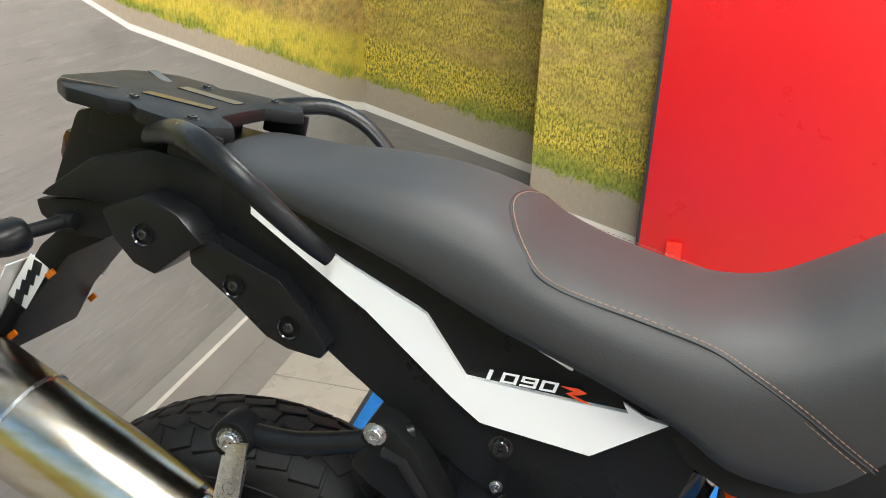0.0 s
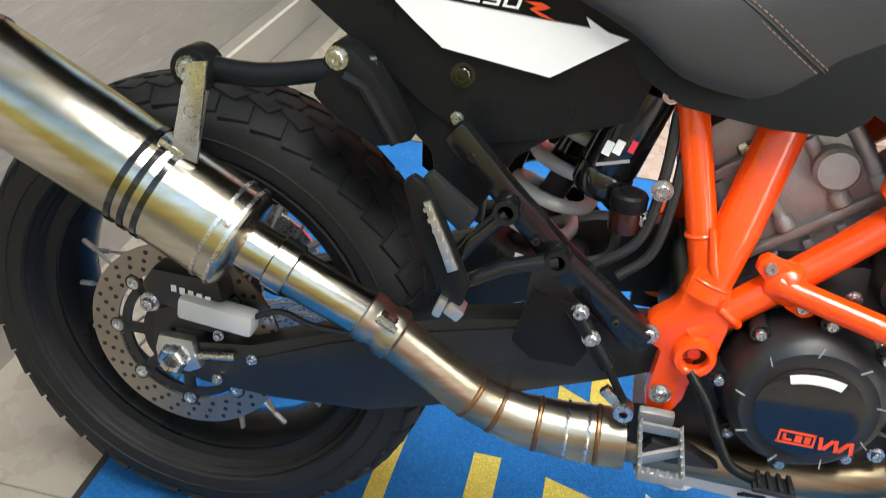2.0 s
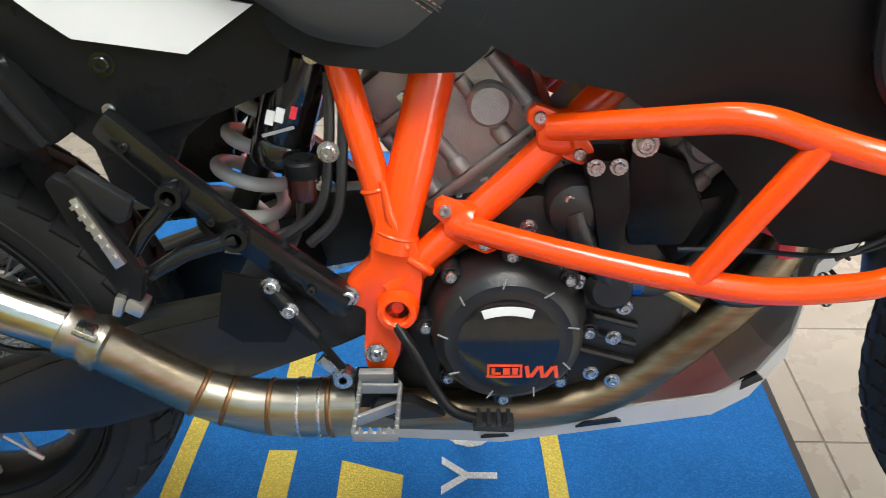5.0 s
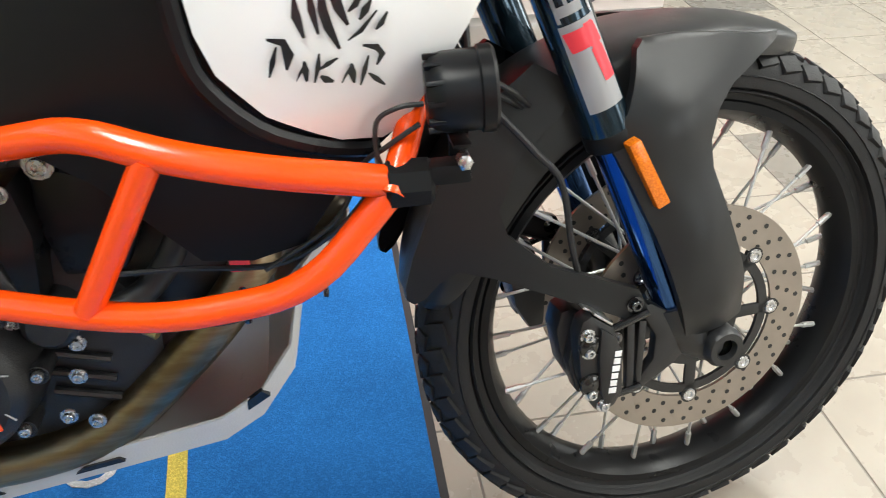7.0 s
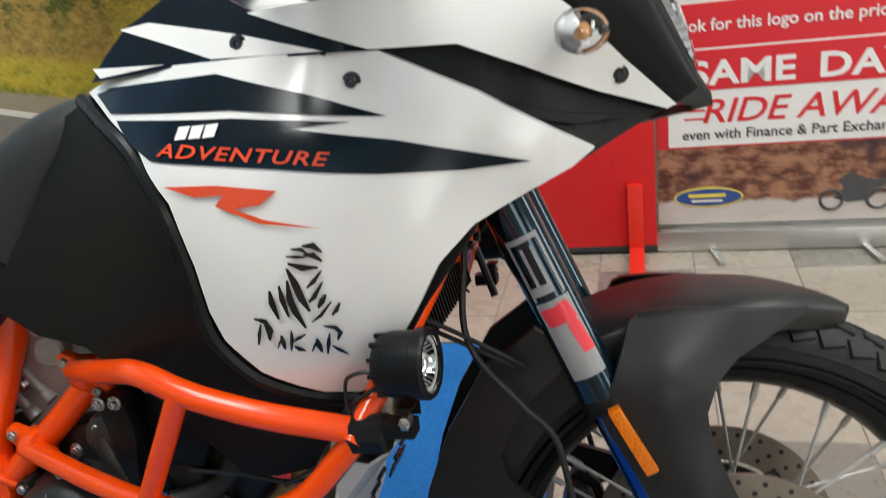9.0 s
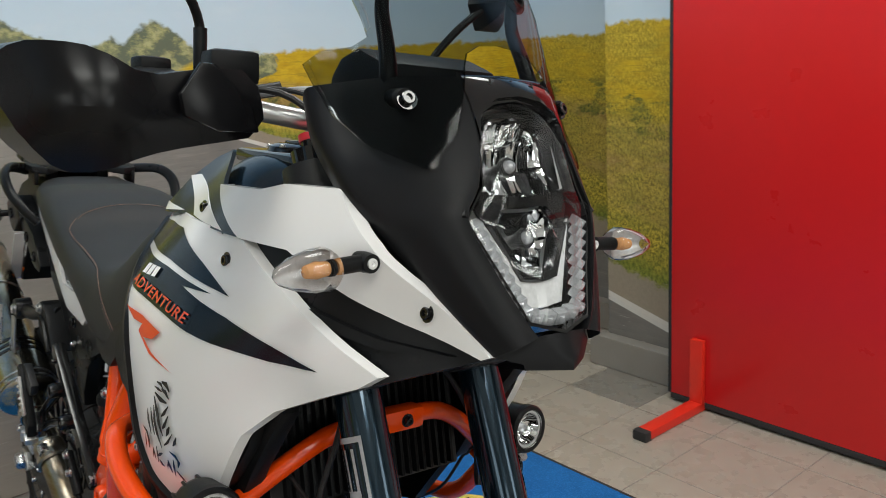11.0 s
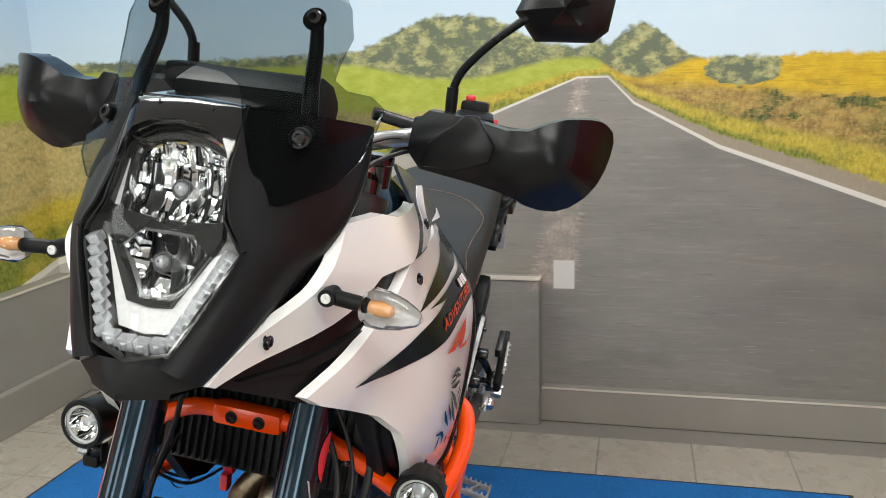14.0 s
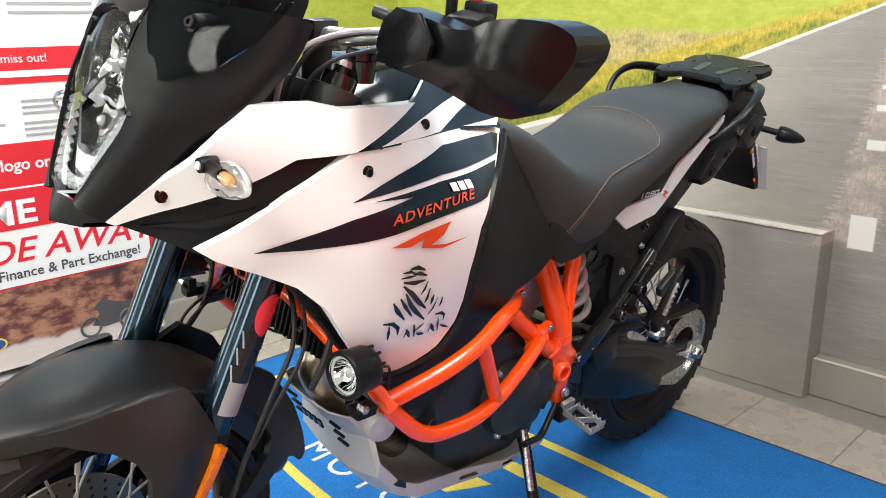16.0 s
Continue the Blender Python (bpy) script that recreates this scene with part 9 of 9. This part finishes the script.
cable("sensor_cable", [(1.24, -0.13, 0.74), (1.285, -0.125, 0.715), (1.335, -0.12, 0.685), (1.36, -0.1, 0.66)], 0.003)
cable("sensor_cable", [(1.24, -0.12, 0.725), (1.29, -0.12, 0.7), (1.335, -0.11, 0.672), (1.355, -0.09, 0.655)], 0.003)
cable("sensor_cable", [(1.3, 0.12, 0.86), (1.29, 0.15, 0.78), (1.3, 0.16, 0.72), (1.34, 0.15, 0.64), (1.36, 0.13, 0.57)], 0.003)
bp("cable_tie", turned([(0.006, -0.002), (0.0065, 0.0), (0.006, 0.002)], 10, aim((1.295, 0.148, 0.76), (0.1, 0.1, -1)), cap=False), BLACK_GLOSS)
cable("lamp_wire", [(1.23, -0.24, 0.7), (1.2, -0.235, 0.68), (1.18, -0.22, 0.66), (1.15, -0.2, 0.6), (1.08, -0.19, 0.552)], 0.0025, "thin black wire")
cable("lamp_wire", [(1.23, 0.24, 0.7), (1.2, 0.235, 0.68), (1.18, 0.22, 0.66), (1.15, 0.2, 0.6), (1.08, 0.19, 0.552)], 0.0025, "thin black wire")
# ties round the crash bars
for s in (-1, 1):
    bp("cable_tie", turned([(0.0175, -0.002), (0.018, 0.0), (0.0175, 0.002)], 16, aim((1.06, s * 0.222, 0.535), (1, 0, 0.1)), cap=False), BLACK_GLOSS)
# the catch of the seat and small hardware beside it
for s in (-1, 1):
    bp("bolt", bolt((0.334, s * 0.127, 0.744), (0, s, 0), 0.009), BLACK_GLOSS)
    bp("bolt", bolt((0.332, s * 0.127, 0.696), (0, s, 0), 0.005), STEEL)


# ---- floor: tiles, the near ones each a piece ----
def tile_material(name, lo, hi):
    n = Net(name)
    info = n.node("ShaderNodeObjectInfo")
    v = n.node("ShaderNodeNewGeometry").outputs["Position"]
    c = n.mix(n.noise(7, 6, 0.6, v), c4(lo), c4(hi))
    c = n.mix(n.math("MULTIPLY", info.outputs["Random"], 0.2), c, c4([k * 0.85 for k in lo]))
    spots = n.ramp(n.noise(60, 4, 0.7, v), 0.66, 0.74)
    c = n.mix(n.math("MULTIPLY", spots, 0.35), c, c4([k * 0.6 for k in lo]))
    n.put(c, n.b.inputs["Base Color"])
    n.put(n.math("MULTIPLY_ADD", n.noise(12, 5, 0.6, v), 0.2, 0.18), n.b.inputs["Roughness"])
    n.bump(n.noise(25, 3, vector=v), 0.03)
    return n.m


TILE = tile_material("beige floor tile", (0.31, 0.275, 0.23), (0.41, 0.37, 0.315))
TILE_DARK = tile_material("grey floor tile", (0.185, 0.17, 0.15), (0.235, 0.216, 0.19))
GROUT = surface("grout", (0.2, 0.18, 0.16), 0.9, vary=0.15, scale=40)

floor = slab("floor", (-0.82, -4.7, -0.1), (7.1, 4.7, FLOOR - 0.002), GROUT, "beige tiled showroom floor with grey tiles")
T, X0, Y0 = 0.31, -0.53, 0.505
tile_bm = block((T - 0.004, T - 0.004, 0.008), (0, 0, 0), bevel=0.0015)
first = link("tile", tile_bm, TILE, floor, smooth=False)
first.matrix_basis = pose(X0 + T / 2, Y0 + T / 2, FLOOR - 0.0045)
dark_mesh = first.data.copy()
dark_mesh.materials[0] = TILE_DARK
far_tiles = bmesh.new()
far_dark = bmesh.new()
DARK = {(0, 3), (1, 2), (2, 4), (-1, 4)}


def is_dark(i, j):
    # a loose chequer of darker tiles away from the mat
    return (i, j) in DARK or (i > 5 and (i * 3 + j) % 7 == 0)


for i in range(-1, 25):
    for j in range(-17, 14):
        if (i, j) == (0, 0):
            continue
        cx, cy = X0 + T * (i + 0.5), Y0 + T * (j + 0.5)
        if cx - T / 2 < WX - 0.1 or cx > 6.9 or abs(cy) > 4.5:
            continue
        if -0.7 < cx < 3.6 and -1.9 < cy < 2.7:
            covered = -0.05 < cx < 1.1 and -1.0 < cy < 1.05
            if covered:
                continue
            o = new("tile", dark_mesh if is_dark(i, j) else first.data)
            o.parent = floor
            o.matrix_basis = pose(cx, cy, FLOOR - 0.0045)
        else:
            b = far_dark if is_dark(i, j) else far_tiles
            q = [b.verts.new((cx + sx * (T / 2 - 0.002), cy + sy * (T / 2 - 0.002), FLOOR - 0.0005)) for sx, sy in ((-1, -1), (1, -1), (1, 1), (-1, 1))]
            b.faces.new(q)
tagged(link("far_tiles", far_tiles, TILE, floor, smooth=False), kind="stuff")
tagged(link("far_grey_tiles", far_dark, TILE_DARK, floor, smooth=False), kind="stuff")
